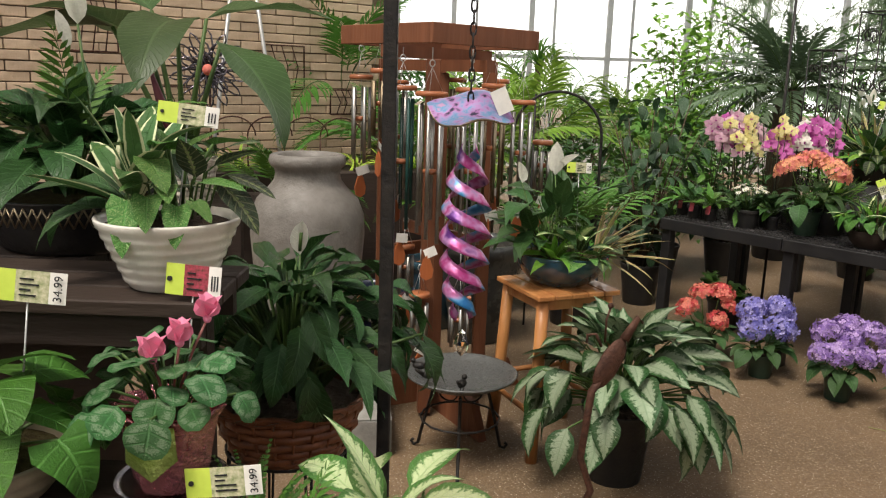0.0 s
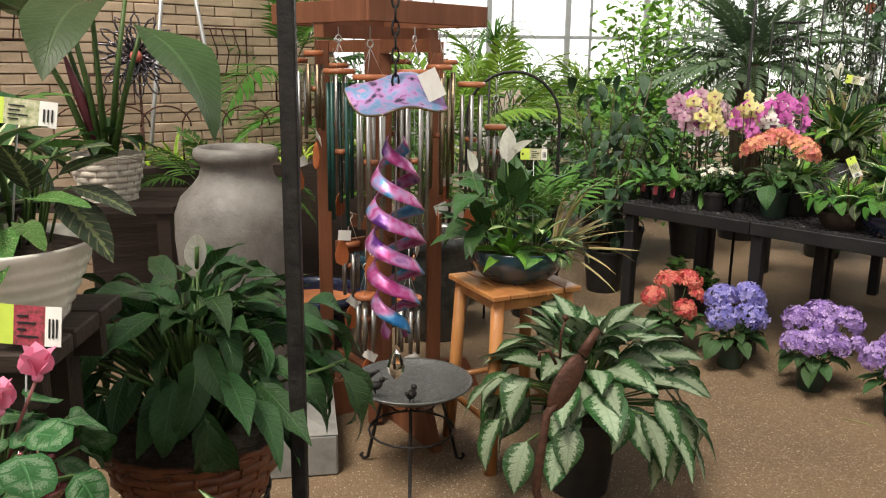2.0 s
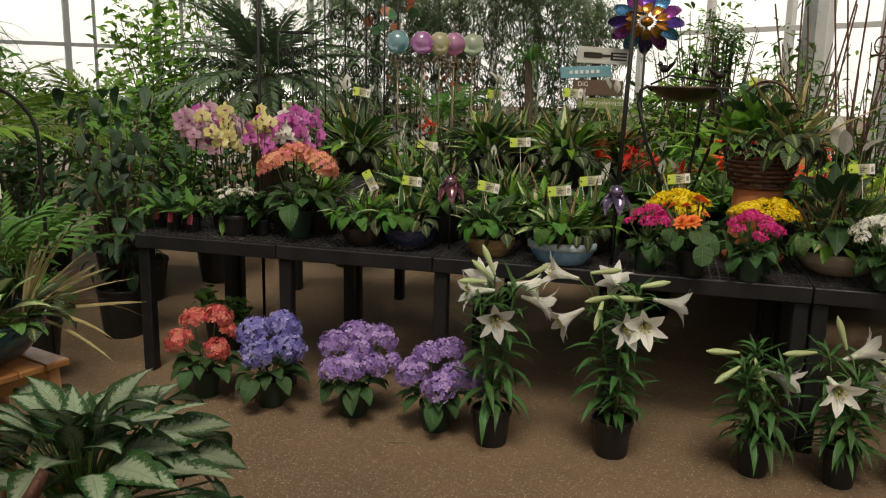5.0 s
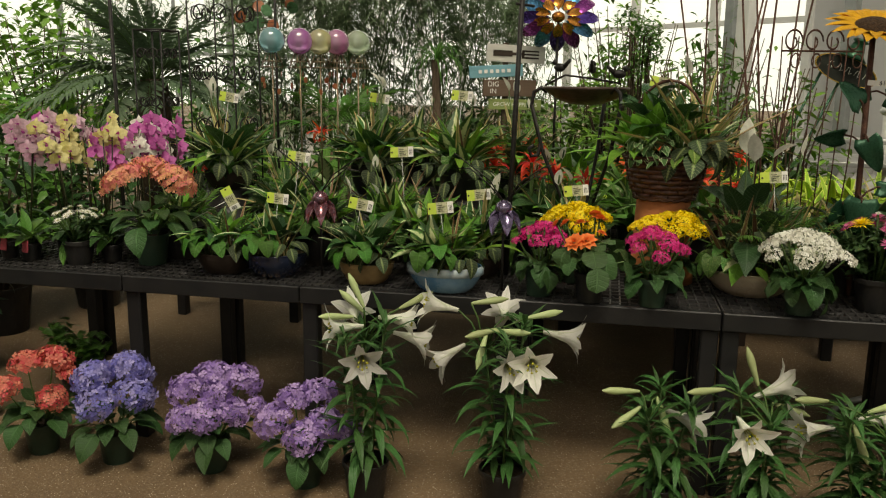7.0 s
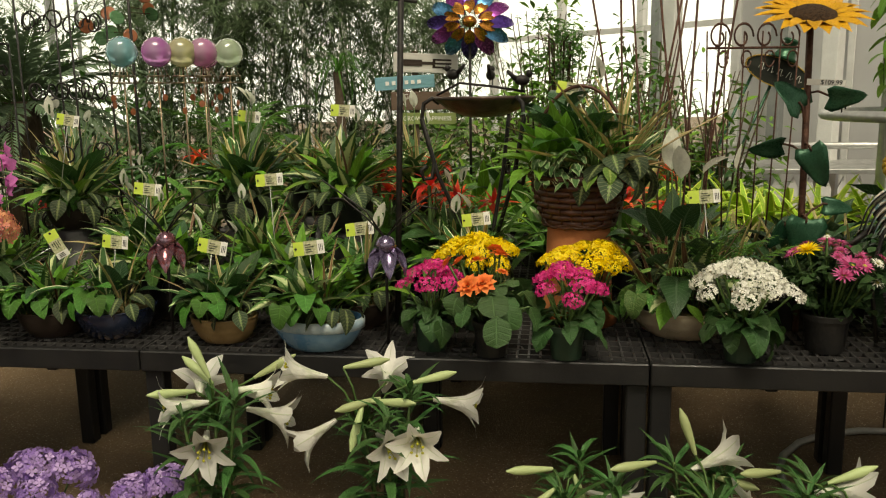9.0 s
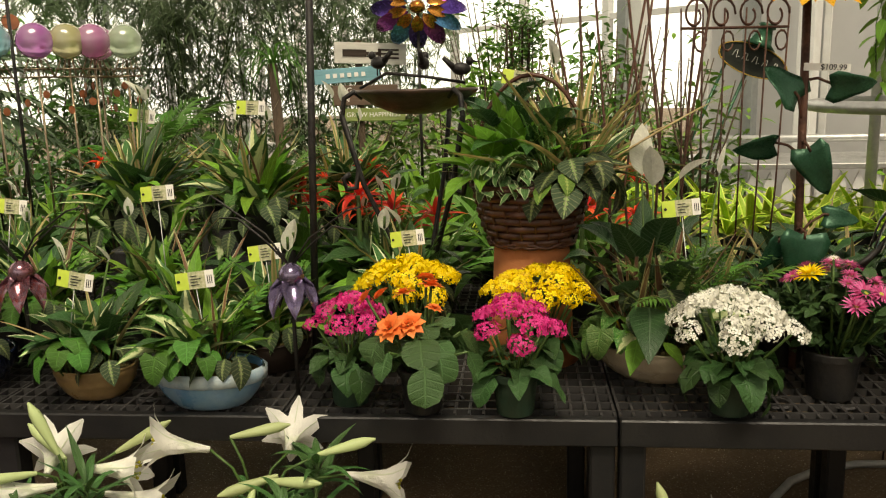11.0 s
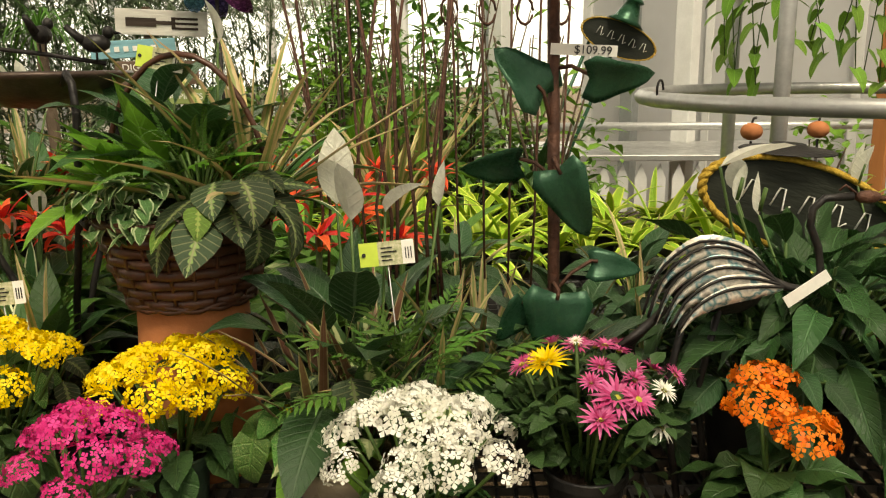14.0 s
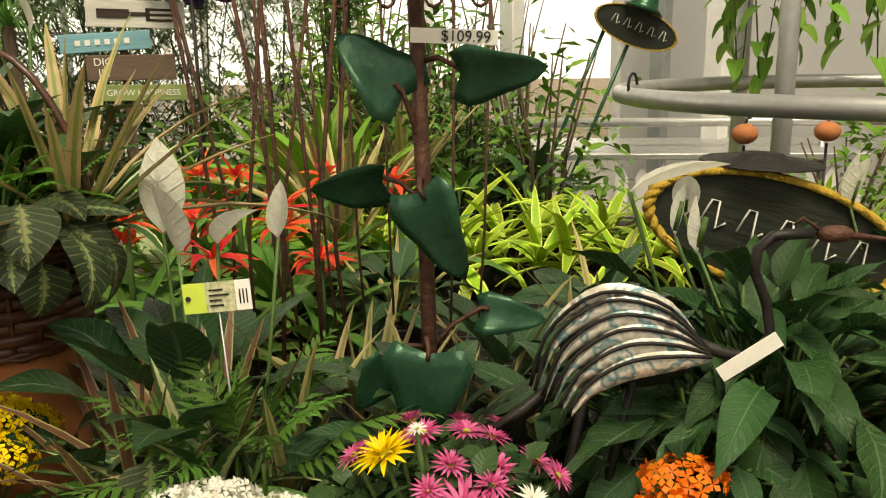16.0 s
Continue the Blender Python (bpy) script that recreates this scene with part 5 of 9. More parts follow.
kalanchoe(pose(3.765, 2.575, TOP, 0, 0, 40), "kal_white", "white", dome(19, 0.155, 0.215, 0.075, 1.0, 5) + [(0.13, -0.09, 0.17, 0.8), (0.15, -0.03, 0.18, 0.8)], 15, leafn=20, leaf=0.13)
kalanchoe(pose(4.20, 2.17, TOP, 0, 0, 0), "kal_orange", "bright orange", [(-0.03, 0.02, 0.265, 1.15), (0.04, 0.04, 0.285, 1.15), (-0.02, -0.05, 0.23, 1.1), (0.07, -0.04, 0.22, 0.8)], 16, "pot_black", 16, 0.15)
kalanchoe(pose(4.47, 1.84, TOP, 0, 0, 30), "kal_orange", "bright orange", [(-0.03, 0.02, 0.24, 1.1), (0.05, 0.0, 0.27, 1.1), (0.0, -0.06, 0.22, 1.0)], 17, "pot_black", 14, 0.13)


def begonia():
    t = thing("begonia", "potted begonia with double orange flowers on the bench", "potted plant", pose(3.25, 3.15, TOP), "flowering pots on the bench")
    pot(t, 0.062, 0.115, "pot_black")
    rosette(t, "begonia", 26, 0.11, 0.095, (-70, 15), 0.03, 0.13, (20, 85), seed=3, stem=M["stem"])
    heads(t, "begonia", [(-0.115, -0.02, 0.245, 1.35), (-0.075, -0.04, 0.25, 1.25), (0.04, 0.0, 0.32, 1.1), (0.06, 0.04, 0.33, 0.9), (-0.06, 0.08, 0.30, 1.0), (-0.10, 0.09, 0.30, 1.0), (-0.01, 0.05, 0.30, 1.0), (0.02, -0.03, 0.27, 0.7)], "flower", 1.0, 5, tiltk=420)


begonia()


def garden_mum(x, y, seed, rz=0):
    t = thing("chrysanthemum", "potted chrysanthemum with rose, yellow and white blooms", "potted plant", pose(x, y, TOP, 0, 0, rz), "flowering pots on the bench")
    pot(t, 0.075, 0.125, "pot_black")
    foliage(t, L["hyd"], 900, (0, 0, 0.225, 0.15, 0.15, 0.10), 0.042, 0.7, seed=seed)
    rnd = random.Random(seed)
    heads(t, "mum_rose", [(0.13 * math.cos(a) * k, 0.13 * math.sin(a) * k, 0.30 + 0.07 * (1 - k) + rnd.uniform(-0.015, 0.015), rnd.uniform(0.85, 1.15)) for a, k in [(0.2, 0.9), (0.9, 0.8), (1.5, 1.0), (2.2, 0.7), (2.9, 0.5), (4.0, 0.3), (4.6, 0.8), (5.2, 1.0), (5.7, 0.6), (6.1, 1.1), (1.2, 0.4), (3.3, 0.9), (0.5, 0.5), (2.5, 1.0), (5.4, 0.75), (0.0, 0.2), (4.9, 0.45)]], "flower", 1.0, seed, tiltk=300)
    heads(t, "mum_rose", [(0.03, -0.10, 0.295, 1.7), (0.0, -0.13, 0.27, 1.4)], "flower", 1.0, seed + 5)
    heads(t, "mum_yellow", [(-0.075, -0.025, 0.325, 1.3)], "flower", 1.0, seed)
    heads(t, "mum_white", [(0.10, -0.11, 0.25, 1.3), (0.11, -0.08, 0.30, 1.1), (-0.03, -0.05, 0.375, 0.6)], "flower", 1.0, seed)


garden_mum(4.045, 2.44, 1, -50)
garden_mum(4.58, 1.98, 2, -40)

# ---- dish gardens and foliage along the bench ----
def on_bench(x, y, rz=0):
    return pose(x, y, TOP, 0, 0, BYAW + rz)


dish_garden(on_bench(2.30, 4.42), "brown", 4, (2.331, 4.42, 1.074, 10, 62))
dish_garden(on_bench(2.46, 4.25), "navy", 7, (2.484, 4.274, 1.081, -4, 3))
dish_garden(on_bench(2.705, 3.905), "tan", 9, (2.669, 3.889, 1.088, 0, 9))
dish_garden(on_bench(2.895, 3.61), "blue", 12, (2.889, 3.639, 1.087, 6, -7), 1.05)
for s, d, style, seed, tag, tall in (
        (1.36, 0.60, "black", 13, (2.687, 4.454, 1.238, 0, 6), 1.3), (1.90, 0.60, "black", 16, (3.005, 4.082, 1.274, 8, -4), 1.3), (2.36, 0.42, "brown", 21, (3.142, 3.704, 1.114, 5, -8), 1.2),
        (2.76, 0.60, "black", 17, (3.478, 3.457, 1.136, -6, -8), 1.1), (1.22, 0.88, "black", 5, None, 1.3), (0.95, 0.33, "black", 8, None, 1.0), (1.62, 0.42, "black", 10, None, 1.2),
        (2.14, 0.36, "black", 14, None, 1.15), (2.6, 0.9, "black", 29, None, 1.2)):
    dish_garden(bench_at(s, d, TOP, seed * 3 % 20 - 10), style, seed, tag, tall)


def raised(s, d, h, seed, tag, kind):
    """A dish garden of the back row, on an upturned pot."""
    st = thing("upturned_pot", "black nursery pot turned over as a plant riser", "plant stand", bench_at(s, d), "risers on the bench")
    q = Build().lathe([(0.001, h), (0.11, h), (0.115, h - 0.004), (0.15, 0.02), (0.156, 0.018), (0.156, 0.0), (0.14, 0.0)], 24)
    part("shell", q.mesh("shell", M["pot_black"]), st)
    t = dish_garden(bench_at(s, d, TOP + h, seed * 5 % 30 - 15), kind, seed, tag, 1.45)
    rosette(t, "straw", 14, 0.10, 0.38, (35, 86), 0.03, 0, None, seed + 21, (-0.03, 0.03))
    rosette(t, "maranta", 9, 0.10, 0.10, (-70, -5), 0.04, 0.12, (-10, 60), seed + 22, (0.03, -0.06), (110, 270))
    rosette(t, "dracw", 12, 0.10, 0.24, (20, 75), 0.03, 0.05, (50, 85), seed + 23, (0.03, -0.02), ws=1.1)


raised(1.70, 0.88, 0.27, 25, (3.162, 4.504, 1.501, 4, 6), "black")
raised(2.17, 0.86, 0.27, 20, (3.365, 4.106, 1.522, 0, 3), "black")
raised(0.93, 0.80, 0.27, 33, (2.58, 4.982, 1.498, 0, 8), "brown")
raised(1.78, 1.45, 0.25, 28, None, "black")
raised(0.62, 1.25, 0.22, 37, None, "black")
raised(2.35, 1.30, 0.22, 45, None, "black")


def bromeliad(m, seed, big=1.0):
    t = thing("bromeliad", "potted bromeliad with a red-orange flower rosette", "potted plant", m, "bromeliads on the bench")
    pot(t, 0.07, 0.12, "pot_black")
    rosette(t, "bromleaf", 12, 0.11, 0.36 * big, (25, 74), 0.02, 0, None, seed)
    b = Build().tube([(0, 0, 0.1), (0.006, 0, 0.34 * big)], 0.009, 6)
    part("flower_stem", b.mesh("flower_stem", M["stem"]), t)
    rosette(t, "brom", 13, 0.34 * big, 0.105, (0, 75), 0.012, 0, None, seed + 1, name="bract")
    rosette(t, "brom", 6, 0.30 * big, 0.085, (25, 65), 0.012, 0, None, seed + 2, name="bract")


for i, (s, d, big) in enumerate([(2.30, 1.02, 1.1), (2.47, 1.12, 1.05), (3.30, 1.50, 1.1), (2.2, 1.75, 1.3), (1.05, 1.7, 1.35), (0.75, 0.9, 1.0)]):
    bromeliad(bench_at(s, d), i + 2, big * 1.12)



for i, (x, y, z) in enumerate([(4.62, 3.91, 1.35), (4.62, 4.13, 1.33), (4.90, 3.84, 1.32), (4.32, 3.60, 1.30), (4.55, 3.58, 1.24), (4.25, 3.40, 1.24), (4.51, 3.35, 1.19), (4.21, 3.76, 1.28), (5.08, 3.72, 1.29), (3.54, 4.11, 1.33), (3.67, 3.93, 1.32), (3.81, 4.32, 1.34), (3.96, 4.23, 1.38), (3.83, 3.94, 1.24), (3.92, 3.81, 1.22)]):
    bromeliad(pose(x, y, TOP, 0, 0, i * 47), i + 40, (z - TOP - 0.06) / 0.38)


def orchids():
    cols = ["orchid_pink", "orchid_pink", "orchid_yel", "orchid_mag", "orchid_white"]
    k = 0
    for s, d, c in ((0.10, 0.30, 0), (0.22, 0.16, 1), (0.24, 0.42, 3), (0.36, 0.26, 0), (0.42, 0.46, 2), (0.48, 0.18, 2), (0.56, 0.34, 2), (0.62, 0.52, 3), (0.68, 0.22, 3), (0.76, 0.40, 4), (0.80, 0.58, 4), (0.36, 0.60, 0), (0.92, 0.52, 3)):
        k += 1
        t = thing("orchid", "moth orchid with arching sprays of " + ("pale pink", "pink", "yellow", "magenta", "white")[c] + " flowers", "potted plant", frame_at(0.02 + s * 0.84, 0.06 + d, TOP, k * 31), "moth orchids on the bench")
        pot(t, 0.05, 0.10, "pot_black")
        rosette(t, "orchid", 6, 0.10, 0.17, (-5, 35), 0.015, 0, None, k)
        rnd = random.Random(k)
        b = Build()
        for q in range(2):
            a = rnd.uniform(0, 6.28)
            top = Vector((0.05 * math.cos(a), 0.05 * math.sin(a), 0.54 + rnd.uniform(0, 0.07)))
            tip = top + Vector((0.07 * math.cos(a), 0.07 * math.sin(a), 0.02))
            b.tube([(0, 0, 0.1), top * 0.6, top, tip], 0.003, 4)
            for i in range(7):
                p = (top * 0.80).lerp(tip, i / 6) + Vector((rnd.uniform(-0.035, 0.035), rnd.uniform(-0.035, 0.035), rnd.uniform(-0.02, 0.03)))
                part("flower", FL[cols[c]][0], t, Matrix.Translation(p) @ pose(0, 0, 0, rnd.uniform(-20, 15), 0, rnd.uniform(-55, 55) - k * 31) @ Matrix.Scale(rnd.uniform(0.9, 1.15), 4))
        part("flower_stalk", b.mesh("flower_stalk", M["dark_stem"]), t)


orchids()
t = thing("chrysanthemum", "potted white chrysanthemum on the bench", "potted plant", pose(1.82, 4.94, TOP), "flowering pots on the bench")
pot(t, 0.07, 0.11, "pot_black")
foliage(t, L["kal"], 240, (0, 0, 0.17, 0.11, 0.11, 0.06), 0.045, 0.7, seed=9)
heads(t, "mum_white", dome(26, 0.115, 0.22, 0.03, 0.85, 8), "flower", 1.0, 8)
t = thing("hydrangea", "potted hydrangea with two large salmon-orange heads on the bench", "potted plant", pose(2.09, 4.76, TOP), "flowering pots on the bench")
pot(t, 0.082, 0.14, "pot_green")
rosette(t, "hyd", 26, 0.16, 0.14, (-25, 40), 0.05, 0.10, (15, 80), seed=8)
heads(t, "hyd_coral", [(-0.10, 0.04, 0.38, 1.0), (0.085, -0.09, 0.38, 1.0), (0.03, 0.08, 0.42, 0.9)], seed=4, z0=0.13)
# small pots and ladybird-shaped care cards at the bench's left end
for k, (s, d) in enumerate([(0.08, 0.10), (0.20, 0.06), (0.33, 0.05), (0.70, 0.14)]):
    t = thing("small_foliage_pot", "small foliage plant in a black nursery pot", "potted plant", bench_at(s, d), "small pots on the bench")
    pot(t, 0.045, 0.08, "pot_black")
    rosette(t, "dark" if k % 2 else "mid", 12, 0.08, 0.16, (5, 75), 0.015, 0.04, (40, 85), k + 60)
    if k < 3:
        q = Build().box(-0.016, 0.016, -0.001, 0.001, -0.055, 0.0).mesh("care_label", M["photo_red"], False)
        part("care_label", q, t, pose(0.02, -0.05, 0.10, -8, 0, 0), "dark red picture care label")

# the wide cream bowl and its tall planting
t = thing("dish_garden", "tall mixed foliage in a wide cream bowl on the bench", "planter", on_bench(3.90, 2.87), "dish gardens on the bench")
bowl(t, bowl_profile(0.185, 0.10, 0.62, 0.01, 3), "cream_glaze", 0.086, 0.17)
rosette(t, "pothos", 12, 0.09, 0.095, (-70, 20), 0.03, 0.11, (40, 85), 41, (-0.11, -0.07), (90, 270))
rosette(t, "broad", 10, 0.09, 0.11, (-50, 50), 0.03, 0.08, (40, 85), 42, (-0.04, -0.11), (90, 270), ws=1.9)
rosette(t, "maranta", 9, 0.09, 0.115, (-50, 20), 0.02, 0.19, (45, 85), 43, (-0.02, -0.03), (60, 300))
rosette(t, "marlite", 3, 0.09, 0.11, (-5, 20), 0.02, 0.16, (60, 80), 50, (0.0, -0.05), (100, 260))
rosette(t, "dief", 10, 0.09, 0.15, (5, 80), 0.02, 0.09, (55, 85), 44, (0.03, -0.09))
rosette(t, "calathea", 26, 0.09, 0.21, (5, 75), 0.03, 0.22, (30, 86), 45, (-0.02, 0.05), ws=1.05, mess=16)
rosette(t, "red_blade", 12, 0.09, 0.40, (60, 88), 0.03, 0, None, 52, (0.02, 0.0), ws=1.7)
rosette(t, "parlor", 8, 0.09, 0.20, (20, 80), 0.02, 0.18, (60, 88), 53, (0.14, -0.04))
rosette(t, "red_blade", 16, 0.09, 0.36, (55, 88), 0.04, 0, None, 46, (-0.07, -0.03), ws=1.5)
rosette(t, "straw", 8, 0.09, 0.42, (45, 85), 0.03, 0, None, 47, (0.15, 0.05))
rosette(t, "parlor", 14, 0.09, 0.20, (5, 78), 0.02, 0.16, (60, 88), 48, (0.09, -0.03))
rosette(t, "dracw", 9, 0.09, 0.26, (45, 85), 0.02, 0.06, (70, 85), 49, (0.04, -0.02))
for k, (sx, sy, sz, ln, az, el) in enumerate([(-0.045, 0.075, 0.555, 0.150, 190, 84), (-0.015, 0.06, 0.525, 0.125, 160, 76), (0.055, 0.05, 0.545, 0.105, 250, 48), (0.16, 0.03, 0.56, 0.09, 235, 70)]):
    part("spathe", KIND["spathe"][k % 3], t, aim((sx, sy, sz), az, el, ln))
    part("flower_stalk", Build().tube([(sx * 0.5, sy * 0.5, 0.08), (sx * 0.8, sy, sz * 0.6), (sx, sy, sz)], 0.003, 5).mesh("flower_stalk", M["stem"]), t)
card(t, 0.06, 0.02, 0.47, 6, tilt=-5, stake=0.36)
t = thing("straw_grass", "dry straw-coloured striped grass in a black pot", "potted plant", bench_at(3.72, 0.72), "")
pot(t, 0.08, 0.13, "pot_black")
rosette(t, "straw", 10, 0.12, 0.36, (45, 86), 0.03, 0, None, 71)
rosette(t, "calathea", 10, 0.12, 0.17, (5, 60), 0.03, 0.08, (30, 85), 72)


for s, d, sd_ in ((3.95, 0.95, 3), (4.15, 1.35, 4), (3.62, 1.45, 5), (3.86, 0.62, 6), (4.08, 0.72, 8)):
    t = thing("calathea", "dark ribbed calathea with dry straw blades in a black pot", "potted plant", bench_at(s, d, TOP, sd_ * 50), "calatheas on the bench")
    pot(t, 0.075, 0.12, "pot_black")
    rosette(t, "calathea", 22, 0.12, 0.18, (-25, 65), 0.03, 0.12, (20, 88), sd_ + 75, mess=16)
    rosette(t, "straw", 7, 0.12, 0.34, (30, 80), 0.03, 0, None, sd_ + 76)


def woven(root, prof, mat, rows, seg, name="basket", strand=0.008):
    """A basket of woven strands: upright stakes with bands that pass in front and behind."""
    b = Build()
    z0, z1 = prof[0][1], prof[-1][1]

    def rad(z):
        for (ra, za), (rb, zb) in zip(prof, prof[1:]):
            if za <= z <= zb:
                return ra + (rb - ra) * (z - za) / max(1e-6, zb - za)
        return prof[-1][0]
    for i in range(seg):
        a = 2 * math.pi * i / seg
        b.tube([(rad(z) * math.cos(a), rad(z) * math.sin(a), z) for z in [z0 + (z1 - z0) * k / 6 for k in range(7)]], strand * 0.55, 4)
    for r in range(rows):
        z = z0 + (z1 - z0) * (r + 0.5) / rows
        pts = []
        for i in range(seg * 2 + 1):
            a = math.pi * i / seg
            k = math.cos(math.pi * i * 0.5 * 2 / 2 + math.pi * (r % 2)) if i % 2 == 0 else 0
            rr = rad(z) + strand * 0.6 * k
            pts.append((rr * math.cos(a), rr * math.sin(a), z))
        h = (z1 - z0) / rows * 0.46
        v, f = [], []
        for (x, y, zz) in pts:
            q = math.hypot(x, y)
            ux, uy = x / q, y / q
            for dr, dz in ((-0.002, -h), (0.004, -h * 0.6), (0.004, h * 0.6), (-0.002, h)):
                v.append((x + ux * dr, y + uy * dr, zz + dz))
        for i in range(len(pts) - 1):
            for j in range(3):
                f.append((i * 4 + j, i * 4 + 4 + j, i * 4 + 5 + j, i * 4 + 1 + j))
        b.add(v, f)
    for zz in (z0, z1):
        for k in range(2):
            ring = [((rad(zz) + 0.004) * math.cos(a * math.pi / 20), (rad(zz) + 0.004) * math.sin(a * math.pi / 20), zz + 0.006 * math.sin(a * 1.3 + k * 3)) for a in range(41)]
            b.tube(ring, strand * 0.8, 5)
    b.lathe([(r - 0.008, z) for r, z in prof] , 24)
    part(name, b.mesh(name, M[mat]), root)


def moss_hair(root, r, z, n, seed, mat="moss_hair"):
    """A mat of curled moss threads over a mound."""
    rnd = random.Random(seed)
    b = Build()
    b.lathe([(0.001, z + 0.012), (r * 0.5, z + 0.01), (r * 0.98, z - 0.01)], 20)
    for i in range(n):
        a, q = rnd.uniform(0, 6.28), r * math.sqrt(rnd.random())
        p = Vector((q * math.cos(a), q * math.sin(a), z + rnd.uniform(0.0, 0.014)))
        d = rnd.uniform(0, 6.28)
        pts = [p]
        for k in range(4):
            d += rnd.uniform(-0.9, 0.9)
            p = p + Vector((math.cos(d), math.sin(d), 0)) * r * 0.11 + Vector((0, 0, rnd.uniform(-0.006, 0.007)))
            pts.append(p)
        b.tube(pts, 0.0012, 3)
    part("moss", b.mesh("moss", M[mat]), root)


t = thing("clay_pot", "upturned terracotta pot under the basket planter", "pot", pose(3.765, 3.22, TOP, 0, 0, BYAW))
q = Build().lathe([(0.001, 0.357), (0.105, 0.357), (0.112, 0.351), (0.125, 0.05), (0.14, 0.048), (0.142, 0.0), (0.12, 0.0)], 32)
part("shell", q.mesh("shell", M["terracotta"]), t)
t = thing("basket_planter", "dark brown woven basket with a hoop handle, planted with mixed foliage", "planter", pose(3.765, 3.22, TOP + 0.359, 0, 0, BYAW) @ Matrix.Scale(0.92, 4))
woven(t, [(0.135, 0.005), (0.165, 0.08), (0.182, 0.16), (0.19, 0.19)], "brown_cane", 8, 22)
moss_hair(t, 0.178, 0.185, 130, 1)
hb = Build().tube([(0.19 * math.cos(a * math.pi / 16), 0.02, 0.19 + 0.34 * math.sin(a * math.pi / 16)) for a in range(17)], 0.007, 6)
part("handle", hb.mesh("handle", M["brown_cane"]), t)
rosette(t, "broad", 16, 0.19, 0.22, (5, 75), 0.02, 0.04, (40, 88), 80, (-0.14, -0.04), ws=1.3)
rosette(t, "broad", 24, 0.19, 0.26, (20, 82), 0.03, 0.06, (60, 88), 81, (-0.07, 0.02), ws=1.5)
rosette(t, "dark", 16, 0.19, 0.26, (30, 85), 0.02, 0.12, (60, 88), 82, (0.0, 0.04))
rosette(t, "calathea", 9, 0.19, 0.20, (35, 80), 0.02, 0.22, (70, 88), 83, (-0.08, 0.06))
rosette(t, "fern", 30, 0.19, 0.16, (15, 80), 0.03, 0.13, (45, 88), 84, (0.06, -0.06), mess=16)
rosette(t, "straw", 30, 0.19, 0.50, (12, 86), 0.02, 0, None, 85, (0.14, 0.03))
rosette(t, "drac", 7, 0.19, 0.30, (30, 65), 0.02, 0, None, 86, (0.15, 0.05), (240, 340))
rosette(t, "maranta", 14, 0.19, 0.125, (-60, 10), 0.03, 0.12, (-5, 70), 87, (0.12, -0.08), (150, 320), ws=1.2, mess=14)
rosette(t, "marlite", 2, 0.19, 0.10, (-40, -20), 0.03, 0.08, (15, 40), 88, (0.09, -0.12), (160, 220), ws=1.2)
rosette(t, "red_blade", 8, 0.19, 0.16, (25, 60), 0.02, 0, None, 89, (-0.15, -0.03), (60, 220))
spathes(t, 1, 0.56, 0.12, 8, (0.06, 0.04), 0.04, 0.2)
card(t, -0.04, 0.02, 0.52, 0, tilt=10, stake=0.3)
rnd = random.Random(5)
for i in range(80):
    p = Vector((-0.06 + rnd.uniform(-0.09, 0.07), -0.155 + rnd.uniform(-0.05, 0.05), 0.20 + rnd.uniform(-0.02, 0.09)))
    part("ivy_leaf", rnd.choice(KIND["ivy"]), t, aim(p, rnd.uniform(90, 270), rnd.uniform(-50, 30), rnd.uniform(0.034, 0.052)))


def peace_lily(m, seed, n=34, leaf=0.30, stalk=0.22, potm="pot_black", label="potted peace lily with dark glossy leaves", pr=0.10, ph=0.16, flowers=3, kind="peace", group="peace lilies"):
    t = thing("peace_lily", label, "potted plant", m, group)
    pot(t, pr, ph, potm)
    rosette(t, kind, n, ph, leaf, (-40, 65), 0.04, stalk, (25, 88), seed, mess=18)
    if flowers:
        spathes(t, flowers, ph + stalk + leaf * 0.55, 0.09, seed, (0, 0), 0.14)
    return t


peace_lily(bench_at(4.40, 0.62), 3, 64, 0.21, 0.24, flowers=1)
t = peace_lily(pose(4.44, 2.30, TOP), 12, 50, 0.125, 0.17, flowers=0, kind="calathea", label="dark ribbed peace lily with one large white bloom")
part("spathe", KIND["spathe"][1], t, aim((-0.16, 0.03, 0.64), 215, 22, 0.13))
part("flower_stalk", Build().tube([(0, 0, 0.15), (-0.07, 0.02, 0.45), (-0.16, 0.03, 0.64)], 0.003, 5).mesh("flower_stalk", M["stem"]), t)
peace_lily(pose(4.60, 2.30, TOP), 13, 46, 0.20, 0.26, flowers=2)
peace_lily(bench_at(4.70, 0.98), 4, 50, 0.19, 0.24, flowers=2)
peace_lily(bench_at(4.85, 0.55), 5, 56, 0.19, 0.26, flowers=1)
peace_lily(bench_at(5.1, 1.2), 7, 40, 0.20, 0.27, flowers=1)


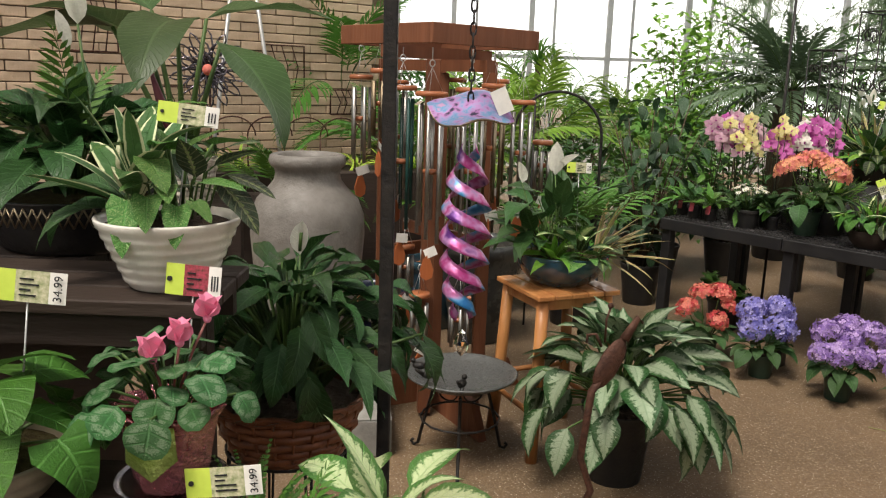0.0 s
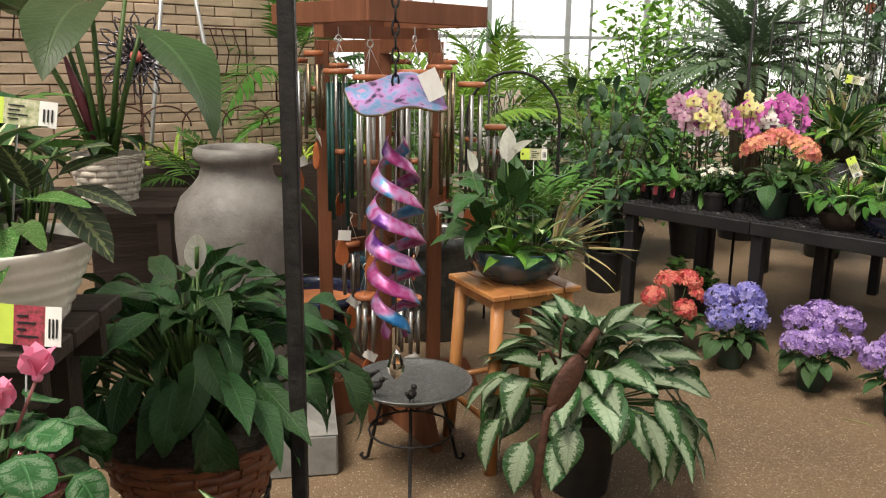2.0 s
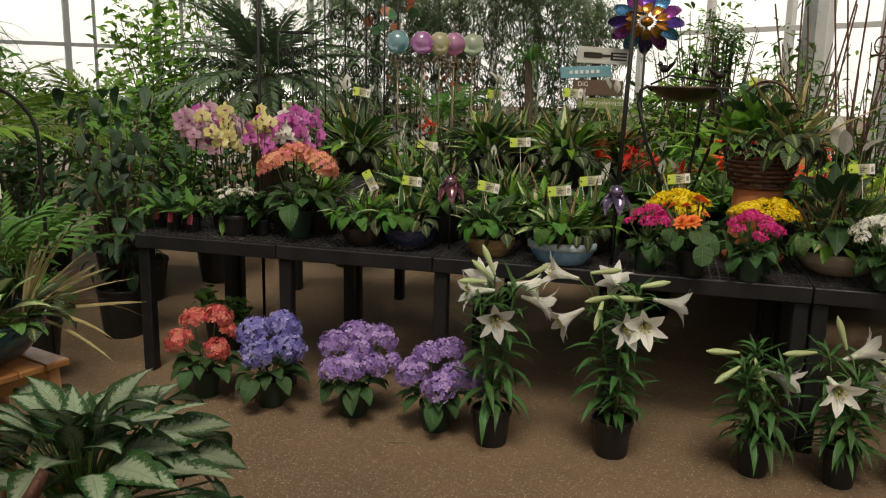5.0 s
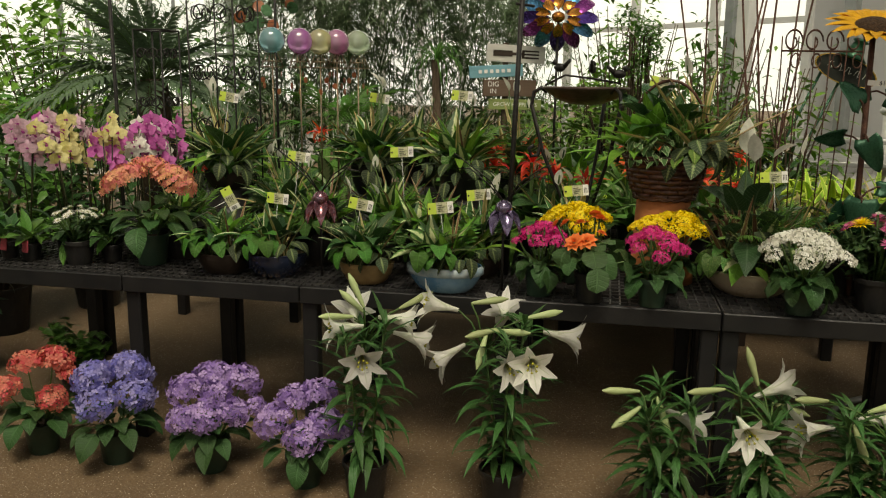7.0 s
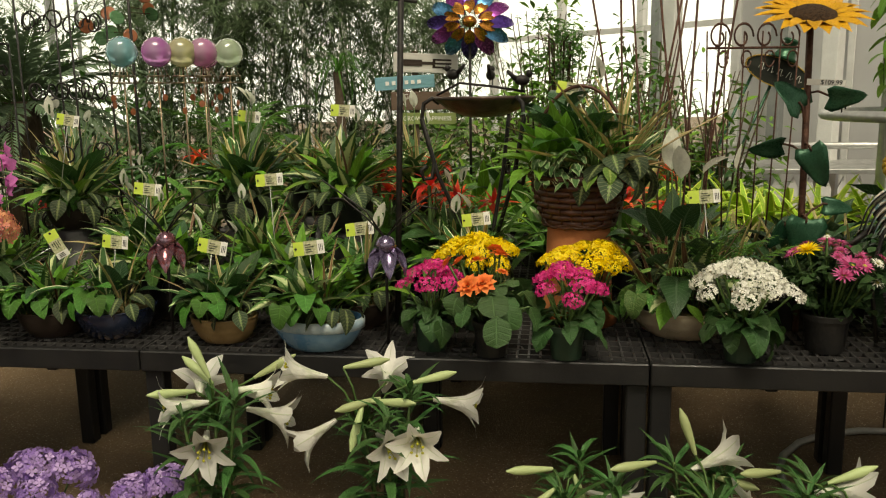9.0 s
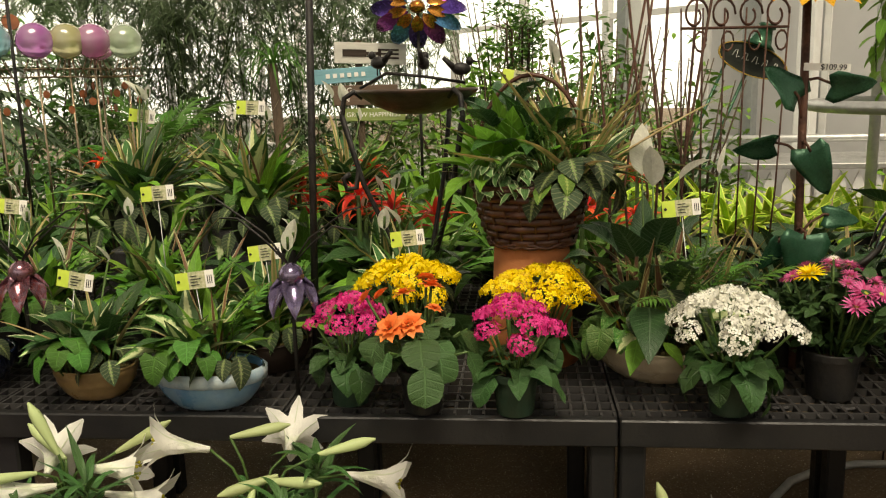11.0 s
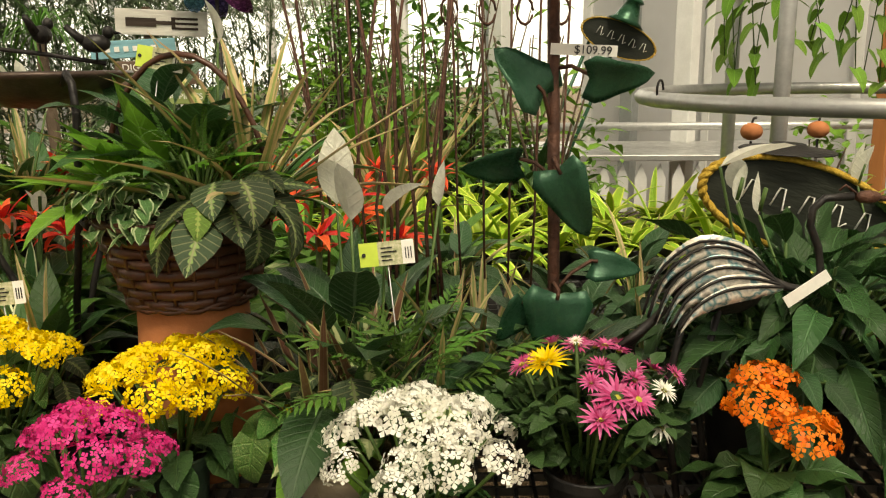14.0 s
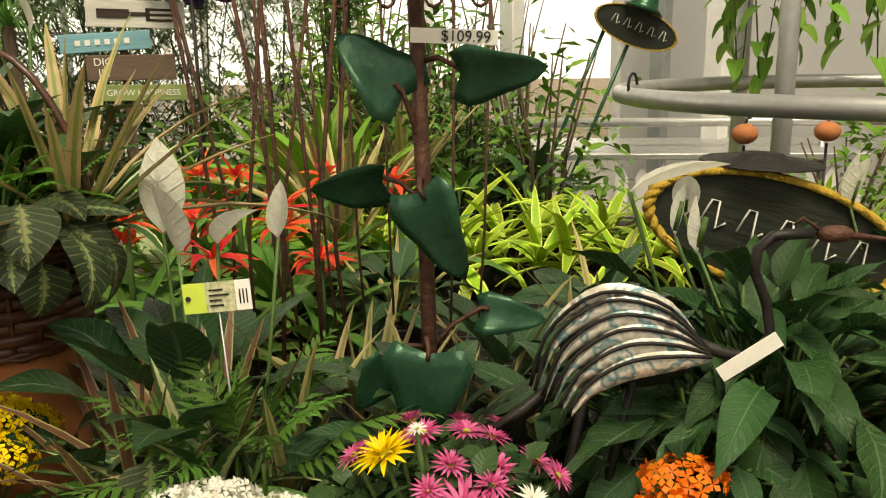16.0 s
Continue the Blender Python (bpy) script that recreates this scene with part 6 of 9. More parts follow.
# ---- the near corner: tiered stand, baskets, urn ----
def plank_stand():
    t = thing("tiered_plant_stand", "dark stained wooden plant stand with stepped shelves", "plant stand", pose(0, 0, 0))
    # dark board added behind the shelves to stand in for the shade under them
    part("back_board", Build().box(-1.6, -0.66, 1.692, 1.71, 0, 1.09).mesh("back_board", M["dark_wood"], False), t)
    for x0, x1, y0, y1, z, n in ((-1.6, -0.38, 1.385, 1.68, 1.189, 3), (-1.6, -0.72, 1.69, 2.03, 1.189, 3), (-1.6, -0.30, 0.98, 1.38, 0.906, 3), (-0.29, 0.20, 1.10, 1.50, 0.66, 3)):
        w = (y1 - y0) / n
        for i in range(n):
            q = Build().box(x0, x1, y0 + w * i + 0.003, y0 + w * (i + 1) - 0.003, z - 0.028, z, bevel=0.003)
            part("plank", q.mesh("plank", M["dark_wood"], False), t)
        q = Build().box(x0 + 0.02, x1 - 0.02, y0 + 0.03, y0 + 0.055, z - 0.09, z - 0.03).box(x0 + 0.02, x1 - 0.02, y1 - 0.055, y1 - 0.03, z - 0.09, z - 0.03)
        part("bearer", q.mesh("bearer", M["dark_wood"], False), t)
        for lx in (x0 + 0.05, x1 - 0.09):
            for ly in (y0 + 0.06, y1 - 0.06):
                part("leg", Build().box(lx - 0.025, lx + 0.025, ly - 0.025, ly + 0.025, 0, z - 0.03).mesh("leg", M["dark_wood"], False), t)


plank_stand()
t = thing("planter_bowl", "white ribbed ceramic bowl of mixed houseplants on the wooden stand", "planter", pose(-0.482, 1.51, 1.190))
white_side = [(0.001, 0.0), (0.068, 0.0), (0.073, 0.004)]
for i in range(6):
    zz = 0.006 + 0.0195 * i
    white_side += [(0.073 + 0.44 * zz, zz + 0.003), (0.0755 + 0.44 * (zz + 0.009), zz + 0.009), (0.074 + 0.44 * (zz + 0.016), zz + 0.016)]
white_side += [(0.128, 0.124), (0.127, 0.127), (0.122, 0.127), (0.118, 0.120), (0.104, 0.085)]
bowl(t, white_side, "white_glaze", 0.112, 0.112, "bowl", 1.0, "soil", 48)
rosette(t, "drac", 9, 0.13, 0.19, (18, 70), 0.02, 0.04, (60, 85), 3, (-0.062, 0.0), ws=1.9)
rosette(t, "drac", 6, 0.18, 0.16, (52, 86), 0.012, 0.03, (70, 88), 14, (-0.045, -0.02), ws=2.3)
rosette(t, "dark", 8, 0.11, 0.18, (0, 45), 0.02, 0.06, (20, 60), 7, (-0.06, 0.03), (30, 130))
rosette(t, "heart", 7, 0.12, 0.09, (5, 50), 0.02, 0.13, (60, 85), 8, (0.0, 0.05), (0, 360))
runners = Build()
for kind, x, y, z, az_, el_, ln_ in (
        ("pothos", -0.040, -0.085, 0.165, 178, -62, 0.100), ("pothos", -0.012, -0.055, 0.232, 222, -24, 0.088),
        ("pothos", -0.006, -0.085, 0.172, 196, -34, 0.076), ("pothos", 0.045, -0.085, 0.158, 188, -55, 0.076),
        ("pothos", 0.078, -0.050, 0.196, 262, 2, 0.080), ("pothos", -0.020, -0.060, 0.192, 165, 4, 0.066),
        ("pothos", 0.070, -0.075, 0.165, 235, -25, 0.055), ("pothos", 0.020, -0.070, 0.190, 205, -12, 0.060),
        ("maranta", 0.058, -0.020, 0.200, 168, 66, 0.088), ("maranta", 0.082, 0.000, 0.240, 256, 28, 0.100),
        ("maranta", 0.100, -0.030, 0.196, 254, -36, 0.120), ("maranta", 0.108, -0.005, 0.205, 268, -12, 0.098),
        ("maranta", 0.075, 0.030, 0.215, 300, 30, 0.090)):
    part("leaf", KIND[kind][0], t, aim((x, y, z), az_, el_, ln_))
    runners.tube([(x * 0.6, y * 0.5, 0.11), (x * 0.85, y * 0.8, 0.05 + z * 0.72), (x, y, z)], 0.0022, 4)
part("stem", runners.mesh("stem", M["stem"]), t)
card(t, 0.040, 0.0, 0.308, 0, 0.108, 0.036, tilt=6, stake=0.21)
t = thing("planter_bowl", "dark metal bowl with a pierced lattice band, full of dark foliage", "planter", pose(-0.80, 1.84, 1.190))
bowl(t, bowl_profile(0.19, 0.11, 0.8, 0.009), "pot_black", 0.095, 0.175)
lat = Build()
for i in range(64):
    a = 2 * math.pi * i / 64
    for sgn in (-1, 1):
        lat.tube([(0.193 * math.cos(a), 0.193 * math.sin(a), 0.065), (0.194 * math.cos(a + sgn * 0.1), 0.194 * math.sin(a + sgn * 0.1), 0.105)], 0.0022, 4)
part("lattice_band", lat.mesh("lattice_band", M["bronze_tube"]), t, None, "pierced brown lattice band")
rosette(t, "peace", 56, 0.10, 0.22, (-10, 70), 0.03, 0.15, (45, 88), 8, ws=1.15)
rosette(t, "parlor", 6, 0.10, 0.3, (30, 70), 0.02, 0.1, (70, 88), 9)
spathes(t, 2, 0.46, 0.10, 11, (0.05, 0), 0.05)

t = thing("cyclamen", "pink cyclamen wrapped in pink foil on a clear saucer", "potted plant", pose(-0.418, 1.30, 0.907) @ Matrix.Scale(1.06, 4))
q = Build().lathe([(0.001, 0.0), (0.075, 0.0), (0.086, 0.012), (0.084, 0.014), (0.074, 0.005), (0.001, 0.004)], 32)
part("saucer", q.mesh("saucer", glass_stuff("clear_plastic", (0.9, 0.85, 0.85), 0.15)), t, None, "clear plastic saucer")
foil = surface("pink_foil", (0.72, 0.30, 0.32), (0.55, 0.18, 0.22), 0.22, 0.75, scale=26, bump=0.5)
q = Build().lathe([(0.05, 0.005), (0.055, 0.02), (0.066, 0.09), (0.073, 0.115), (0.084, 0.132), (0.082, 0.134), (0.066, 0.113)], 44, 0, None, 1.0, lambda a, i: 1 + 0.035 * math.sin(11 * a + i * 0.4) * (0.4 + 0.2 * i) + 0.02 * math.sin(23 * a))
part("foil_wrap", flat_edges(q.mesh("foil_wrap", foil), 12), t, None, "crumpled metallic pink foil wrap")
gfoil = surface("green_foil", (0.30, 0.45, 0.08), (0.5, 0.6, 0.2), 0.22, 0.6, scale=26, bump=0.5)
q = Build().add([(-0.04, -0.077, 0.07), (0.0, -0.086, 0.045), (0.035, -0.075, 0.075), (0.035, -0.085, 0.13), (-0.035, -0.085, 0.13), (0.0, -0.095, 0.10)], [(0, 1, 5), (1, 2, 5), (2, 3, 5), (3, 4, 5), (4, 0, 5)])
part("foil_lining", q.mesh("foil_lining", gfoil), t, None, "shiny lime green foil flap")
rosette(t, "cyc", 40, 0.115, 0.058, (-45, 20), 0.03, 0.10, (18, 85), 12)
b = Build()
pl = leaf_grid(0.95, "ovate", 24, 0.3, 0.12, 6, 4)
pm = mesh_of("petal", pl[0], pl[1], P["cyc"], pl[2])
for x, y, z, tw in ((0.055, 0.02, 0.262, 0), (0.022, -0.01, 0.232, 60), (-0.012, -0.03, 0.212, 130)):
    b.tube([(0.0, 0, 0.11), (x * 0.6, y * 0.6, z * 0.8), (x, y, z)], 0.0022, 5)
    fl = part("flower", Build().ball((0, 0, 0), 0.007, 8).mesh("flower", P["cyc"]), t, pose(x, y, z, 0, 0, tw), "pink cyclamen bloom")
    for k in range(5):
        part("petal", pm, fl, aim((0, 0, 0), k * 72 + 20, (80, 84, 72, 78, 66)[k], 0.042))
part("flower_stalk", b.mesh("flower_stalk", surface("pink_stem", (0.28, 0.10, 0.09), None, 0.5)), t)
card(t, 0.012, 0.09, 0.302, -4, 0.09, 0.05, tilt=3, stake=0.22, photo="photo_red")

t = thing("planter_bowl", "cream bowl of heart-leaf philodendron and moss on the wooden stand", "planter", pose(-0.685, 1.22, 0.907) @ Matrix.Scale(1.12, 4))
bowl(t, bowl_profile(0.115, 0.075, 0.6, 0.008, 3, 0.003), "cream_glaze", 0.062, 0.105)
rosette(t, "heart", 26, 0.065, 0.11, (-60, 30), 0.03, 0.12, (0, 88), 14)
card(t, 0.045, 0.07, 0.292, 4, 0.105, 0.045, tilt=5, stake=0.22, price="34.99")

t = thing("fern_and_aglaonema", "pale aglaonema and ferns in a low planter", "planter", pose(-0.16, 1.28, 0.661))
bowl(t, bowl_profile(0.20, 0.10, 0.75, 0.009), "pot_black", 0.085, 0.185)
rosette(t, "agl2", 12, 0.09, 0.19, (0, 70), 0.02, 0.15, (55, 88), 16, (0.10, 0.0))
rosette(t, "fern", 26, 0.09, 0.24, (20, 80), 0.03, 0.0, None, 17, (-0.12, 0.0))
rosette(t, "fern", 16, 0.09, 0.25, (10, 70), 0.03, 0.0, None, 18, (0.14, -0.05))
rosette(t, "parlor", 8, 0.09, 0.2, (30, 80), 0.02, 0.06, (70, 88), 19, (-0.04, -0.08))
card(t, -0.14, -0.10, 0.315, 0, 0.115, 0.045, tilt=-6, stake=0.22, price="34.99")

t = thing("peace_lily", "large peace lily in a red-brown woven basket on a wire stand", "potted plant", pose(-0.365, 1.99, 0.0))
ws = Build()
for k in range(4):
    a = k * math.pi / 2 + 0.5
    for da in (-0.05, 0.05):
        ws.tube([(0.15 * math.cos(a + da), 0.15 * math.sin(a + da), 0.66), (0.20 * math.cos(a), 0.20 * math.sin(a), 0.01)], 0.004, 5)
for r, z in ((0.155, 0.655), (0.17, 0.40)):
    ws.tube([(r * math.cos(a * math.pi / 16), r * math.sin(a * math.pi / 16), z) for a in range(33)], 0.004, 5)
part("wire_stand", ws.mesh("wire_stand", M["iron"]), t, None, "thin black wire stand")
woven(t, [(0.14, 0.662), (0.165, 0.71), (0.182, 0.77), (0.186, 0.795)], "red_cane", 6, 24)
moss_hair(t, 0.176, 0.79, 170, 2)
rosette(t, "peace", 165, 0.79, 0.18, (-50, 60), 0.06, 0.30, (34, 89), 21, mess=22)
spathes(t, 1, 1.27, 0.09, 21, (0.02, -0.05), 0.02, 0.8)

# square steel post with an arm that carries the spinner
t = thing("steel_post", "tall black square steel display post", "post", pose(-0.108, 1.77, 0))
part("shaft", Build().box(-0.0145, 0.0145, -0.0145, 0.0145, 0.012, 2.30, bevel=0.003).mesh("shaft", M["iron"], False), t)
part("foot_plate", Build().box(-0.08, 0.08, -0.08, 0.08, 0, 0.012, bevel=0.003).mesh("foot_plate", M["iron"], False), t)
part("arm", Build().tube([(0, 0, 2.26), (0.1, 0.16, 2.27), (0.18, 0.30, 2.25)], 0.009, 8).mesh("arm", M["iron"]), t)


def ribbon_paint(name, cols, grain=9.0):
    m, n, l, b = nodes_of(name, 0.35, 0.3)
    f = ramp(n, l, noise_node(n, l, grain, 3.0, 0.5), 0.32, 0.68)
    r = n.new("ShaderNodeValToRGB")
    for i, c in enumerate(cols):
        e = r.color_ramp.elements[i] if i < 2 else r.color_ramp.elements.new(i / (len(cols) - 1))
        e.position, e.color = i / (len(cols) - 1), rgb(c)
    l.new(f, r.inputs[0])
    l.new(r.outputs[0], b.inputs["Base Color"])
    return m


SPIN = ribbon_paint("pink_blue_lacquer", [(0.015, 0.14, 0.36), (0.10, 0.32, 0.55), (0.50, 0.22, 0.42), (0.34, 0.03, 0.16), (0.42, 0.20, 0.40), (0.09, 0.02, 0.16)], 13.0)


def spinner():
    t = thing("wind_spinner", "pink and blue twisted metal wind spinner hung on a chain", "wind spinner", pose(0.065, 2.08, 0))
    ch = Build()
    for k in range(26):
        z = 1.53 + k * 0.027
        ring = [(0.007 * math.cos(a * 0.785), 0, z + 0.017 * math.sin(a * 0.785)) for a in range(9)]
        if k % 2:
            ring = [(0, x, zz) for x, _, zz in ring]
        ch.tube(ring, 0.0025, 4)
    part("chain", ch.mesh("chain", M["iron"]), t)
    v, f = [], []
    n = 12
    for i in range(n + 1):
        for j in range(n + 1):
            x, y = 2 * i / n - 1, 2 * j / n - 1
            cx, cy = x * (1 - 0.12 * y * y), y * (1 - 0.12 * x * x)
            rot = 0.6
            X, Y = cx * math.cos(rot) - cy * math.sin(rot), cx * math.sin(rot) + cy * math.cos(rot)
            z = 0.010 * math.sin(3.0 * X + 0.6) + 0.012 * math.sin(3.2 * Y) - 0.012 * (X * X + Y * Y)
            v.append((X * 0.088, Y * 0.088, 1.515 + z))
    for i in range(n):
        for j in range(n):
            a = i * (n + 1) + j
            f.append((a, a + n + 1, a + n + 2, a + 1))
    k = len(v)
    v += [(x, y, z + 0.0025) for x, y, z in v]
    f += [tuple(k + q for q in reversed(g)) for g in f[:]]
    part("top_plate", mesh_of("top_plate", v, f, ribbon_paint("butterfly_plate", [(0.03, 0.03, 0.06), (0.42, 0.20, 0.42), (0.30, 0.28, 0.48), (0.10, 0.28, 0.44), (0.46, 0.26, 0.42)], 34.0)), t, pose(0, 0, 1.515, 20, 0, 0) @ Matrix.Translation((0, 0, -1.515)), "wavy plate painted with pink and blue butterflies")
    edge = [v[i] for i in range(n + 1)] + [v[i * (n + 1) + n] for i in range(1, n + 1)] + [v[n * (n + 1) + n - i] for i in range(1, n + 1)] + [v[(n - i) * (n + 1)] for i in range(1, n + 1)]
    part("plate_rim", Build().tube(edge, 0.003, 4).mesh("plate_rim", M["bronze_tube"]), t, pose(0, 0, 1.515, 20, 0, 0) @ Matrix.Translation((0, 0, -1.515)))
    for s in range(2):
        v, f = [], []
        m = 90
        for i in range(m + 1):
            q = i / m
            a = q * 2 * math.pi * 3.1 + s * math.pi
            r = 0.066 * math.sin(math.pi * min(1, max(0.0, q * 0.98 + 0.01))) ** 0.35
            z = 1.41 - 0.43 * q
            for w in (-1.0, -0.33, 0.33, 1.0):
                rr = r * (1 - 0.16 * (1 + w))
                v.append((rr * math.cos(a + 0.12 * w), rr * math.sin(a + 0.12 * w), z + 0.0115 * w))
        for i in range(m):
            for j in range(3):
                f.append((i * 4 + j, i * 4 + 1 + j, i * 4 + 5 + j, i * 4 + 4 + j))
        me = mesh_of("ribbon", v, f, SPIN)
        o = part("ribbon", me, t)
        sol = o.modifiers.new("thickness", 'SOLIDIFY')
        sol.thickness = 0.0015
    part("rod", Build().tube([(0, 0, 1.50), (0, 0, 0.955)], 0.0022, 5).mesh("rod", M["silver"]), t)
    part("crystal", flat_edges(Build().lathe([(0.001, 0.945), (0.010, 0.935), (0.020, 0.905), (0.017, 0.89), (0.001, 0.872)], 8).mesh("crystal", M["crystal"]), 5), t, None, "clear cut-crystal drop")
    part("spinner_tag", Build().box(-0.02, 0.02, -0.001, 0.001, -0.03, 0.03).mesh("spinner_tag", M["tag_white"], False), t, pose(0.075, -0.02, 1.525, 0, -25, 10), "white paper tag")


spinner()

# grey urn on its plinth
t = thing("urn", "large weathered grey jar-shaped urn", "urn", pose(-0.585, 3.52, 0.20))
q = Build().lathe([(0.001, 0.0), (0.135, 0.0), (0.145, 0.01), (0.185, 0.2), (0.225, 0.48), (0.243, 0.70), (0.24, 0.79), (0.215, 0.855), (0.165, 0.905), (0.142, 0.935), (0.136, 0.965), (0.142, 0.985), (0.156, 0.995), (0.163, 1.015),
                   (0.158, 1.038), (0.145, 1.045), (0.125, 1.04), (0.118, 1.0), (0.12, 0.9)], 56)
part("body", q.mesh("body", M["urn"]), t)
t = thing("plinth", "square grey zinc plinth under the urn", "plinth", pose(-0.56, 3.54, 0, 0, 0, 8))
q = Build().box(-0.33, 0.33, -0.33, 0.33, 0, 0.17, bevel=0.008)
part("base", q.mesh("base", M["pedestal"], False), t)
v = [(-0.33, -0.33, 0.171), (0.33, -0.33, 0.171), (0.33, 0.33, 0.171), (-0.33, 0.33, 0.171), (-0.2, -0.2, 0.2), (0.2, -0.2, 0.2), (0.2, 0.2, 0.2), (-0.2, 0.2, 0.2)]
part("sloped_top", mesh_of("sloped_top", v, [(0, 1, 5, 4), (1, 2, 6, 5), (2, 3, 7, 6), (3, 0, 4, 7), (4, 5, 6, 7)], M["pedestal"], smooth=False), t)


# ---- wind chimes on their wooden display ----
def chime_display():
    cx, cy = -0.05, 3.97
    t = thing("chime_display", "stained cedar display frame hung with wind chimes", "display stand", pose(cx, cy, 0))
    cs = [(-0.02, -0.47), (0.46, -0.02), (0.0, 0.45), (-0.46, 0.0)]
    for i in range(4):
        (ax, ay), (bx, by) = cs[i], cs[(i + 1) % 4]
        ln, an = math.hypot(bx - ax, by - ay), math.degrees(math.atan2(by - ay, bx - ax))
        q = Build().box(0.0, ln - 0.02, 0.0, 0.02, 1.715, 1.80, bevel=0.003)
        part("rim_board", q.mesh("rim_board", M["redwood"], False), t, pose(ax, ay, 0, 0, 0, an))
    for an in (45, 135):
        q = Build().box(-0.33, 0.33, -0.03, 0.03, 1.66, 1.712)
        part("cross_beam", q.mesh("cross_beam", M["redwood"], False), t, pose(0, 0, 0 if an == 45 else -0.053, 0, 0, an))
    for x, y in ((-0.02, -0.25), (0.24, 0.0), (0.0, 0.24), (-0.25, 0.0), (0.0, 0.0)):
        w = 0.03 if (x, y) != (0.0, 0.0) else 0.045
        part("post", Build().box(-w, w, -w, w, 0.02, 1.655 if w < 0.04 else 1.6, bevel=0.003).mesh("post", M["redwood"], False), t, pose(x, y, 0, 0, 0, 8))
    for z in (0.75,):
        for an in (40, 130):
            part("brace", Build().box(-0.24, 0.24, -0.012, 0.012, z, z + 0.06).mesh("brace", M["redwood"], False), t, pose(0, 0, 0 if an == 40 else 0.062, 0, 0, an))
    for an in (-60, 28):
        v = [(-0.55, -0.02, 0), (0.55, -0.02, 0), (0.47, -0.02, 0.16), (-0.47, -0.02, 0.16), (-0.55, 0.02, 0), (0.55, 0.02, 0), (0.47, 0.02, 0.16), (-0.47, 0.02, 0.16)]
        part("foot_board", mesh_of("foot_board", v, [(0, 1, 2, 3), (7, 6, 5, 4), (0, 4, 5, 1), (3, 2, 6, 7), (1, 5, 6, 2), (0, 3, 7, 4)], M["redwood"], smooth=False), t, pose(-0.02, -0.05, 0 if an < 0 else 0.002, 0, 0, an))


chime_display()


def chime(x, y, ztop, disc_r, ln, tubes, mat, colour, seed, sail=True):
    rnd = random.Random(seed)
    t = thing("wind_chime", f"wind chime with {colour} tubes and a wooden top", "wind chime", pose(x, y, 0, 0, 0, rnd.uniform(0, 90)), "wind chimes on the display")
    zt = ztop
    part("top_disc", Build().lathe([(0.001, zt), (disc_r * 0.9, zt), (disc_r, zt - 0.006), (disc_r, zt - 0.016), (disc_r * 0.94, zt - 0.022), (0.001, zt - 0.022)], 24).mesh("top_disc", M["chime_wood"]), t)
    b = Build()
    for k in range(3):
        a = k * 2.094
        b.tube([(disc_r * 0.7 * math.cos(a), disc_r * 0.7 * math.sin(a), zt), (0, 0, zt + 0.10)], 0.0013, 3)
    ring = [(0.012 * math.cos(q * 0.628), 0, zt + 0.115 + 0.014 * math.sin(q * 0.628)) for q in range(11)]
    b.tube(ring, 0.003, 5)
    b.tube([(0, 0, zt + 0.127), (0, 0, min(1.70, zt + 0.2))], 0.0025, 4)
    b.tube([(0, 0, zt - 0.02), (0, 0, zt - ln - 0.09)], 0.001, 3)
    part("hanger", b.mesh("hanger", M["galv"]), t)
    for k in range(tubes):
        a = 2 * math.pi * k / tubes
        tl = ln * (0.78 + 0.22 * k / tubes)
        px, py = disc_r * 0.74 * math.cos(a), disc_r * 0.74 * math.sin(a)
        q = Build().lathe([(0.0068, -tl), (0.0085, -tl), (0.0085, 0.0), (0.0068, 0.0), (0.0068, -tl)], 10)
        part("tube", q.mesh("tube", M[mat]), t, pose(px, py, zt - 0.055))
    part("clapper", Build().lathe([(0.001, 0.01), (disc_r * 0.42, 0.01), (disc_r * 0.45, 0), (disc_r * 0.42, -0.01), (0.001, -0.01)], 16).mesh("clapper", M["chime_wood"]), t, pose(0, 0, zt - ln * 0.55))
    if sail:
        pr = [(0.0, 0.0), (0.016, -0.02), (0.030, -0.065), (0.026, -0.10), (0.0, -0.115)]
        v = [(px_, -0.003, z_) for px_, z_ in pr] + [(-px_, -0.003, z_) for px_, z_ in pr[1:-1]][::-1]
        nn = len(v)
        v += [(a, 0.003, c) for a, _, c in v]
        f = [tuple(range(nn))[::-1], tuple(range(nn, 2 * nn))] + [(i, (i + 1) % nn, nn + (i + 1) % nn, nn + i) for i in range(nn)]
        part("wind_sail", mesh_of("wind_sail", v, f, M["clapper"], smooth=False), t, pose(0, 0, zt - ln - 0.09, 0, 0, rnd.uniform(-40, 40)), "red-brown wooden sail")
        part("chime_tag", card_mesh(0.06, 0.042, "tag_photo", True), t, pose(0.01, -0.012, zt - ln - 0.075, rnd.uniform(-20, 20), rnd.uniform(-40, 40), rnd.uniform(-50, 50)), "white paper tag")


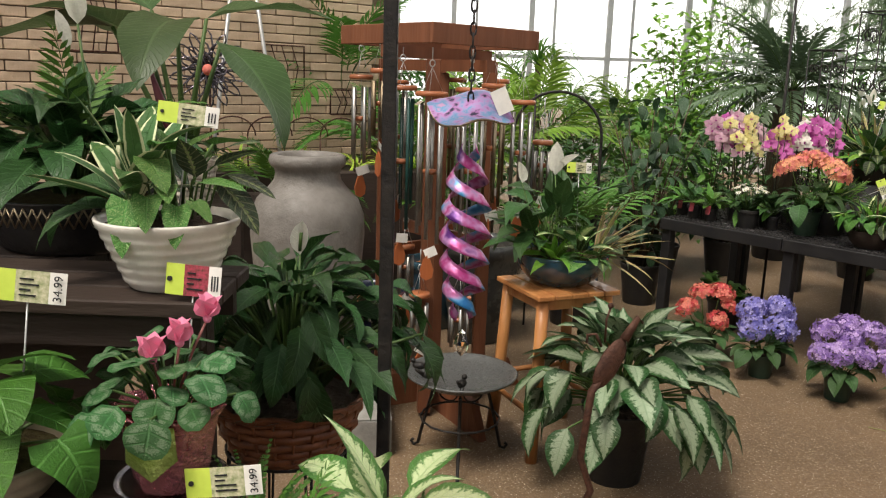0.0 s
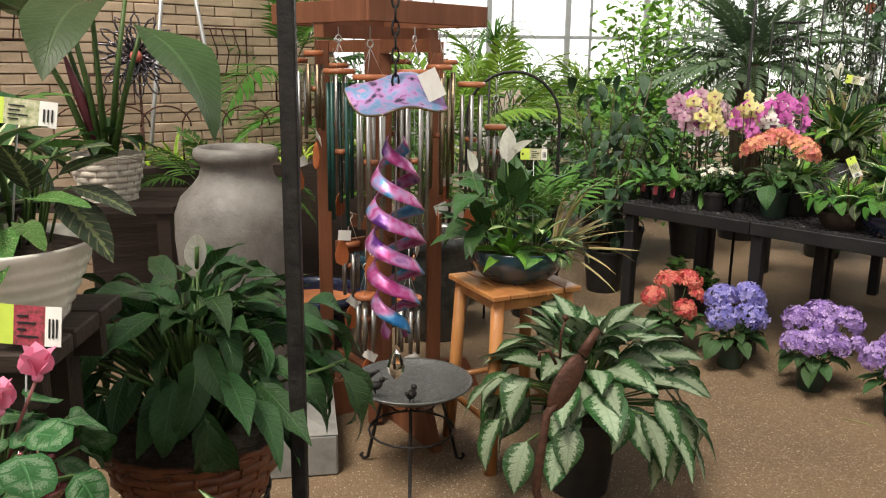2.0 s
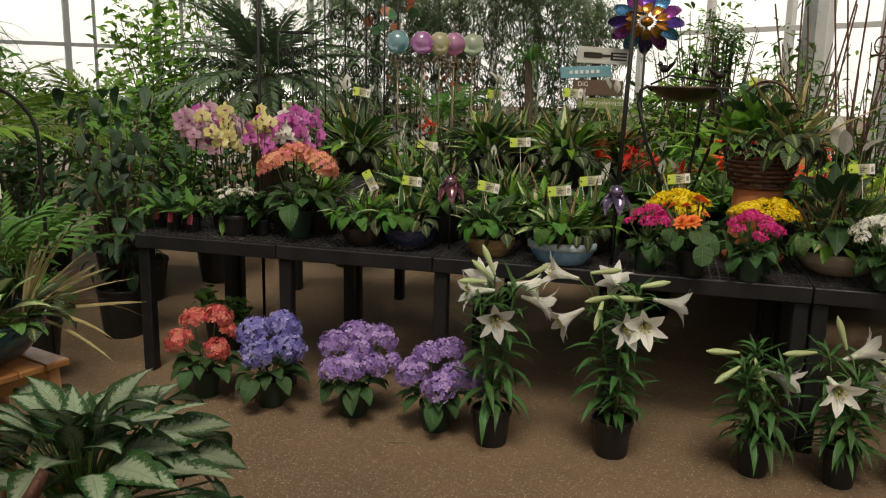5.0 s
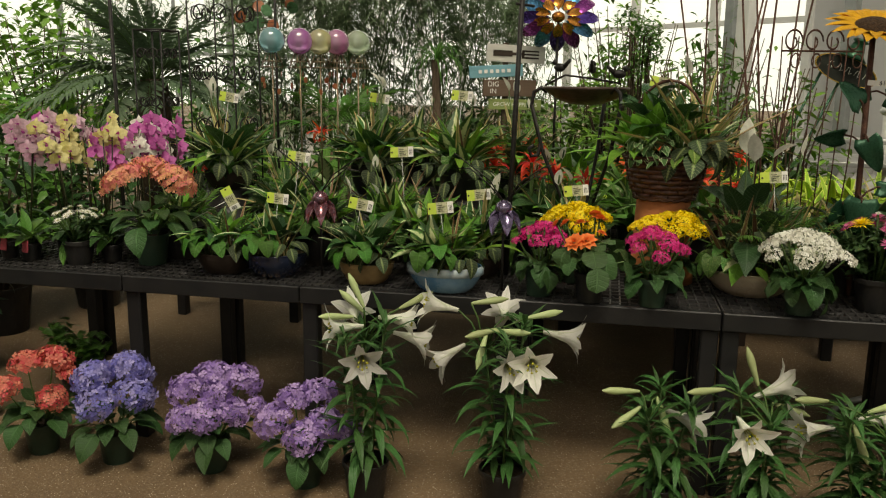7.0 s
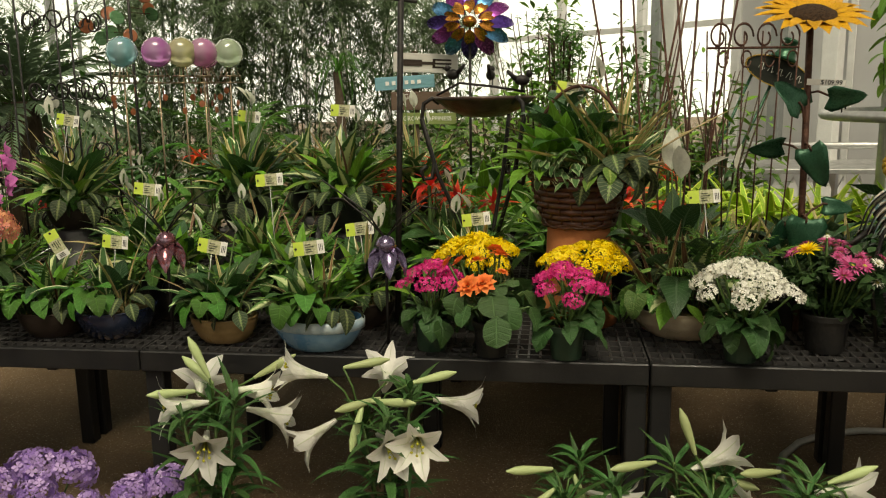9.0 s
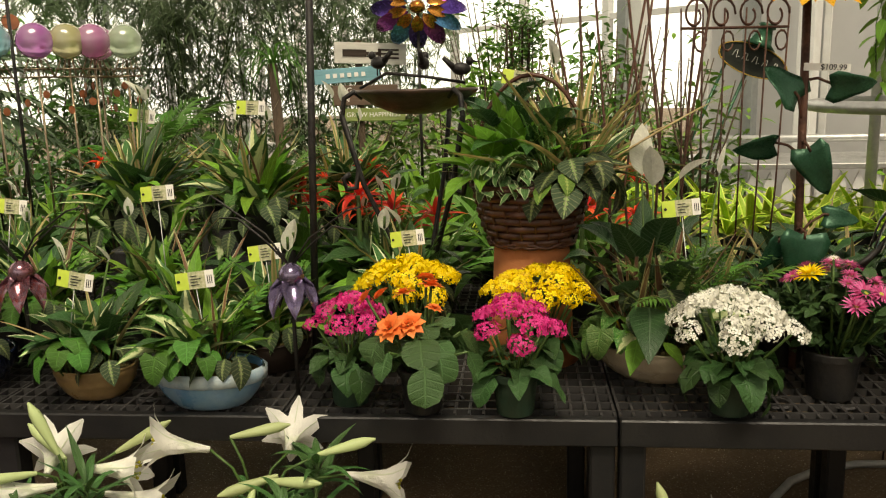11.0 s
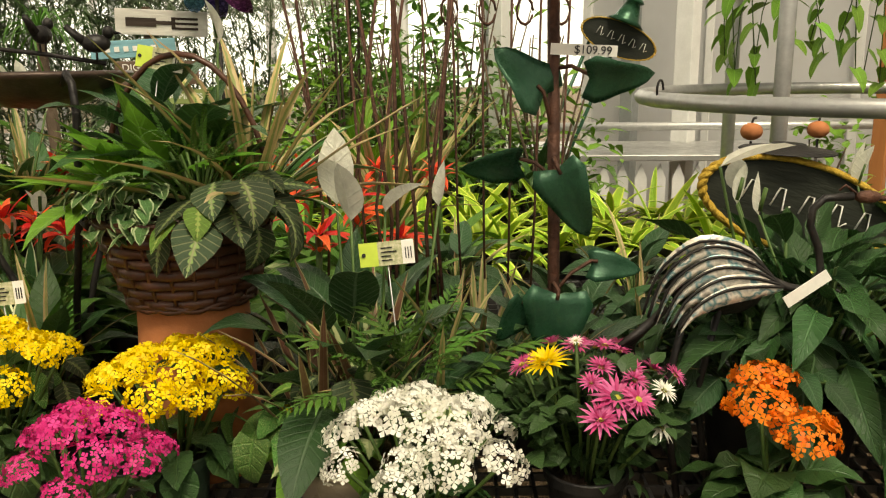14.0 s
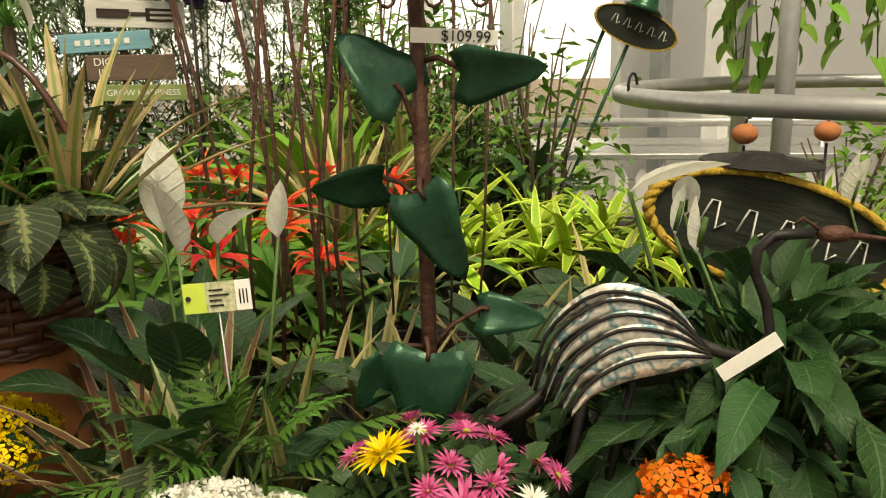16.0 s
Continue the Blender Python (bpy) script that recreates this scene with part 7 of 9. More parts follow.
for i, (x, y, z, r, ln, n, mat, col) in enumerate([
        (-0.40, 3.86, 1.58, 0.055, 0.36, 5, "silver", "silver"), (-0.31, 3.78, 1.61, 0.042, 0.28, 5, "bronze_tube", "bronze"), (-0.20, 3.68, 1.54, 0.065, 0.60, 5, "green_tube", "dark green"),
        (-0.07, 3.58, 1.52, 0.070, 0.62, 6, "silver", "silver"), (0.10, 3.66, 1.54, 0.070, 0.66, 6, "silver", "silver"), (0.20, 3.76, 1.56, 0.055, 0.52, 5, "bronze_tube", "bronze"),
        (0.34, 3.86, 1.49, 0.060, 0.44, 6, "silver", "silver"), (0.46, 4.02, 1.30, 0.050, 0.22, 6, "silver", "silver"), (0.02, 4.10, 1.58, 0.065, 0.60, 6, "bronze_tube", "bronze"),
        (-0.25, 4.14, 1.56, 0.055, 0.50, 5, "silver", "silver"), (0.24, 4.14, 1.58, 0.055, 0.48, 5, "bronze_tube", "bronze"), (0.08, 3.62, 0.62, 0.055, 0.20, 6, "silver", "silver"),
        (-0.10, 3.66, 0.62, 0.050, 0.20, 6, "silver", "silver"), (-0.18, 3.86, 0.80, 0.045, 0.20, 5, "silver", "silver")]):
    chime(x, y, z, r, ln, n, mat, col, i + 1, True)


# ---- bird bath, stool, aglaonema, stake ----
def bird(root, m, mat):
    b = Build()
    b.ball((0, 0, 0.022), 0.019, 10, 0, 0.9, Matrix.Diagonal((1.55, 0.9, 1, 1)))
    b.ball((0.026, 0, 0.042), 0.012, 8)
    b.tube([(0.036, 0, 0.042), (0.050, 0, 0.040)], [0.004, 0.001], 5)
    b.tube([(-0.024, 0, 0.026), (-0.055, 0, 0.052)], [0.010, 0.006], 5)
    b.tube([(0, 0.006, 0.01), (0, 0.006, -0.012)], 0.002, 4)
    b.tube([(0, -0.006, 0.01), (0, -0.006, -0.012)], 0.002, 4)
    part("bird", b.mesh("bird", mat), root, m, "small cast metal bird")


t = thing("bird_bath", "low dark metal bird bath with small cast birds", "bird bath", pose(0.095, 3.27, 0) @ Matrix.Diagonal((1.03, 1.03, 0.95, 1)))
q = Build().lathe([(0.001, 0.352), (0.10, 0.355), (0.17, 0.372), (0.212, 0.398), (0.222, 0.404), (0.226, 0.412), (0.220, 0.416), (0.212, 0.410), (0.165, 0.384), (0.09, 0.368), (0.001, 0.364)], 48)
part("basin", q.mesh("basin", M["bath_zinc"]), t)
q = Build()
for k in range(3):
    a = k * 2.094 + 0.5
    c, s = math.cos(a), math.sin(a)
    q.tube([(0.15 * c, 0.15 * s, 0.352), (0.13 * c, 0.13 * s, 0.30), (0.17 * c, 0.17 * s, 0.15), (0.20 * c, 0.20 * s, 0.02), (0.22 * c, 0.22 * s, 0.006), (0.235 * c, 0.235 * s, 0.02), (0.225 * c, 0.225 * s, 0.03)], 0.007, 6)
    sp = [((0.06 + 0.045 * math.cos(u)) * c, (0.06 + 0.045 * math.cos(u)) * s, 0.30 + 0.04 * math.sin(u)) for u in [i * 0.5 for i in range(14)]]
    q.tube(sp, 0.004, 5)
q.tube([(0.16 * math.cos(a * 0.3927), 0.16 * math.sin(a * 0.3927), 0.20) for a in range(17)], 0.005, 5)
part("leg_frame", q.mesh("leg_frame", M["iron"]), t)
bird(t, pose(-0.13, -0.10, 0.41, 0, 0, 20), M["iron"])
bird(t, pose(-0.17, -0.04, 0.425, 0, 0, 160), M["iron"])
bird(t, pose(0.0, -0.16, 0.40, 0, 0, 70), M["iron"])

t = thing("bamboo_stool", "square bamboo stool with a slatted seat", "stool", pose(0.50, 3.51, 0, 0, 0, 24))
for k in range(5):
    part("slat", Build().box(-0.20 + 0.08 * k + 0.002, -0.12 + 0.08 * k - 0.002, -0.19, 0.19, 0.70, 0.722, bevel=0.004).mesh("slat", M["bamboo"], False), t)
part("apron", Build().box(-0.17, 0.17, -0.165, -0.145, 0.655, 0.698).box(-0.17, 0.17, 0.145, 0.165, 0.655, 0.698).box(-0.17, -0.15, -0.145, 0.145, 0.655, 0.698).box(0.15, 0.17, -0.145, 0.145, 0.655, 0.698).mesh("apron", M["bamboo"], False), t)
for sx in (-1, 1):
    for sy in (-1, 1):
        pts = [(sx * 0.155, sy * 0.15, 0.695), (sx * 0.17, sy * 0.165, 0.35), (sx * 0.19, sy * 0.185, 0.0)]
        part("leg", Build().tube(pts, 0.026, 10).mesh("leg", M["bamboo"]), t)
for sx in (-1, 1):
    part("stretcher", Build().tube([(sx * 0.178, -0.172, 0.2), (sx * 0.178, 0.172, 0.2)], 0.013, 8).mesh("stretcher", M["bamboo"]), t)
    part("stretcher", Build().tube([(-0.175, sx * 0.17, 0.28), (0.175, sx * 0.17, 0.28)], 0.013, 8).mesh("stretcher", M["bamboo"]), t)

t = thing("planter_bowl", "dark teal glazed bowl of mixed foliage on the bamboo stool", "planter", pose(0.515, 3.54, 0.723))
bowl(t, bowl_profile(0.205, 0.13, 0.6, 0.012), "teal_glaze", 0.115, 0.19)
rosette(t, "peace2", 14, 0.12, 0.18, (-20, 70), 0.03, 0.16, (45, 88), 31, (-0.08, 0.02))
rosette(t, "broad", 18, 0.12, 0.18, (10, 80), 0.02, 0.0, None, 32, (-0.05, -0.10))
rosette(t, "dief", 8, 0.12, 0.15, (10, 65), 0.02, 0.09, (45, 80), 33, (0.05, -0.10), (90, 270))
rosette(t, "pothos", 8, 0.12, 0.09, (-5, 35), 0.02, 0.05, (0, 50), 34, (0.08, -0.12), (100, 260))
rosette(t, "maranta", 8, 0.12, 0.10, (-10, 50), 0.02, 0.08, (10, 70), 35, (0.14, -0.05), (180, 330))
rosette(t, "straw", 20, 0.12, 0.36, (-5, 70), 0.02, 0.0, None, 36, (0.14, 0.0), (200, 340))
rosette(t, "parlor", 14, 0.12, 0.30, (15, 75), 0.02, 0.14, (60, 88), 37, (0.10, 0.08))
rosette(t, "dark", 8, 0.12, 0.22, (15, 60), 0.02, 0.10, (30, 80), 38, (-0.12, -0.04), (60, 200))
rosette(t, "dark", 2, 0.2, 0.26, (80, 88), 0.01, 0.10, (80, 88), 39, (0.0, 0.0))
for k, (sx, sy, sz, ln, az, el) in enumerate([(-0.06, -0.10, 0.475, 0.14, 175, 86), (-0.03, -0.06, 0.50, 0.12, 215, 40), (-0.19, -0.04, 0.43, 0.10, 140, 84)]):
    part("spathe", KIND["spathe"][k % 3], t, aim((sx, sy, sz), az, el, ln))
    part("flower_stalk", Build().tube([(sx * 0.4, sy * 0.4, 0.10), (sx * 0.7, sy * 0.8, sz * 0.6), (sx, sy, sz)], 0.003, 5).mesh("flower_stalk", M["stem"]), t)
rosette(t, "peace2", 10, 0.12, 0.22, (20, 85), 0.03, 0.24, (55, 88), 40, (-0.04, 0.02))
card(t, 0.06, 0.04, 0.495, 10, 0.11, 0.045, tilt=2, stake=0.36)

t = thing("aglaonema", "large silver-leaved aglaonema in a black nursery pot on the floor", "potted plant", pose(0.73, 3.17, 0) @ Matrix.Scale(1.06, 4))
pot(t, 0.14, 0.29, "pot_black")
rosette(t, "agl", 125, 0.30, 0.205, (-62, 70), 0.06, 0.27, (2, 89), 51, ws=1.3, jitter=40, mess=18)

t = thing("rusty_bird_stake", "rusty metal garden bird on a curved stake", "garden ornament", pose(0.43, 2.06, 0, 0, 0, 25))
q = Build().tube([(0.0, 0, 0.0), (-0.02, 0, 0.25), (-0.06, 0, 0.42), (-0.01, 0, 0.52), (-0.05, 0, 0.62), (-0.03, 0, 0.80), (0.0, 0, 0.84)], 0.010, 8)
part("stake", q.mesh("stake", M["rust"]), t)
q = Build().ball((0, 0, 0), 0.04, 12, 0, 1.0, pose(0.02, 0, 0.87, 0, -58, 0) @ Matrix.Diagonal((1.9, 0.35, 0.85, 1)))
q.tube([(0.06, 0, 0.93), (0.10, 0, 0.985), (0.115, 0, 0.97)], [0.014, 0.009, 0.004], 6)
q.tube([(-0.01, 0, 0.92), (-0.03, 0, 0.955), (-0.055, 0, 0.955), (-0.055, 0, 0.935)], 0.004, 5)
q.tube([(0.0, 0, 0.93), (0.0, 0, 0.99), (0.01, 0, 1.02)], 0.003, 5).ball((0.01, 0, 1.025), 0.008, 8)
part("body", q.mesh("body", M["rust"]), t)

# glazed pots behind the chimes
for x, y, r, h, mat, lab in ((-0.42, 4.42, 0.26, 0.42, "navy_glaze", "large navy glazed pot"), (0.22, 4.95, 0.25, 0.62, "dark_glaze", "tall charcoal glazed pot"), (-0.05, 5.2, 0.22, 0.45, "teal_glaze", "dark teal glazed pot"), (0.35, 5.6, 0.2, 0.5, "dark_glaze", "charcoal glazed pot"), (-0.75, 4.6, 0.2, 0.5, "red_cane", "dark red glazed pot")):
    t = thing("glazed_pot", lab + " standing on the floor", "pot", pose(x, y, 0), "large glazed pots")
    q = Build().lathe([(0.001, 0.0), (r * 0.62, 0.0), (r * 0.66, 0.01), (r * 0.86, h * 0.5), (r * 0.97, h * 0.82), (r * 0.98, h * 0.86), (r * 1.06, h * 0.89), (r * 1.07, h * 0.98), (r * 1.03, h), (r * 0.93, h), (r * 0.90, h * 0.93), (r * 0.88, h * 0.7)], 44)
    part("body", q.mesh("body", M[mat]), t)
    part("soil", Build().lathe([(0.001, h * 0.86), (r * 0.89, h * 0.85)], 20).mesh("soil", M["terracotta"]), t)


# ---- metal ornaments standing among the bench plants ----
def obelisk(m, w, h, label, rings=(0.35, 0.7), arch=True, mat="iron", flat=False):
    t = thing("trellis", label, "trellis", m, "metal trellises")
    b = Build()
    hw = w / 2
    corners = [(-hw, 0), (hw, 0)] if flat else [(-hw, -hw), (hw, -hw), (hw, hw), (-hw, hw)]
    for x, y in corners:
        part("upright", Build().tube([(x, y, 0), (x, y, h)], 0.0045, 6).mesh("upright", M[mat]), t)
    for i in range(len(corners) - (1 if flat else 0)):
        (ax, ay), (bx, by) = corners[i], corners[(i + 1) % len(corners)]
        d = Vector((bx - ax, by - ay, 0))
        for z in (h, h * 0.08):
            b.tube([(ax, ay, z), (bx, by, z)], 0.005, 5)
        for k in range(4):
            z0 = h * (0.12 + 0.22 * k)
            for sg in (0, 1):
                sp = []
                for u in range(15):
                    an = u * 0.48
                    rr = w * 0.20 * (1 - u / 20)
                    fx = (0.28 if sg == 0 else 0.72) + (rr * math.cos(an) / w) * (1 if sg == 0 else -1)
                    p = Vector((ax, ay, 0)) + d * fx
                    sp.append((p.x, p.y, z0 + h * 0.11 + rr * math.sin(an) * (1 if k % 2 else -1)))
                b.tube(sp, 0.004, 4)
    part("scrollwork", b.mesh("scrollwork", M[mat]), t)
    return t


obelisk(pose(2.37, 5.38, TOP, 0, 0, BYAW), 0.16, 1.07, "narrow black iron trellis with scrollwork")
obelisk(pose(2.68, 5.25, TOP, 0, 0, BYAW), 0.26, 1.30, "tall black iron trellis with scrollwork")

# thin shepherd pole behind the orchids
t = thing("shepherd_pole", "thin black steel pole with small lamp heads", "pole", pose(2.20, 5.55, 0))
part("shaft", Build().tube([(0, 0, 0), (0.0, 0, 2.35)], 0.010, 8).mesh("shaft", M["iron"]), t)
part("arm", Build().tube([(-0.08, 0, 2.30), (0.08, 0, 2.30)], 0.008, 6).ball((-0.08, 0, 2.27), 0.03, 8).ball((0.08, 0, 2.27), 0.03, 8).mesh("arm", M["iron"]), t)
# leaning black pole among the dish gardens
t = thing("shepherd_pole", "black steel pole leaning a little, standing on the bench", "pole", pose(3.27, 3.66, TOP, 0, 2.5, 0))
part("shaft", Build().tube([(0, 0, 0), (0, 0, 1.32)], 0.011, 8).mesh("shaft", M["iron"]), t)
part("arm", Build().tube([(-0.03, 0.0, 1.15), (0.07, 0, 1.15)], 0.006, 6).tube([(0, 0, 1.32), (0.06, 0, 1.40), (0.14, 0, 1.38), (0.16, 0, 1.30)], 0.008, 6).mesh("arm", M["iron"]), t)


def globe(x, y, z, col, name, seed):
    t = thing("glass_globe_stake", f"{name} glass globe with swirls on a garden stake", "garden ornament", pose(x, y, 0), "glass globe stakes")
    m, n, l, b = nodes_of("swirl_glass_" + name.replace(" ", "_"), 0.12)
    wv = n.new("ShaderNodeTexWave")
    wv.inputs["Scale"].default_value = 4.0
    wv.inputs["Distortion"].default_value = 2.5
    tc = n.new("ShaderNodeTexCoord")
    l.new(tc.outputs["Object"], wv.inputs["Vector"])
    l.new(mix_node(n, l, wv.outputs["Fac"], col, tuple(0.7 * v + 0.2 for v in col)), b.inputs["Base Color"])
    b.inputs["Transmission Weight"].default_value = 0.6
    b.inputs["Coat Weight"].default_value = 0.6
    q = Build()
    prof = [(max(0.001, 0.068 * math.sin(math.pi * i / 12)), z - 0.068 * math.cos(math.pi * i / 12)) for i in range(13)]
    q.lathe(prof, 32, 0, None, 1.0, lambda a, i: 1 + 0.012 * math.cos(24 * a))
    part("globe", q.mesh("globe", m), t)
    q = Build().tube([(0, 0, TOP), (0, 0, z - 0.07)], 0.0045, 6)
    part("stake", q.mesh("stake", M["bronze_tube"]), t)
    q = Build()
    for r, zz in ((0.05, 0.105), (0.06, 0.135)):
        q.tube([(r * math.cos(a * 0.524), r * math.sin(a * 0.524), z - zz) for a in range(13)], 0.003, 4)
    for k in range(8):
        a = k * 0.785
        q.tube([(0.03 * math.cos(a), 0.03 * math.sin(a), z - 0.065), (0.06 * math.cos(a), 0.06 * math.sin(a), z - 0.135)], 0.002, 4)
    part("cradle", q.mesh("cradle", M["bronze_tube"]), t)
    rnd = random.Random(seed)
    for k in range(4):
        a = rnd.uniform(0, 6.28)
        part("spangle", Build().tube([(0, -0.001, 0), (0, 0.001, 0)], 0.016, 10).mesh("spangle", M["chime_wood"], False), t, pose(0.05 * math.cos(a), 0.05 * math.sin(a), z - 0.17 - 0.03 * k, 0, 0, rnd.uniform(0, 90)), "small hanging disc")


for i, (x, y, col, nm) in enumerate([(2.86, 5.06, (0.25, 0.55, 0.60), "turquoise"), (3.00, 5.02, (0.62, 0.20, 0.58), "violet"), (3.11, 5.00, (0.66, 0.62, 0.30), "pale yellow"), (3.20, 4.98, (0.70, 0.28, 0.52), "pink"), (3.32, 4.96, (0.55, 0.68, 0.45), "pale green"), (3.26, 5.08, (0.70, 0.30, 0.50), "rose")]):
    globe(x, y, 1.785, col, nm, i)


def disc_mobile():
    t = thing("disc_spinner", "garden spinner of small copper and green discs", "garden ornament", pose(3.0, 5.30, 0))
    part("stake", Build().tube([(0, 0, TOP), (0, 0, 2.15)], 0.007, 6).mesh("stake", M["iron"]), t)
    rnd = random.Random(8)
    gm = surface("green_enamel", (0.10, 0.22, 0.10), None, 0.3, 0.3)
    for k in range(16):
        a = k * 0.7
        r = 0.08 + 0.13 * rnd.random()
        z = 1.98 + 0.16 * math.sin(k * 1.9)
        part("disc", Build().lathe([(0.001, 0.004), (0.028, 0.0), (0.034, 0.006), (0.028, 0.004), (0.001, 0.008)], 16).mesh("disc", M["chime_wood"] if k % 3 else gm), t, pose(r * math.cos(a), r * math.sin(a) * 0.5, z, 90 + rnd.uniform(-25, 25), 0, rnd.uniform(-60, 20)))
        part("spoke", Build().tube([(0, 0, z), (r * math.cos(a), r * math.sin(a) * 0.5, z)], 0.002, 4).mesh("spoke", M["rust"]), t)


disc_mobile()


def word(root, text, size, m, mat="tag_white"):
    cu = bpy.data.curves.new("lettering", 'FONT')
    cu.body, cu.size, cu.extrude = text, size, 0.0006
    cu.align_x = cu.align_y = 'CENTER'
    cu.materials.append(M[mat])
    return part("lettering", cu, root, m @ pose(0, 0, 0, 90, 0, 0))


def plank_sign():
    t = thing("garden_sign", "stacked painted wooden garden signs on a post", "sign", pose(5.165, 5.825, -0.02, 0, 0, -26))
    part("post", Build().box(-0.02, 0.02, 0.0, 0.03, 0, 1.9).mesh("post", M["bark"], False), t)
    specs = [(-0.22, 0.24, 1.755, 1.885, (0.62, 0.60, 0.54), 2), (-0.20, 0.22, 1.645, 1.735, (0.20, 0.42, 0.48), -3), (-0.18, 0.24, 1.50, 1.625, (0.15, 0.10, 0.07), 0), (-0.16, 0.26, 1.40, 1.48, (0.24, 0.30, 0.10), 1)]
    for k, (x0, x1, z0, z1, c, roll) in enumerate(specs):
        mt = surface("sign_paint_%s" % "abcd"[k], c, None, 0.7, scale=12, stretch=(0.2, 1, 1), bump=0.25)
        o = part("board", Build().box(x0, x1, -0.02, 0.0, z0, z1, bevel=0.003).mesh("board", mt, False), t, pose(0, 0, 0, 0, roll, 0))
        if k == 0:
            q = Build().box(-0.17, -0.02, -0.003, 0, -0.022, 0.022).box(-0.02, 0.06, -0.003, 0, -0.010, 0.010)
            for zz in (-0.026, -0.001, 0.024):
                q.box(0.06, 0.19, -0.003, 0, zz - 0.006, zz + 0.006)
            q.box(0.055, 0.075, -0.003, 0, -0.032, 0.030)
            part("painted_fork", q.mesh("painted_fork", M["dark_wood"], False), o, pose(0, -0.0205, 1.82), "dark painted garden fork")
        if k == 1:
            q = Build()
            for i in range(6):
                q.box(-0.13 + 0.045 * i, -0.105 + 0.045 * i, -0.003, 0, -0.012, 0.014)
            part("faded_lettering", q.mesh("faded_lettering", M["tag_white"], False), o, pose(0, -0.0205, 1.69))
        if k == 2:
            word(o, "DIG\nIN", 0.052, pose(-0.10, -0.021, 1.565))
        if k == 3:
            word(o, "GROW HAPPINESS", 0.042, pose(0.05, -0.021, 1.44))


plank_sign()


def pinwheel():
    t = thing("wind_spinner", "purple, blue and orange metal sun spinner on a stake", "wind spinner", pose(5.38, 5.50, 0.02, 0, 0, -45) @ Matrix.Diagonal((1.25, 1.25, 1.0, 1)))
    part("stake", Build().tube([(0, 0, 0.6), (0, 0, 2.02)], 0.008, 6).mesh("stake", M["iron"]), t)
    cols = [(0.12, 0.06, 0.35), (0.08, 0.25, 0.45), (0.30, 0.06, 0.30)]
    ms = [surface("spinner_violet_%s" % "abc"[k], c, None, 0.25, 0.7, scale=18, bump=0.05) for k, c in enumerate(cols)]
    gold = surface("spinner_gold", (0.55, 0.26, 0.05), (0.4, 0.12, 0.03), 0.25, 0.8, scale=18, bump=0.05)
    for ring, (n, r, w, mat) in enumerate([(12, 0.28, 0.34, None), (10, 0.15, 0.42, gold)]):
        for k in range(n):
            lv, lf, luv = leaf_grid(w, "lance", 80, 0.3, 0, 6, 2, 30, 1, 30)
            me = mesh_of("vane", lv, lf, mat or ms[k % 3], luv)
            o = part("vane", me, t, pose(0, -0.03 - 0.03 * ring, 2.04, 0, 360 * k / n, 0) @ pose(0, 0, 0.05, 62, 0, 0) @ Matrix.Scale(r, 4))
    part("hub", Build().ball((0, -0.04, 2.04), 0.04, 12).mesh("hub", gold), t)


pinwheel()

# bird bath on scroll legs among the plants
t = thing("bird_bath", "brown metal bird bath with scrolled legs and three birds", "bird bath", pose(3.664, 3.60, TOP, 0, 0, BYAW) @ Matrix.Diagonal((0.9, 0.9, 1.0, 1)))
q = Build().lathe([(0.001, 0.735), (0.08, 0.74), (0.15, 0.765), (0.205, 0.80), (0.215, 0.808), (0.212, 0.815), (0.20, 0.808), (0.14, 0.78), (0.001, 0.755)], 44)
part("basin", q.mesh("basin", M["bath_brown"]), t)
for k in range(3):
    a = k * 2.094 + 3.4
    c, s = math.cos(a), math.sin(a)
    pts = [(0.19, 0.0), (0.22, 0.02), (0.255, 0.0), (0.265, -0.06), (0.235, -0.16), (0.215, -0.22), (0.225, -0.28), (0.26, -0.285), (0.27, -0.25), (0.245, -0.235)]
    q = Build().tube([(r * c, r * s, 0.79 + z) for r, z in pts], 0.009, 7)
    q.tube([(0.265 * c, 0.265 * s, 0.74), (0.20 * c, 0.20 * s, 0.52), (0.10 * c, 0.10 * s, 0.32), (0.05 * c, 0.05 * s, 0.18), (0.17 * c, 0.17 * s, 0.0)], 0.009, 7)
    part("leg", q.mesh("leg", M["iron"]), t)
q = Build().tube([(-0.20, -0.02, 0.82), (-0.10, -0.03, 0.865), (0.04, -0.02, 0.85), (0.17, 0.0, 0.83)], 0.005, 6)
part("twig", q.mesh("twig", M["iron"]), t)
for x, z, r in ((-0.13, 0.872, 150), (0.03, 0.866, 90), (0.16, 0.846, 20)):
    bird(t, pose(x, -0.02, z, 0, 0, r) @ Matrix.Scale(1.15, 4), M["iron"])


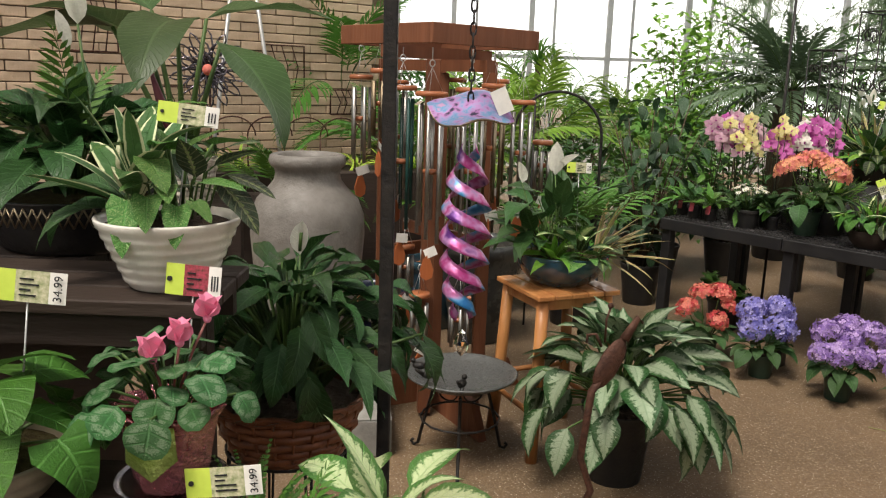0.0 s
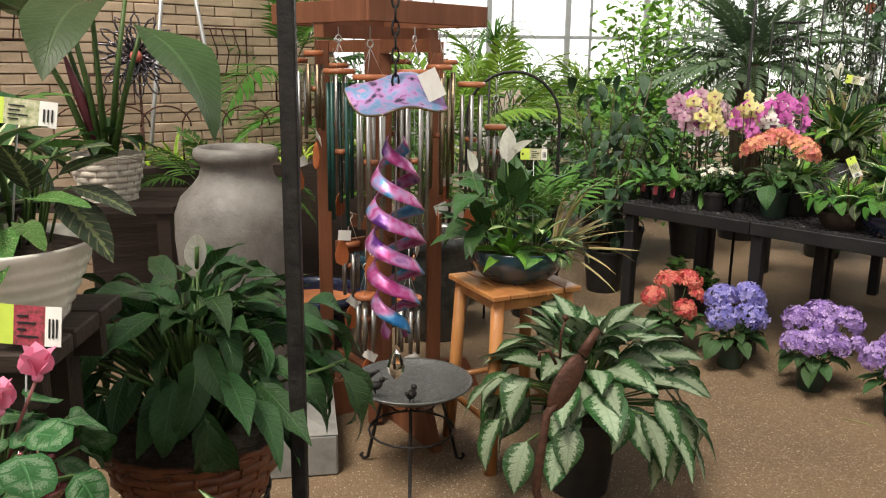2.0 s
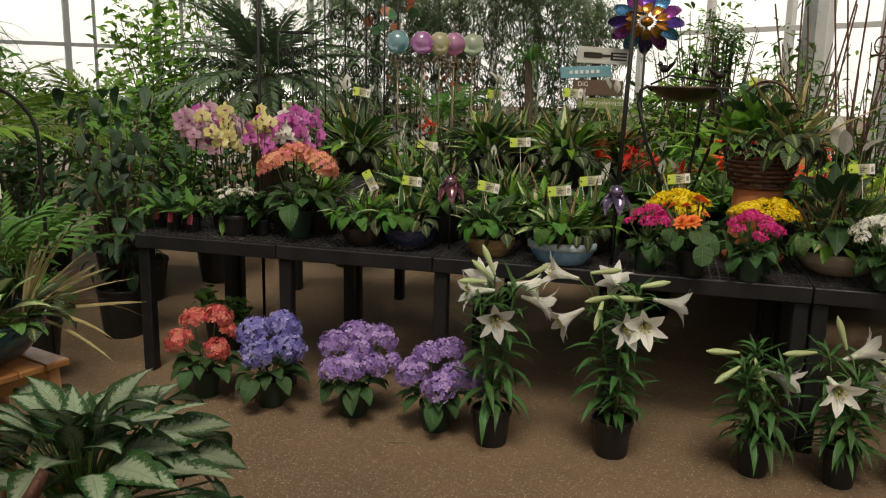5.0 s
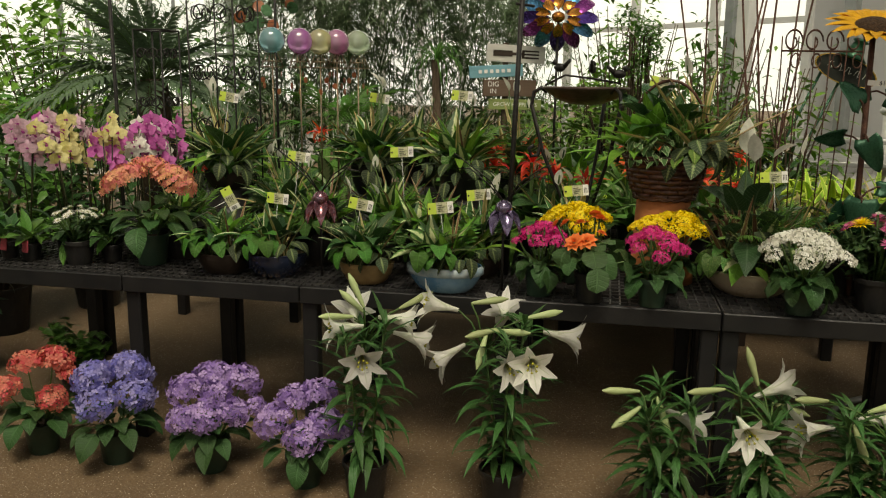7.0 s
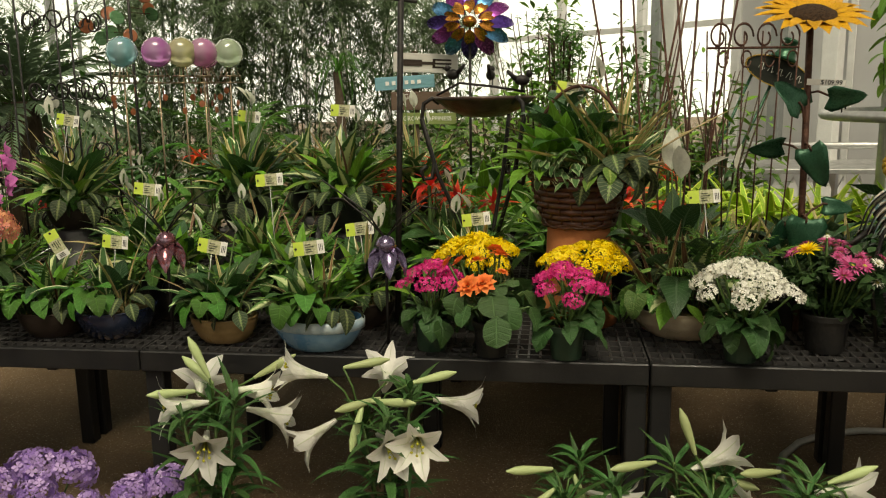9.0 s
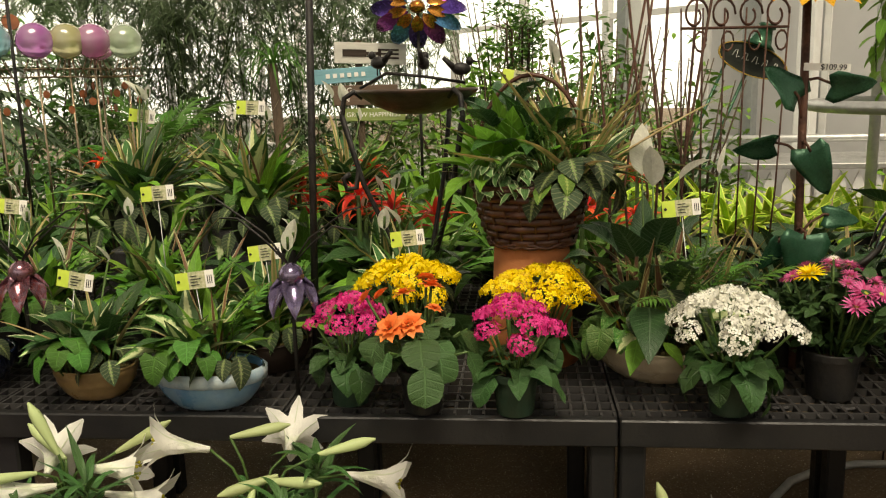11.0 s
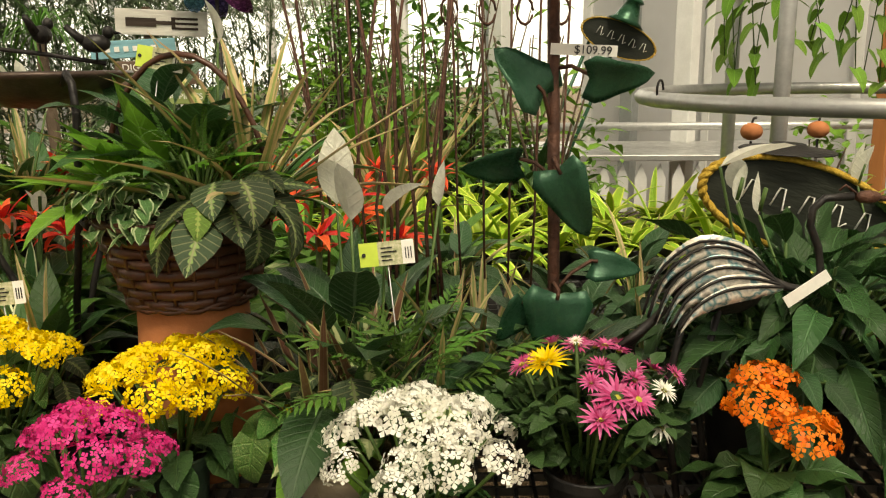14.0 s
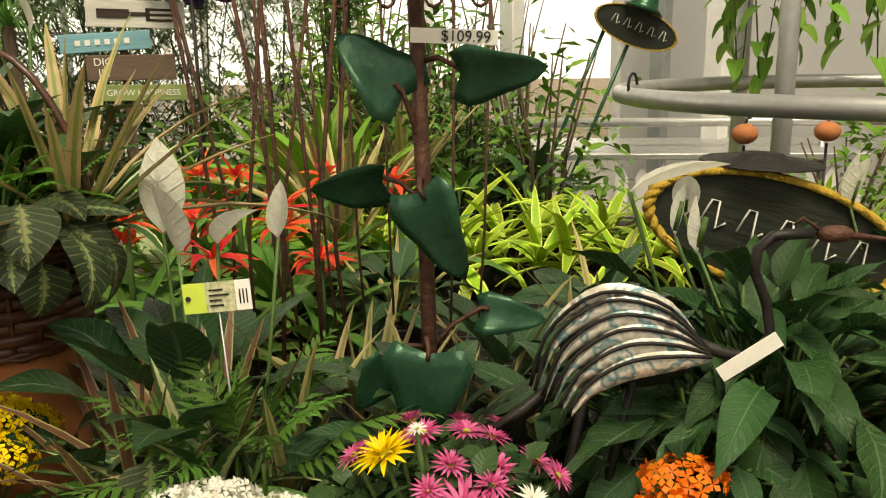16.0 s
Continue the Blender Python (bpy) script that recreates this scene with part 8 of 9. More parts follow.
def glossy_insect(x, y, c, label, seed):
    """A lacquered metal flower-fairy shape: bulb body with drooping petals and long feelers."""
    t = thing("garden_ornament", label, "garden ornament", pose(x, y, TOP, 0, 0, BYAW))
    mt = surface("lacquer_%d" % seed, c, (0.16, 0.13, 0.18), 0.16, 0.7, scale=14, bump=0.05, coat=0.6)
    part("stake", Build().tube([(0, 0, 0), (0, 0, 0.30)], 0.006, 6).mesh("stake", M["iron"]), t)
    part("bulb", Build().ball((0, 0, 0.335), 0.036, 14).mesh("bulb", mt), t)
    for k in range(7):
        lv, lf, luv = leaf_grid(0.45, "ovate", 55, 0.4, 0, 5, 4, 10)
        part("petal", mesh_of("petal", lv, lf, mt, luv), t, aim((0, 0, 0.335), k * 51, -35, 0.13))
    for k in range(4):
        sg = -1 if k % 2 else 1
        q = Build().tube([(0, 0, 0.36), (sg * 0.06, -0.01, 0.42 + 0.01 * k), (sg * (0.12 + 0.02 * k), 0, 0.47 + 0.02 * k), (sg * (0.18 + 0.01 * k), 0, 0.46 + 0.03 * k)], 0.003, 4)
        part("feeler", q.mesh("feeler", M["iron"]), t)


glossy_insect(3.08, 3.47, (0.10, 0.07, 0.16), "glossy violet-black metal flower ornament with feelers", 1)
glossy_insect(2.60, 4.10, (0.18, 0.025, 0.02), "glossy dark red metal flower ornament with feelers", 2)

# scroll-topped trellis of rusty rods behind the tall planting
t = thing("trellis", "rusty rod trellis with a scrolled top rail", "trellis", pose(4.44, 2.95, 0, 0, 0, -38) @ Matrix.Diagonal((0.66, 1, 1.02, 1)), "metal trellises")
for k in range(6):
    x = -0.27 + 0.108 * k
    part("rod", Build().tube([(x * 0.72, 0.0, TOP), (x * 0.9, 0.0, 1.2), (x, 0.0, 1.76)], 0.0042, 6).mesh("rod", M["rust"]), t)
q = Build().tube([(-0.27, 0, 1.70), (0.27, 0, 1.70)], 0.0045, 6)
for k in range(4):
    cx = -0.20 + 0.135 * k
    q.tube([(cx + 0.065 * math.cos(u * 0.42) * (1 - u / 26), 0, 1.74 + 0.055 * math.sin(u * 0.42) * (1 - u / 26)) for u in range(18)], 0.005, 5)
    q.tube([(cx + 0.03 + 0.03 * math.cos(u * 0.6), 0, 1.66 + 0.03 * math.sin(u * 0.6)) for u in range(11)], 0.004, 5)
part("scroll_rail", q.mesh("scroll_rail", M["rust"]), t)
for k, (s, d, h, w) in enumerate([(3.35, 1.15, 2.0, 0.34), (3.55, 0.95, 2.05, 0.26)]):
    t = thing("trellis", "rusty rod teepee trellis", "trellis", bench_at(s, d, 0, 20 * k), "metal trellises")
    for i in range(5):
        a = i * 1.257
        part("rod", Build().tube([(w * 0.35 * math.cos(a), w * 0.35 * math.sin(a), TOP), (w * 0.22 * math.cos(a), w * 0.22 * math.sin(a), 1.2), (w * 0.62 * math.cos(a + 0.5), w * 0.62 * math.sin(a + 0.5), h)], 0.0045, 6).mesh("rod", M["rust"]), t)
    part("hoop", Build().tube([(w * 0.26 * math.cos(a * 0.39), w * 0.26 * math.sin(a * 0.39), 0.95) for a in range(17)], 0.004, 5).mesh("hoop", M["rust"]), t)


def tin_vine():
    """A tall stake: tin leaves on short twigs, a price tag, and a sunflower head that faces upward at the top."""
    t = thing("sunflower_ornament", "yellow metal sunflower on a rusty stake with large green tin leaves", "garden ornament", pose(4.165, 2.605, TOP, 0, 0, -48))
    part("stake", Build().tube([(0.012, 0, 0), (0.006, 0, 0.5), (-0.004, 0, 1.04)], 0.0115, 8).mesh("stake", M["rust"]), t)
    for (bx, bz), (tx, tz), wide, dy, turn, joint in (
            ((-0.020, 0.770), (-0.112, 0.862), 0.95, -0.02, 28, 0.70), ((-0.060, 0.644), (-0.176, 0.628), 0.86, 0.03, -30, 0.63),
            ((0.002, 0.640), (0.066, 0.506), 0.78, -0.05, 16, 0.66), ((0.060, 0.800), (0.186, 0.806), 0.80, -0.03, 24, 0.83),
            ((0.085, 0.442), (0.190, 0.430), 0.75, 0.03, -22, 0.40), ((0.010, 0.405), (-0.006, 0.255), 1.0, -0.05, 8, 0.42), ((-0.05, 0.385), (-0.105, 0.30), 0.85, -0.03, -20, 0.41)):
        dx, dz = tx - bx, tz - bz
        ln, phi = math.hypot(dx, dz), math.degrees(math.atan2(-dx, dz))
        v, f, uv = leaf_grid(wide * 0.92, "heart", 22, 0.12, 0.10, 8, 6, 8)
        o = part("tin_leaf", mesh_of("tin_leaf", v, f, L["metal_leaf"], uv), t, pose(bx, dy, bz - 0.008, 90, 0, 0) @ pose(0, 0, 0, 0, 0, phi) @ pose(0, 0, 0, 0, turn, 0) @ Matrix.Scale(ln * 0.96, 4))
        sol = o.modifiers.new("thickness", 'SOLIDIFY')
        sol.thickness = 0.008
        q = Build().tube([(0.004, 0, joint - 0.02), (bx * 0.5, dy * 0.5, (joint + bz) / 2), (bx, dy, bz), (bx + dx * 0.12, dy - 0.002, bz + dz * 0.12)], 0.004, 5)
        part("twig", q.mesh("twig", M["rust"]), t)
    tag = part("price_tag", Build().box(-0.008, 0.112, -0.001, 0.001, -0.010, 0.010).mesh("price_tag", M["tag_white"], False), t, pose(0.0, -0.016, 0.845, 0, 3, 0), "white paper price tag")
    word(tag, "$109.99", 0.021, pose(0.068, -0.002, 0.0), "ink")
    ym = surface("yellow_tin", (0.70, 0.38, 0.02), (0.55, 0.26, 0.02), 0.35, 0.2, scale=14, bump=0.1)
    head = part("flower_head", Build().lathe([(0.001, 0.0), (0.08, 0.004), (0.085, 0.012), (0.001, 0.010)], 24).mesh("flower_head", ym), t, pose(0, 0, 1.045, 24, 0, 0), "bright yellow tin sunflower")
    for ring, (n, r) in enumerate([(16, 0.125), (14, 0.105)]):
        lv, lf, luv = leaf_grid(0.44, "lance", 22, 0.3, 0.05, 5, 2, 8)
        pm = mesh_of("petal", lv, lf, ym, luv)
        for k in range(n):
            part("petal", pm, head, pose(0, 0, 0.006 + 0.006 * ring, 0, 0, 360 * (k + 0.5 * ring) / n) @ pose(0, 0.06, 0, 8, 0, 0) @ Matrix.Scale(r, 4))
    part("seed_disc", Build().lathe([(0.001, 0.04), (0.045, 0.034), (0.072, 0.02), (0.076, 0.006)], 24).mesh("seed_disc", surface("seed_brown", (0.10, 0.05, 0.02), (0.03, 0.018, 0.01), 0.8, scale=120, bump=1.0)), head)


tin_vine()


def heron():
    """A metal heron: pearly bands sweep from the tail over the back to the neck, with black twisted wire between."""
    t = thing("heron_sculpture", "striped metal heron sculpture with a black curved neck", "sculpture", pose(4.262, 2.335, TOP, 0, 0, -45))
    hm = ribbon_paint("nacre_lacquer", [(0.70, 0.64, 0.54), (0.40, 0.37, 0.31), (0.62, 0.57, 0.48), (0.06, 0.18, 0.20), (0.70, 0.64, 0.55), (0.16, 0.14, 0.12)], 24.0)
    outer = [(-0.112, 0.372), (-0.088, 0.455), (-0.022, 0.508), (0.058, 0.494), (0.110, 0.440)]
    inner = [(-0.066, 0.362), (-0.036, 0.400), (0.012, 0.424), (0.064, 0.432), (0.110, 0.436)]

    def along(pts, q):
        q = min(3.999, q * 4)
        i = int(q)
        a, b, c, d = (Vector((*pts[max(0, min(4, i + k))], 0)) for k in (-1, 0, 1, 2))
        u = q - i
        return 0.5 * ((2 * b) + (c - a) * u + (2 * a - 5 * b + 4 * c - d) * u * u + (3 * b - a - 3 * c + d) * u ** 3)
    n = 14
    for k in range(6):
        e = k / 5
        v, f = [], []
        for i in range(n + 1):
            q = i / n
            p = along(outer, q).lerp(along(inner, q), e)
            w = (0.0125 + 0.004 * e) * math.sin(math.pi * min(1, 0.10 + q * 0.86)) ** 0.7 + 0.0012
            for j in range(5):
                u = -1 + 0.5 * j
                v.append((p.x + u * w * 0.25, -0.026 - 0.007 * k + 0.035 * (1 - q) * (1 - e) - 0.007 * (1 - u * u), p.y + u * w))
        for i in range(n):
            for j in range(4):
                f.append((i * 5 + j, i * 5 + 5 + j, i * 5 + 6 + j, i * 5 + 1 + j))
        part("wing_band", mesh_of("wing_band", v, f, hm), t, None, "pearly striped wing band")
        pts = []
        for i in range(n + 1):
            p = along(outer, i / n).lerp(along(inner, i / n), max(0.0, e - 0.1))
            pts.append((p.x, -0.034 - 0.007 * k + 0.035 * (1 - i / n) * (1 - e), p.y + 0.004))
        part("wire", Build().tube(pts, 0.0028, 5).mesh("wire", M["iron"]), t)
    part("body", Build().ball((0, 0, 0), 0.06, 14, 0, 1.0, pose(0.02, 0.01, 0.425, 0, 12, 0) @ Matrix.Diagonal((1.6, 0.45, 0.9, 1))).mesh("body", M["iron"]), t)
    part("neck", Build().tube([(0.10, -0.01, 0.440), (0.145, -0.015, 0.424), (0.185, -0.015, 0.418), (0.205, -0.01, 0.450), (0.196, -0.01, 0.495), (0.178, -0.01, 0.535), (0.180, -0.01, 0.565), (0.200, -0.01, 0.583), (0.25, -0.01, 0.586)], [0.011, 0.008, 0.0075, 0.007, 0.007, 0.007, 0.007, 0.007, 0.008], 8).mesh("neck", M["iron"]), t)
    part("head", Build().ball((0, 0, 0), 0.015, 10, 0, 1.0, pose(0.278, -0.01, 0.584) @ Matrix.Diagonal((1.7, 0.8, 0.8, 1))).tube([(0.295, -0.01, 0.582), (0.39, -0.01, 0.570)], [0.006, 0.001], 6).tube([(0.26, -0.01, 0.588), (0.235, -0.01, 0.606), (0.225, -0.01, 0.596)], 0.0025, 5).mesh("head", M["rust"]), t)
    for k in range(8):
        q = Build().tube([(-0.07, 0.005, 0.385), (-0.125, 0.008 * (k - 3), 0.352 - 0.006 * k), (-0.175 + 0.010 * k, 0.012 * (k - 3), 0.325 - 0.012 * k)], [0.008, 0.009, 0.003], 5)
        part("tail_feather", q.mesh("tail_feather", M["iron"]), t)
    for sx in (-0.03, 0.03):
        part("leg", Build().tube([(sx, 0, 0.40), (sx - 0.035, 0, 0.22), (sx, 0, 0.0)], 0.007, 6).mesh("leg", M["iron"]), t)
    part("price_tag", Build().box(-0.045, 0.045, -0.001, 0.001, -0.011, 0.011).mesh("price_tag", M["tag_white"], False), t, pose(0.172, -0.03, 0.425, 0, -34, 0), "white paper price tag")


heron()


def rope_sign(m, w, label, script, rope=True):
    t = thing("welcome_sign", label, "sign", m)
    dk = surface("dark_green_board_%d" % int(w * 100), (0.02, 0.024, 0.016), (0.009, 0.011, 0.008), 0.7, scale=9, stretch=(0.2, 1, 1), bump=0.3)
    v = [(w * math.cos(a * math.pi / 20), -0.012, w * 0.42 * math.sin(a * math.pi / 20)) for a in range(40)]
    nn = len(v)
    v += [(x, 0.012, z) for x, _, z in v]
    f = [tuple(range(nn)), tuple(range(nn, 2 * nn))[::-1]] + [(i, nn + i, nn + (i + 1) % nn, (i + 1) % nn) for i in range(nn)]
    part("board", mesh_of("board", v, f, dk, smooth=False), t)
    ym = surface("yellow_rope_%d" % int(w * 100), (0.55, 0.36, 0.05), (0.4, 0.24, 0.03), 0.7, scale=60, bump=0.6)
    q = Build()
    for s in range(2):
        q.tube([((w + 0.004 + 0.005 * math.cos(a * 0.9 + s * 3.14)) * math.cos(a * math.pi / 60), -0.014 + 0.006 * math.sin(a * 0.9 + s * 3.14), (w + 0.006) * 0.42 * math.sin(a * math.pi / 60)) for a in range(121)], 0.008 if rope else 0.004, 5)
    part("rope_rim", q.mesh("rope_rim", ym), t, None, "twisted yellow rope edging")
    q = Build()
    for k in range(5):
        x = -w * 0.6 + w * 0.3 * k
        q.tube([(x, -0.015, -0.06 * w), (x + 0.04 * w, -0.016, 0.13 * w), (x + 0.10 * w, -0.015, 0.13 * w), (x + 0.13 * w, -0.016, -0.08 * w), (x + 0.2 * w, -0.015, -0.02 * w)], 0.0022, 5)
    part("script", q.mesh("script", M["tag_white"]), t, None, "pale wire script")
    return t


t = rope_sign(pose(4.82, 2.37, 1.245, 0, 17, -46), 0.235, "dark oval wooden sign edged with yellow rope", True)
part("stake", Build().tube([(0.05, 0.02, TOP - 1.262), (0, 0.02, 0.05)], 0.01, 6).mesh("stake", M["rust"]), t)
part("hat", Build().lathe([(0.001, 0.03), (0.05, 0.028), (0.06, 0.01), (0.14, 0.0), (0.145, -0.006), (0.001, -0.004)], 24).mesh("hat", M["iron"]), t, pose(-0.055, 0.03, 0.118, 4, -14, 0) @ Matrix.Diagonal((0.78, 0.6, 0.5, 1)), "dark tin hat brim")
t = rope_sign(pose(7.55, 4.42, 1.71, 0, 22, -52), 0.24, "dark oval welcome sign with a green tin hat", False, False)
part("hat", Build().lathe([(0.001, 0.16), (0.05, 0.16), (0.06, 0.15), (0.065, 0.14), (0.045, 0.13), (0.08, 0.03), (0.12, 0.0), (0.001, 0.0)], 24).mesh("hat", L["metal_leaf"]), t, pose(0.0, 0.0, 0.10), "green tin hat")
part("stake", Build().tube([(0, 0.02, -1.75), (0, 0.02, 0.05)], 0.012, 6).tube([(-0.16, 0.02, -1.75), (-0.16, 0.02, -0.02)], 0.012, 6).mesh("stake", L["metal_leaf"]), t)

# little pumpkins on wire
for x, y in ((5.42, 2.72), (5.60, 2.58)):
    t = thing("pumpkin_ornament", "small orange tin pumpkin on a wire stake", "garden ornament", pose(x, y, 0), "tin pumpkins")
    q = Build().lathe([(max(0.001, 0.032 * math.sin(math.pi * i / 8)), 1.36 - 0.027 * math.cos(math.pi * i / 8)) for i in range(9)], 24, 0, None, 1.0, lambda a, i: 1 + 0.06 * abs(math.sin(4 * a)))
    part("pumpkin", q.mesh("pumpkin", M["terracotta"]), t)
    part("stake", Build().tube([(0, 0, 0), (0, 0, 1.33)], 0.004, 5).tube([(0, 0, 1.385), (0.012, 0, 1.40), (0.03, 0, 1.40)], 0.004, 5).mesh("stake", M["iron"]), t)

# pipe rack: a ring carried by uprights
t = thing("pipe_rack", "galvanised steel hanging rack with a round pipe ring", "rack", pose(5.80, 2.42, 0))
part("ring", Build().tube([(0.78 * math.cos(a * math.pi / 24), 0.78 * math.sin(a * math.pi / 24), 1.46) for a in range(49)], 0.024, 10).mesh("ring", M["galv"]), t)
for x, y in ((0.38, 0.66), (-0.19, 0.265), (0.3, -0.7)):
    part("upright", Build().tube([(x * 1.06, y * 1.06, 0), (x * 1.06, y * 1.06, 3.2)], 0.026, 10).mesh("upright", M["galv"]), t)
part("hook", Build().tube([(-0.60 + 0.02 * math.cos(u), 0.50, 1.49 + 0.03 * math.sin(u)) for u in [i * 0.6 for i in range(9)]], 0.004, 5).mesh("hook", M["iron"]), t)
t = thing("hanging_basket", "hanging basket of trailing bright green pothos", "hanging plant", pose(6.05, 2.78, 1.98))
q = Build().lathe([(0.001, -0.02), (0.12, -0.02), (0.17, 0.12), (0.176, 0.125), (0.165, 0.125), (0.001, 0.10)], 28)
part("pot", q.mesh("pot", M["terracotta"]), t)
q = Build()
for k in range(3):
    q.tube([(0.17 * math.cos(k * 2.09), 0.17 * math.sin(k * 2.09), 0.12), (0, 0, 0.62)], 0.003, 4)
q.tube([(0, 0, 0.62), (0, 0, 3.5)], 0.004, 4)
part("hanger", q.mesh("hanger", M["galv"]), t)
KIND["trail"] = leaf_kind("leaf", L["bright"], 0.62, "heart", (20, 45), 0.12, 0.05, 5, 4)
rosette(t, "trail", 70, 0.12, 0.12, (-60, 50), 0.08, 0.26, (-45, 70), 91, mess=20)
rnd = random.Random(12)
vines = Build()
for k in range(17):
    a = k * 0.37
    pts = [(0.16 * math.cos(a), 0.16 * math.sin(a), 0.11), (0.26 * math.cos(a), 0.26 * math.sin(a), 0.02), (0.30 * math.cos(a + 0.2), 0.30 * math.sin(a + 0.2), -0.18 - 0.02 * (k % 5)), (0.29 * math.cos(a + 0.3), 0.29 * math.sin(a + 0.3), -0.34 - 0.05 * (k % 4))]
    vines.tube(pts, 0.0025, 4)
    for i in range(9):
        q = i / 8 * 2.99
        j = int(q)
        p = Vector(pts[j]).lerp(Vector(pts[min(3, j + 1)]), q - j)
        part("leaf", rnd.choice(KIND["trail"]), t, aim(p, math.degrees(a) - 90 + rnd.uniform(-80, 80), rnd.uniform(-75, -10), rnd.uniform(0.07, 0.11)))
part("vine", vines.mesh("vine", M["stem"]), t)


# ---- plants and fittings further back ----
def potted(name, label, m, pr=0.14, ph=0.28, potm="pot_black", group="", category="potted plant"):
    t = thing(name, label, category, m, group)
    pot(t, pr, ph, potm)
    return t


def palm(x, y, h, n, ln, kind, seed, label, trunk=0.0, group="palms", stalk=0.45):
    t = potted("palm", label, pose(x, y, 0, 0, 0, seed * 40), 0.17, 0.32, group=group)
    z = 0.3 + trunk
    b = Build()
    for k in range(4):
        a = k * 1.6 + seed
        b.tube([(0.05 * math.cos(a), 0.05 * math.sin(a), 0.28), (0.07 * math.cos(a), 0.07 * math.sin(a), z + 0.05)], 0.016, 6, taper=0.7)
    part("trunk", b.mesh("trunk", M["bark"]), t)
    rosette(t, kind, n, z, ln, (5, 72), 0.06, stalk, (55, 88), seed, name="frond")
    return t


palm(0.30, 6.35, 2.2, 16, 0.95, "palmy", 1, "areca palm with long arching yellow-green fronds", 0.35)
palm(-0.30, 6.05, 2.0, 15, 0.85, "palm", 2, "areca palm with arching green fronds", 0.35)
palm(0.75, 7.3, 2.2, 14, 0.95, "palmy", 3, "areca palm with long arching yellow-green fronds", 0.45)
palm(-0.95, 7.2, 2.4, 14, 1.0, "palm", 4, "tall areca palm beside the brick wall", 0.9)
palm(0.85, 5.35, 1.1, 12, 0.45, "palm", 5, "small parlour palm in a black pot", 0.15, stalk=0.2)
palm(-1.05, 5.1, 1.1, 12, 0.5, "palm", 6, "small palm with arching fronds", 0.35, stalk=0.25)
palm(0.1, 5.5, 1.1, 12, 0.5, "palm", 7, "small parlour palm in a black pot", 0.2, stalk=0.2)
palm(2.1, 9.6, 2.2, 14, 0.9, "palmy", 8, "bushy yellow-green palm in the back of the greenhouse", 0.3)
palm(4.1, 6.5, 2.2, 12, 0.6, "palm", 9, "palm with fine dark fronds", 0.7, stalk=0.3)

# ponytail palms: a tuft of long hanging blades on a trunk
for k, (x, y, h, ln, nn) in enumerate([(0.88, 8.7, 1.75, 0.75, 56), (1.45, 10.2, 1.35, 0.7, 40), (4.75, 6.15, 1.75, 0.45, 45)]):
    t = potted("ponytail_palm", "ponytail palm with a tuft of long hanging leaves", pose(x, y, 0), 0.2, 0.35, group="ponytail palms")
    part("trunk", Build().tube([(0, 0, 0.3), (0.02, 0, h * 0.6), (0, 0.02, h)], [0.07, 0.035, 0.03], 8).mesh("trunk", M["bark"]), t)
    rosette(t, "ponytail", nn, h, ln, (15, 85), 0.02, 0, None, k + 5)

# sago palm
t = potted("sago_palm", "large sago palm with stiff grey-green feather fronds", pose(3.12, 7.75, 0), 0.24, 0.4)
part("trunk", Build().tube([(0, 0, 0.36), (0, 0, 0.95), (0, 0, 1.58)], [0.13, 0.15, 0.11], 12).mesh("trunk", M["bark"]), t)
rosette(t, "sago", 54, 1.56, 1.1, (-25, 68), 0.08, 0, None, 3, name="frond")
t = potted("sago_palm", "smaller sago palm with arching fronds", pose(1.75, 7.4, 0), 0.2, 0.35)
rosette(t, "sago", 22, 0.5, 0.7, (5, 70), 0.06, 0, None, 4, name="frond")

# dark-leaved ficus beside the bench
t = potted("ficus", "tall dark-leaved ficus in a black nursery pot beside the bench", pose(1.44, 5.93, 0), 0.15, 0.30)
b = Build()
for k in range(9):
    a = k * 0.7
    b.tube([(0.03 * math.cos(a), 0.03 * math.sin(a), 0.27), (0.10 * math.cos(a), 0.10 * math.sin(a), 0.75), (0.26 * math.cos(a + 0.3), 0.26 * math.sin(a + 0.3), 1.05 + 0.06 * k)], 0.009, 5, taper=0.4)
part("stem", b.mesh("stem", M["bark"]), t)
rnd = random.Random(21)
for i in range(160):
    a, q = rnd.uniform(0, 6.28), rnd.uniform(0.25, 1.0)
    z = rnd.uniform(0.38, 1.52)
    r = (0.10 + 0.30 * min(1, (z - 0.3) / 0.7)) * q * (1.0 if z < 1.25 else 0.75)
    part("leaf", rnd.choice(KIND["ficus"]), t, aim((r * math.cos(a), r * math.sin(a), z), math.degrees(a) - 90 + rnd.uniform(-60, 60), rnd.uniform(-60, 20), rnd.uniform(0.10, 0.17)))
t = potted("ivy_pot", "trailing ivy in a black pot under the bench end", bench_at(0.30, 0.35, 0), 0.12, 0.2)
foliage(t, L["heart"], 160, (0, 0, 0.28, 0.22, 0.2, 0.16), 0.06, 0.8, "heart", 4)


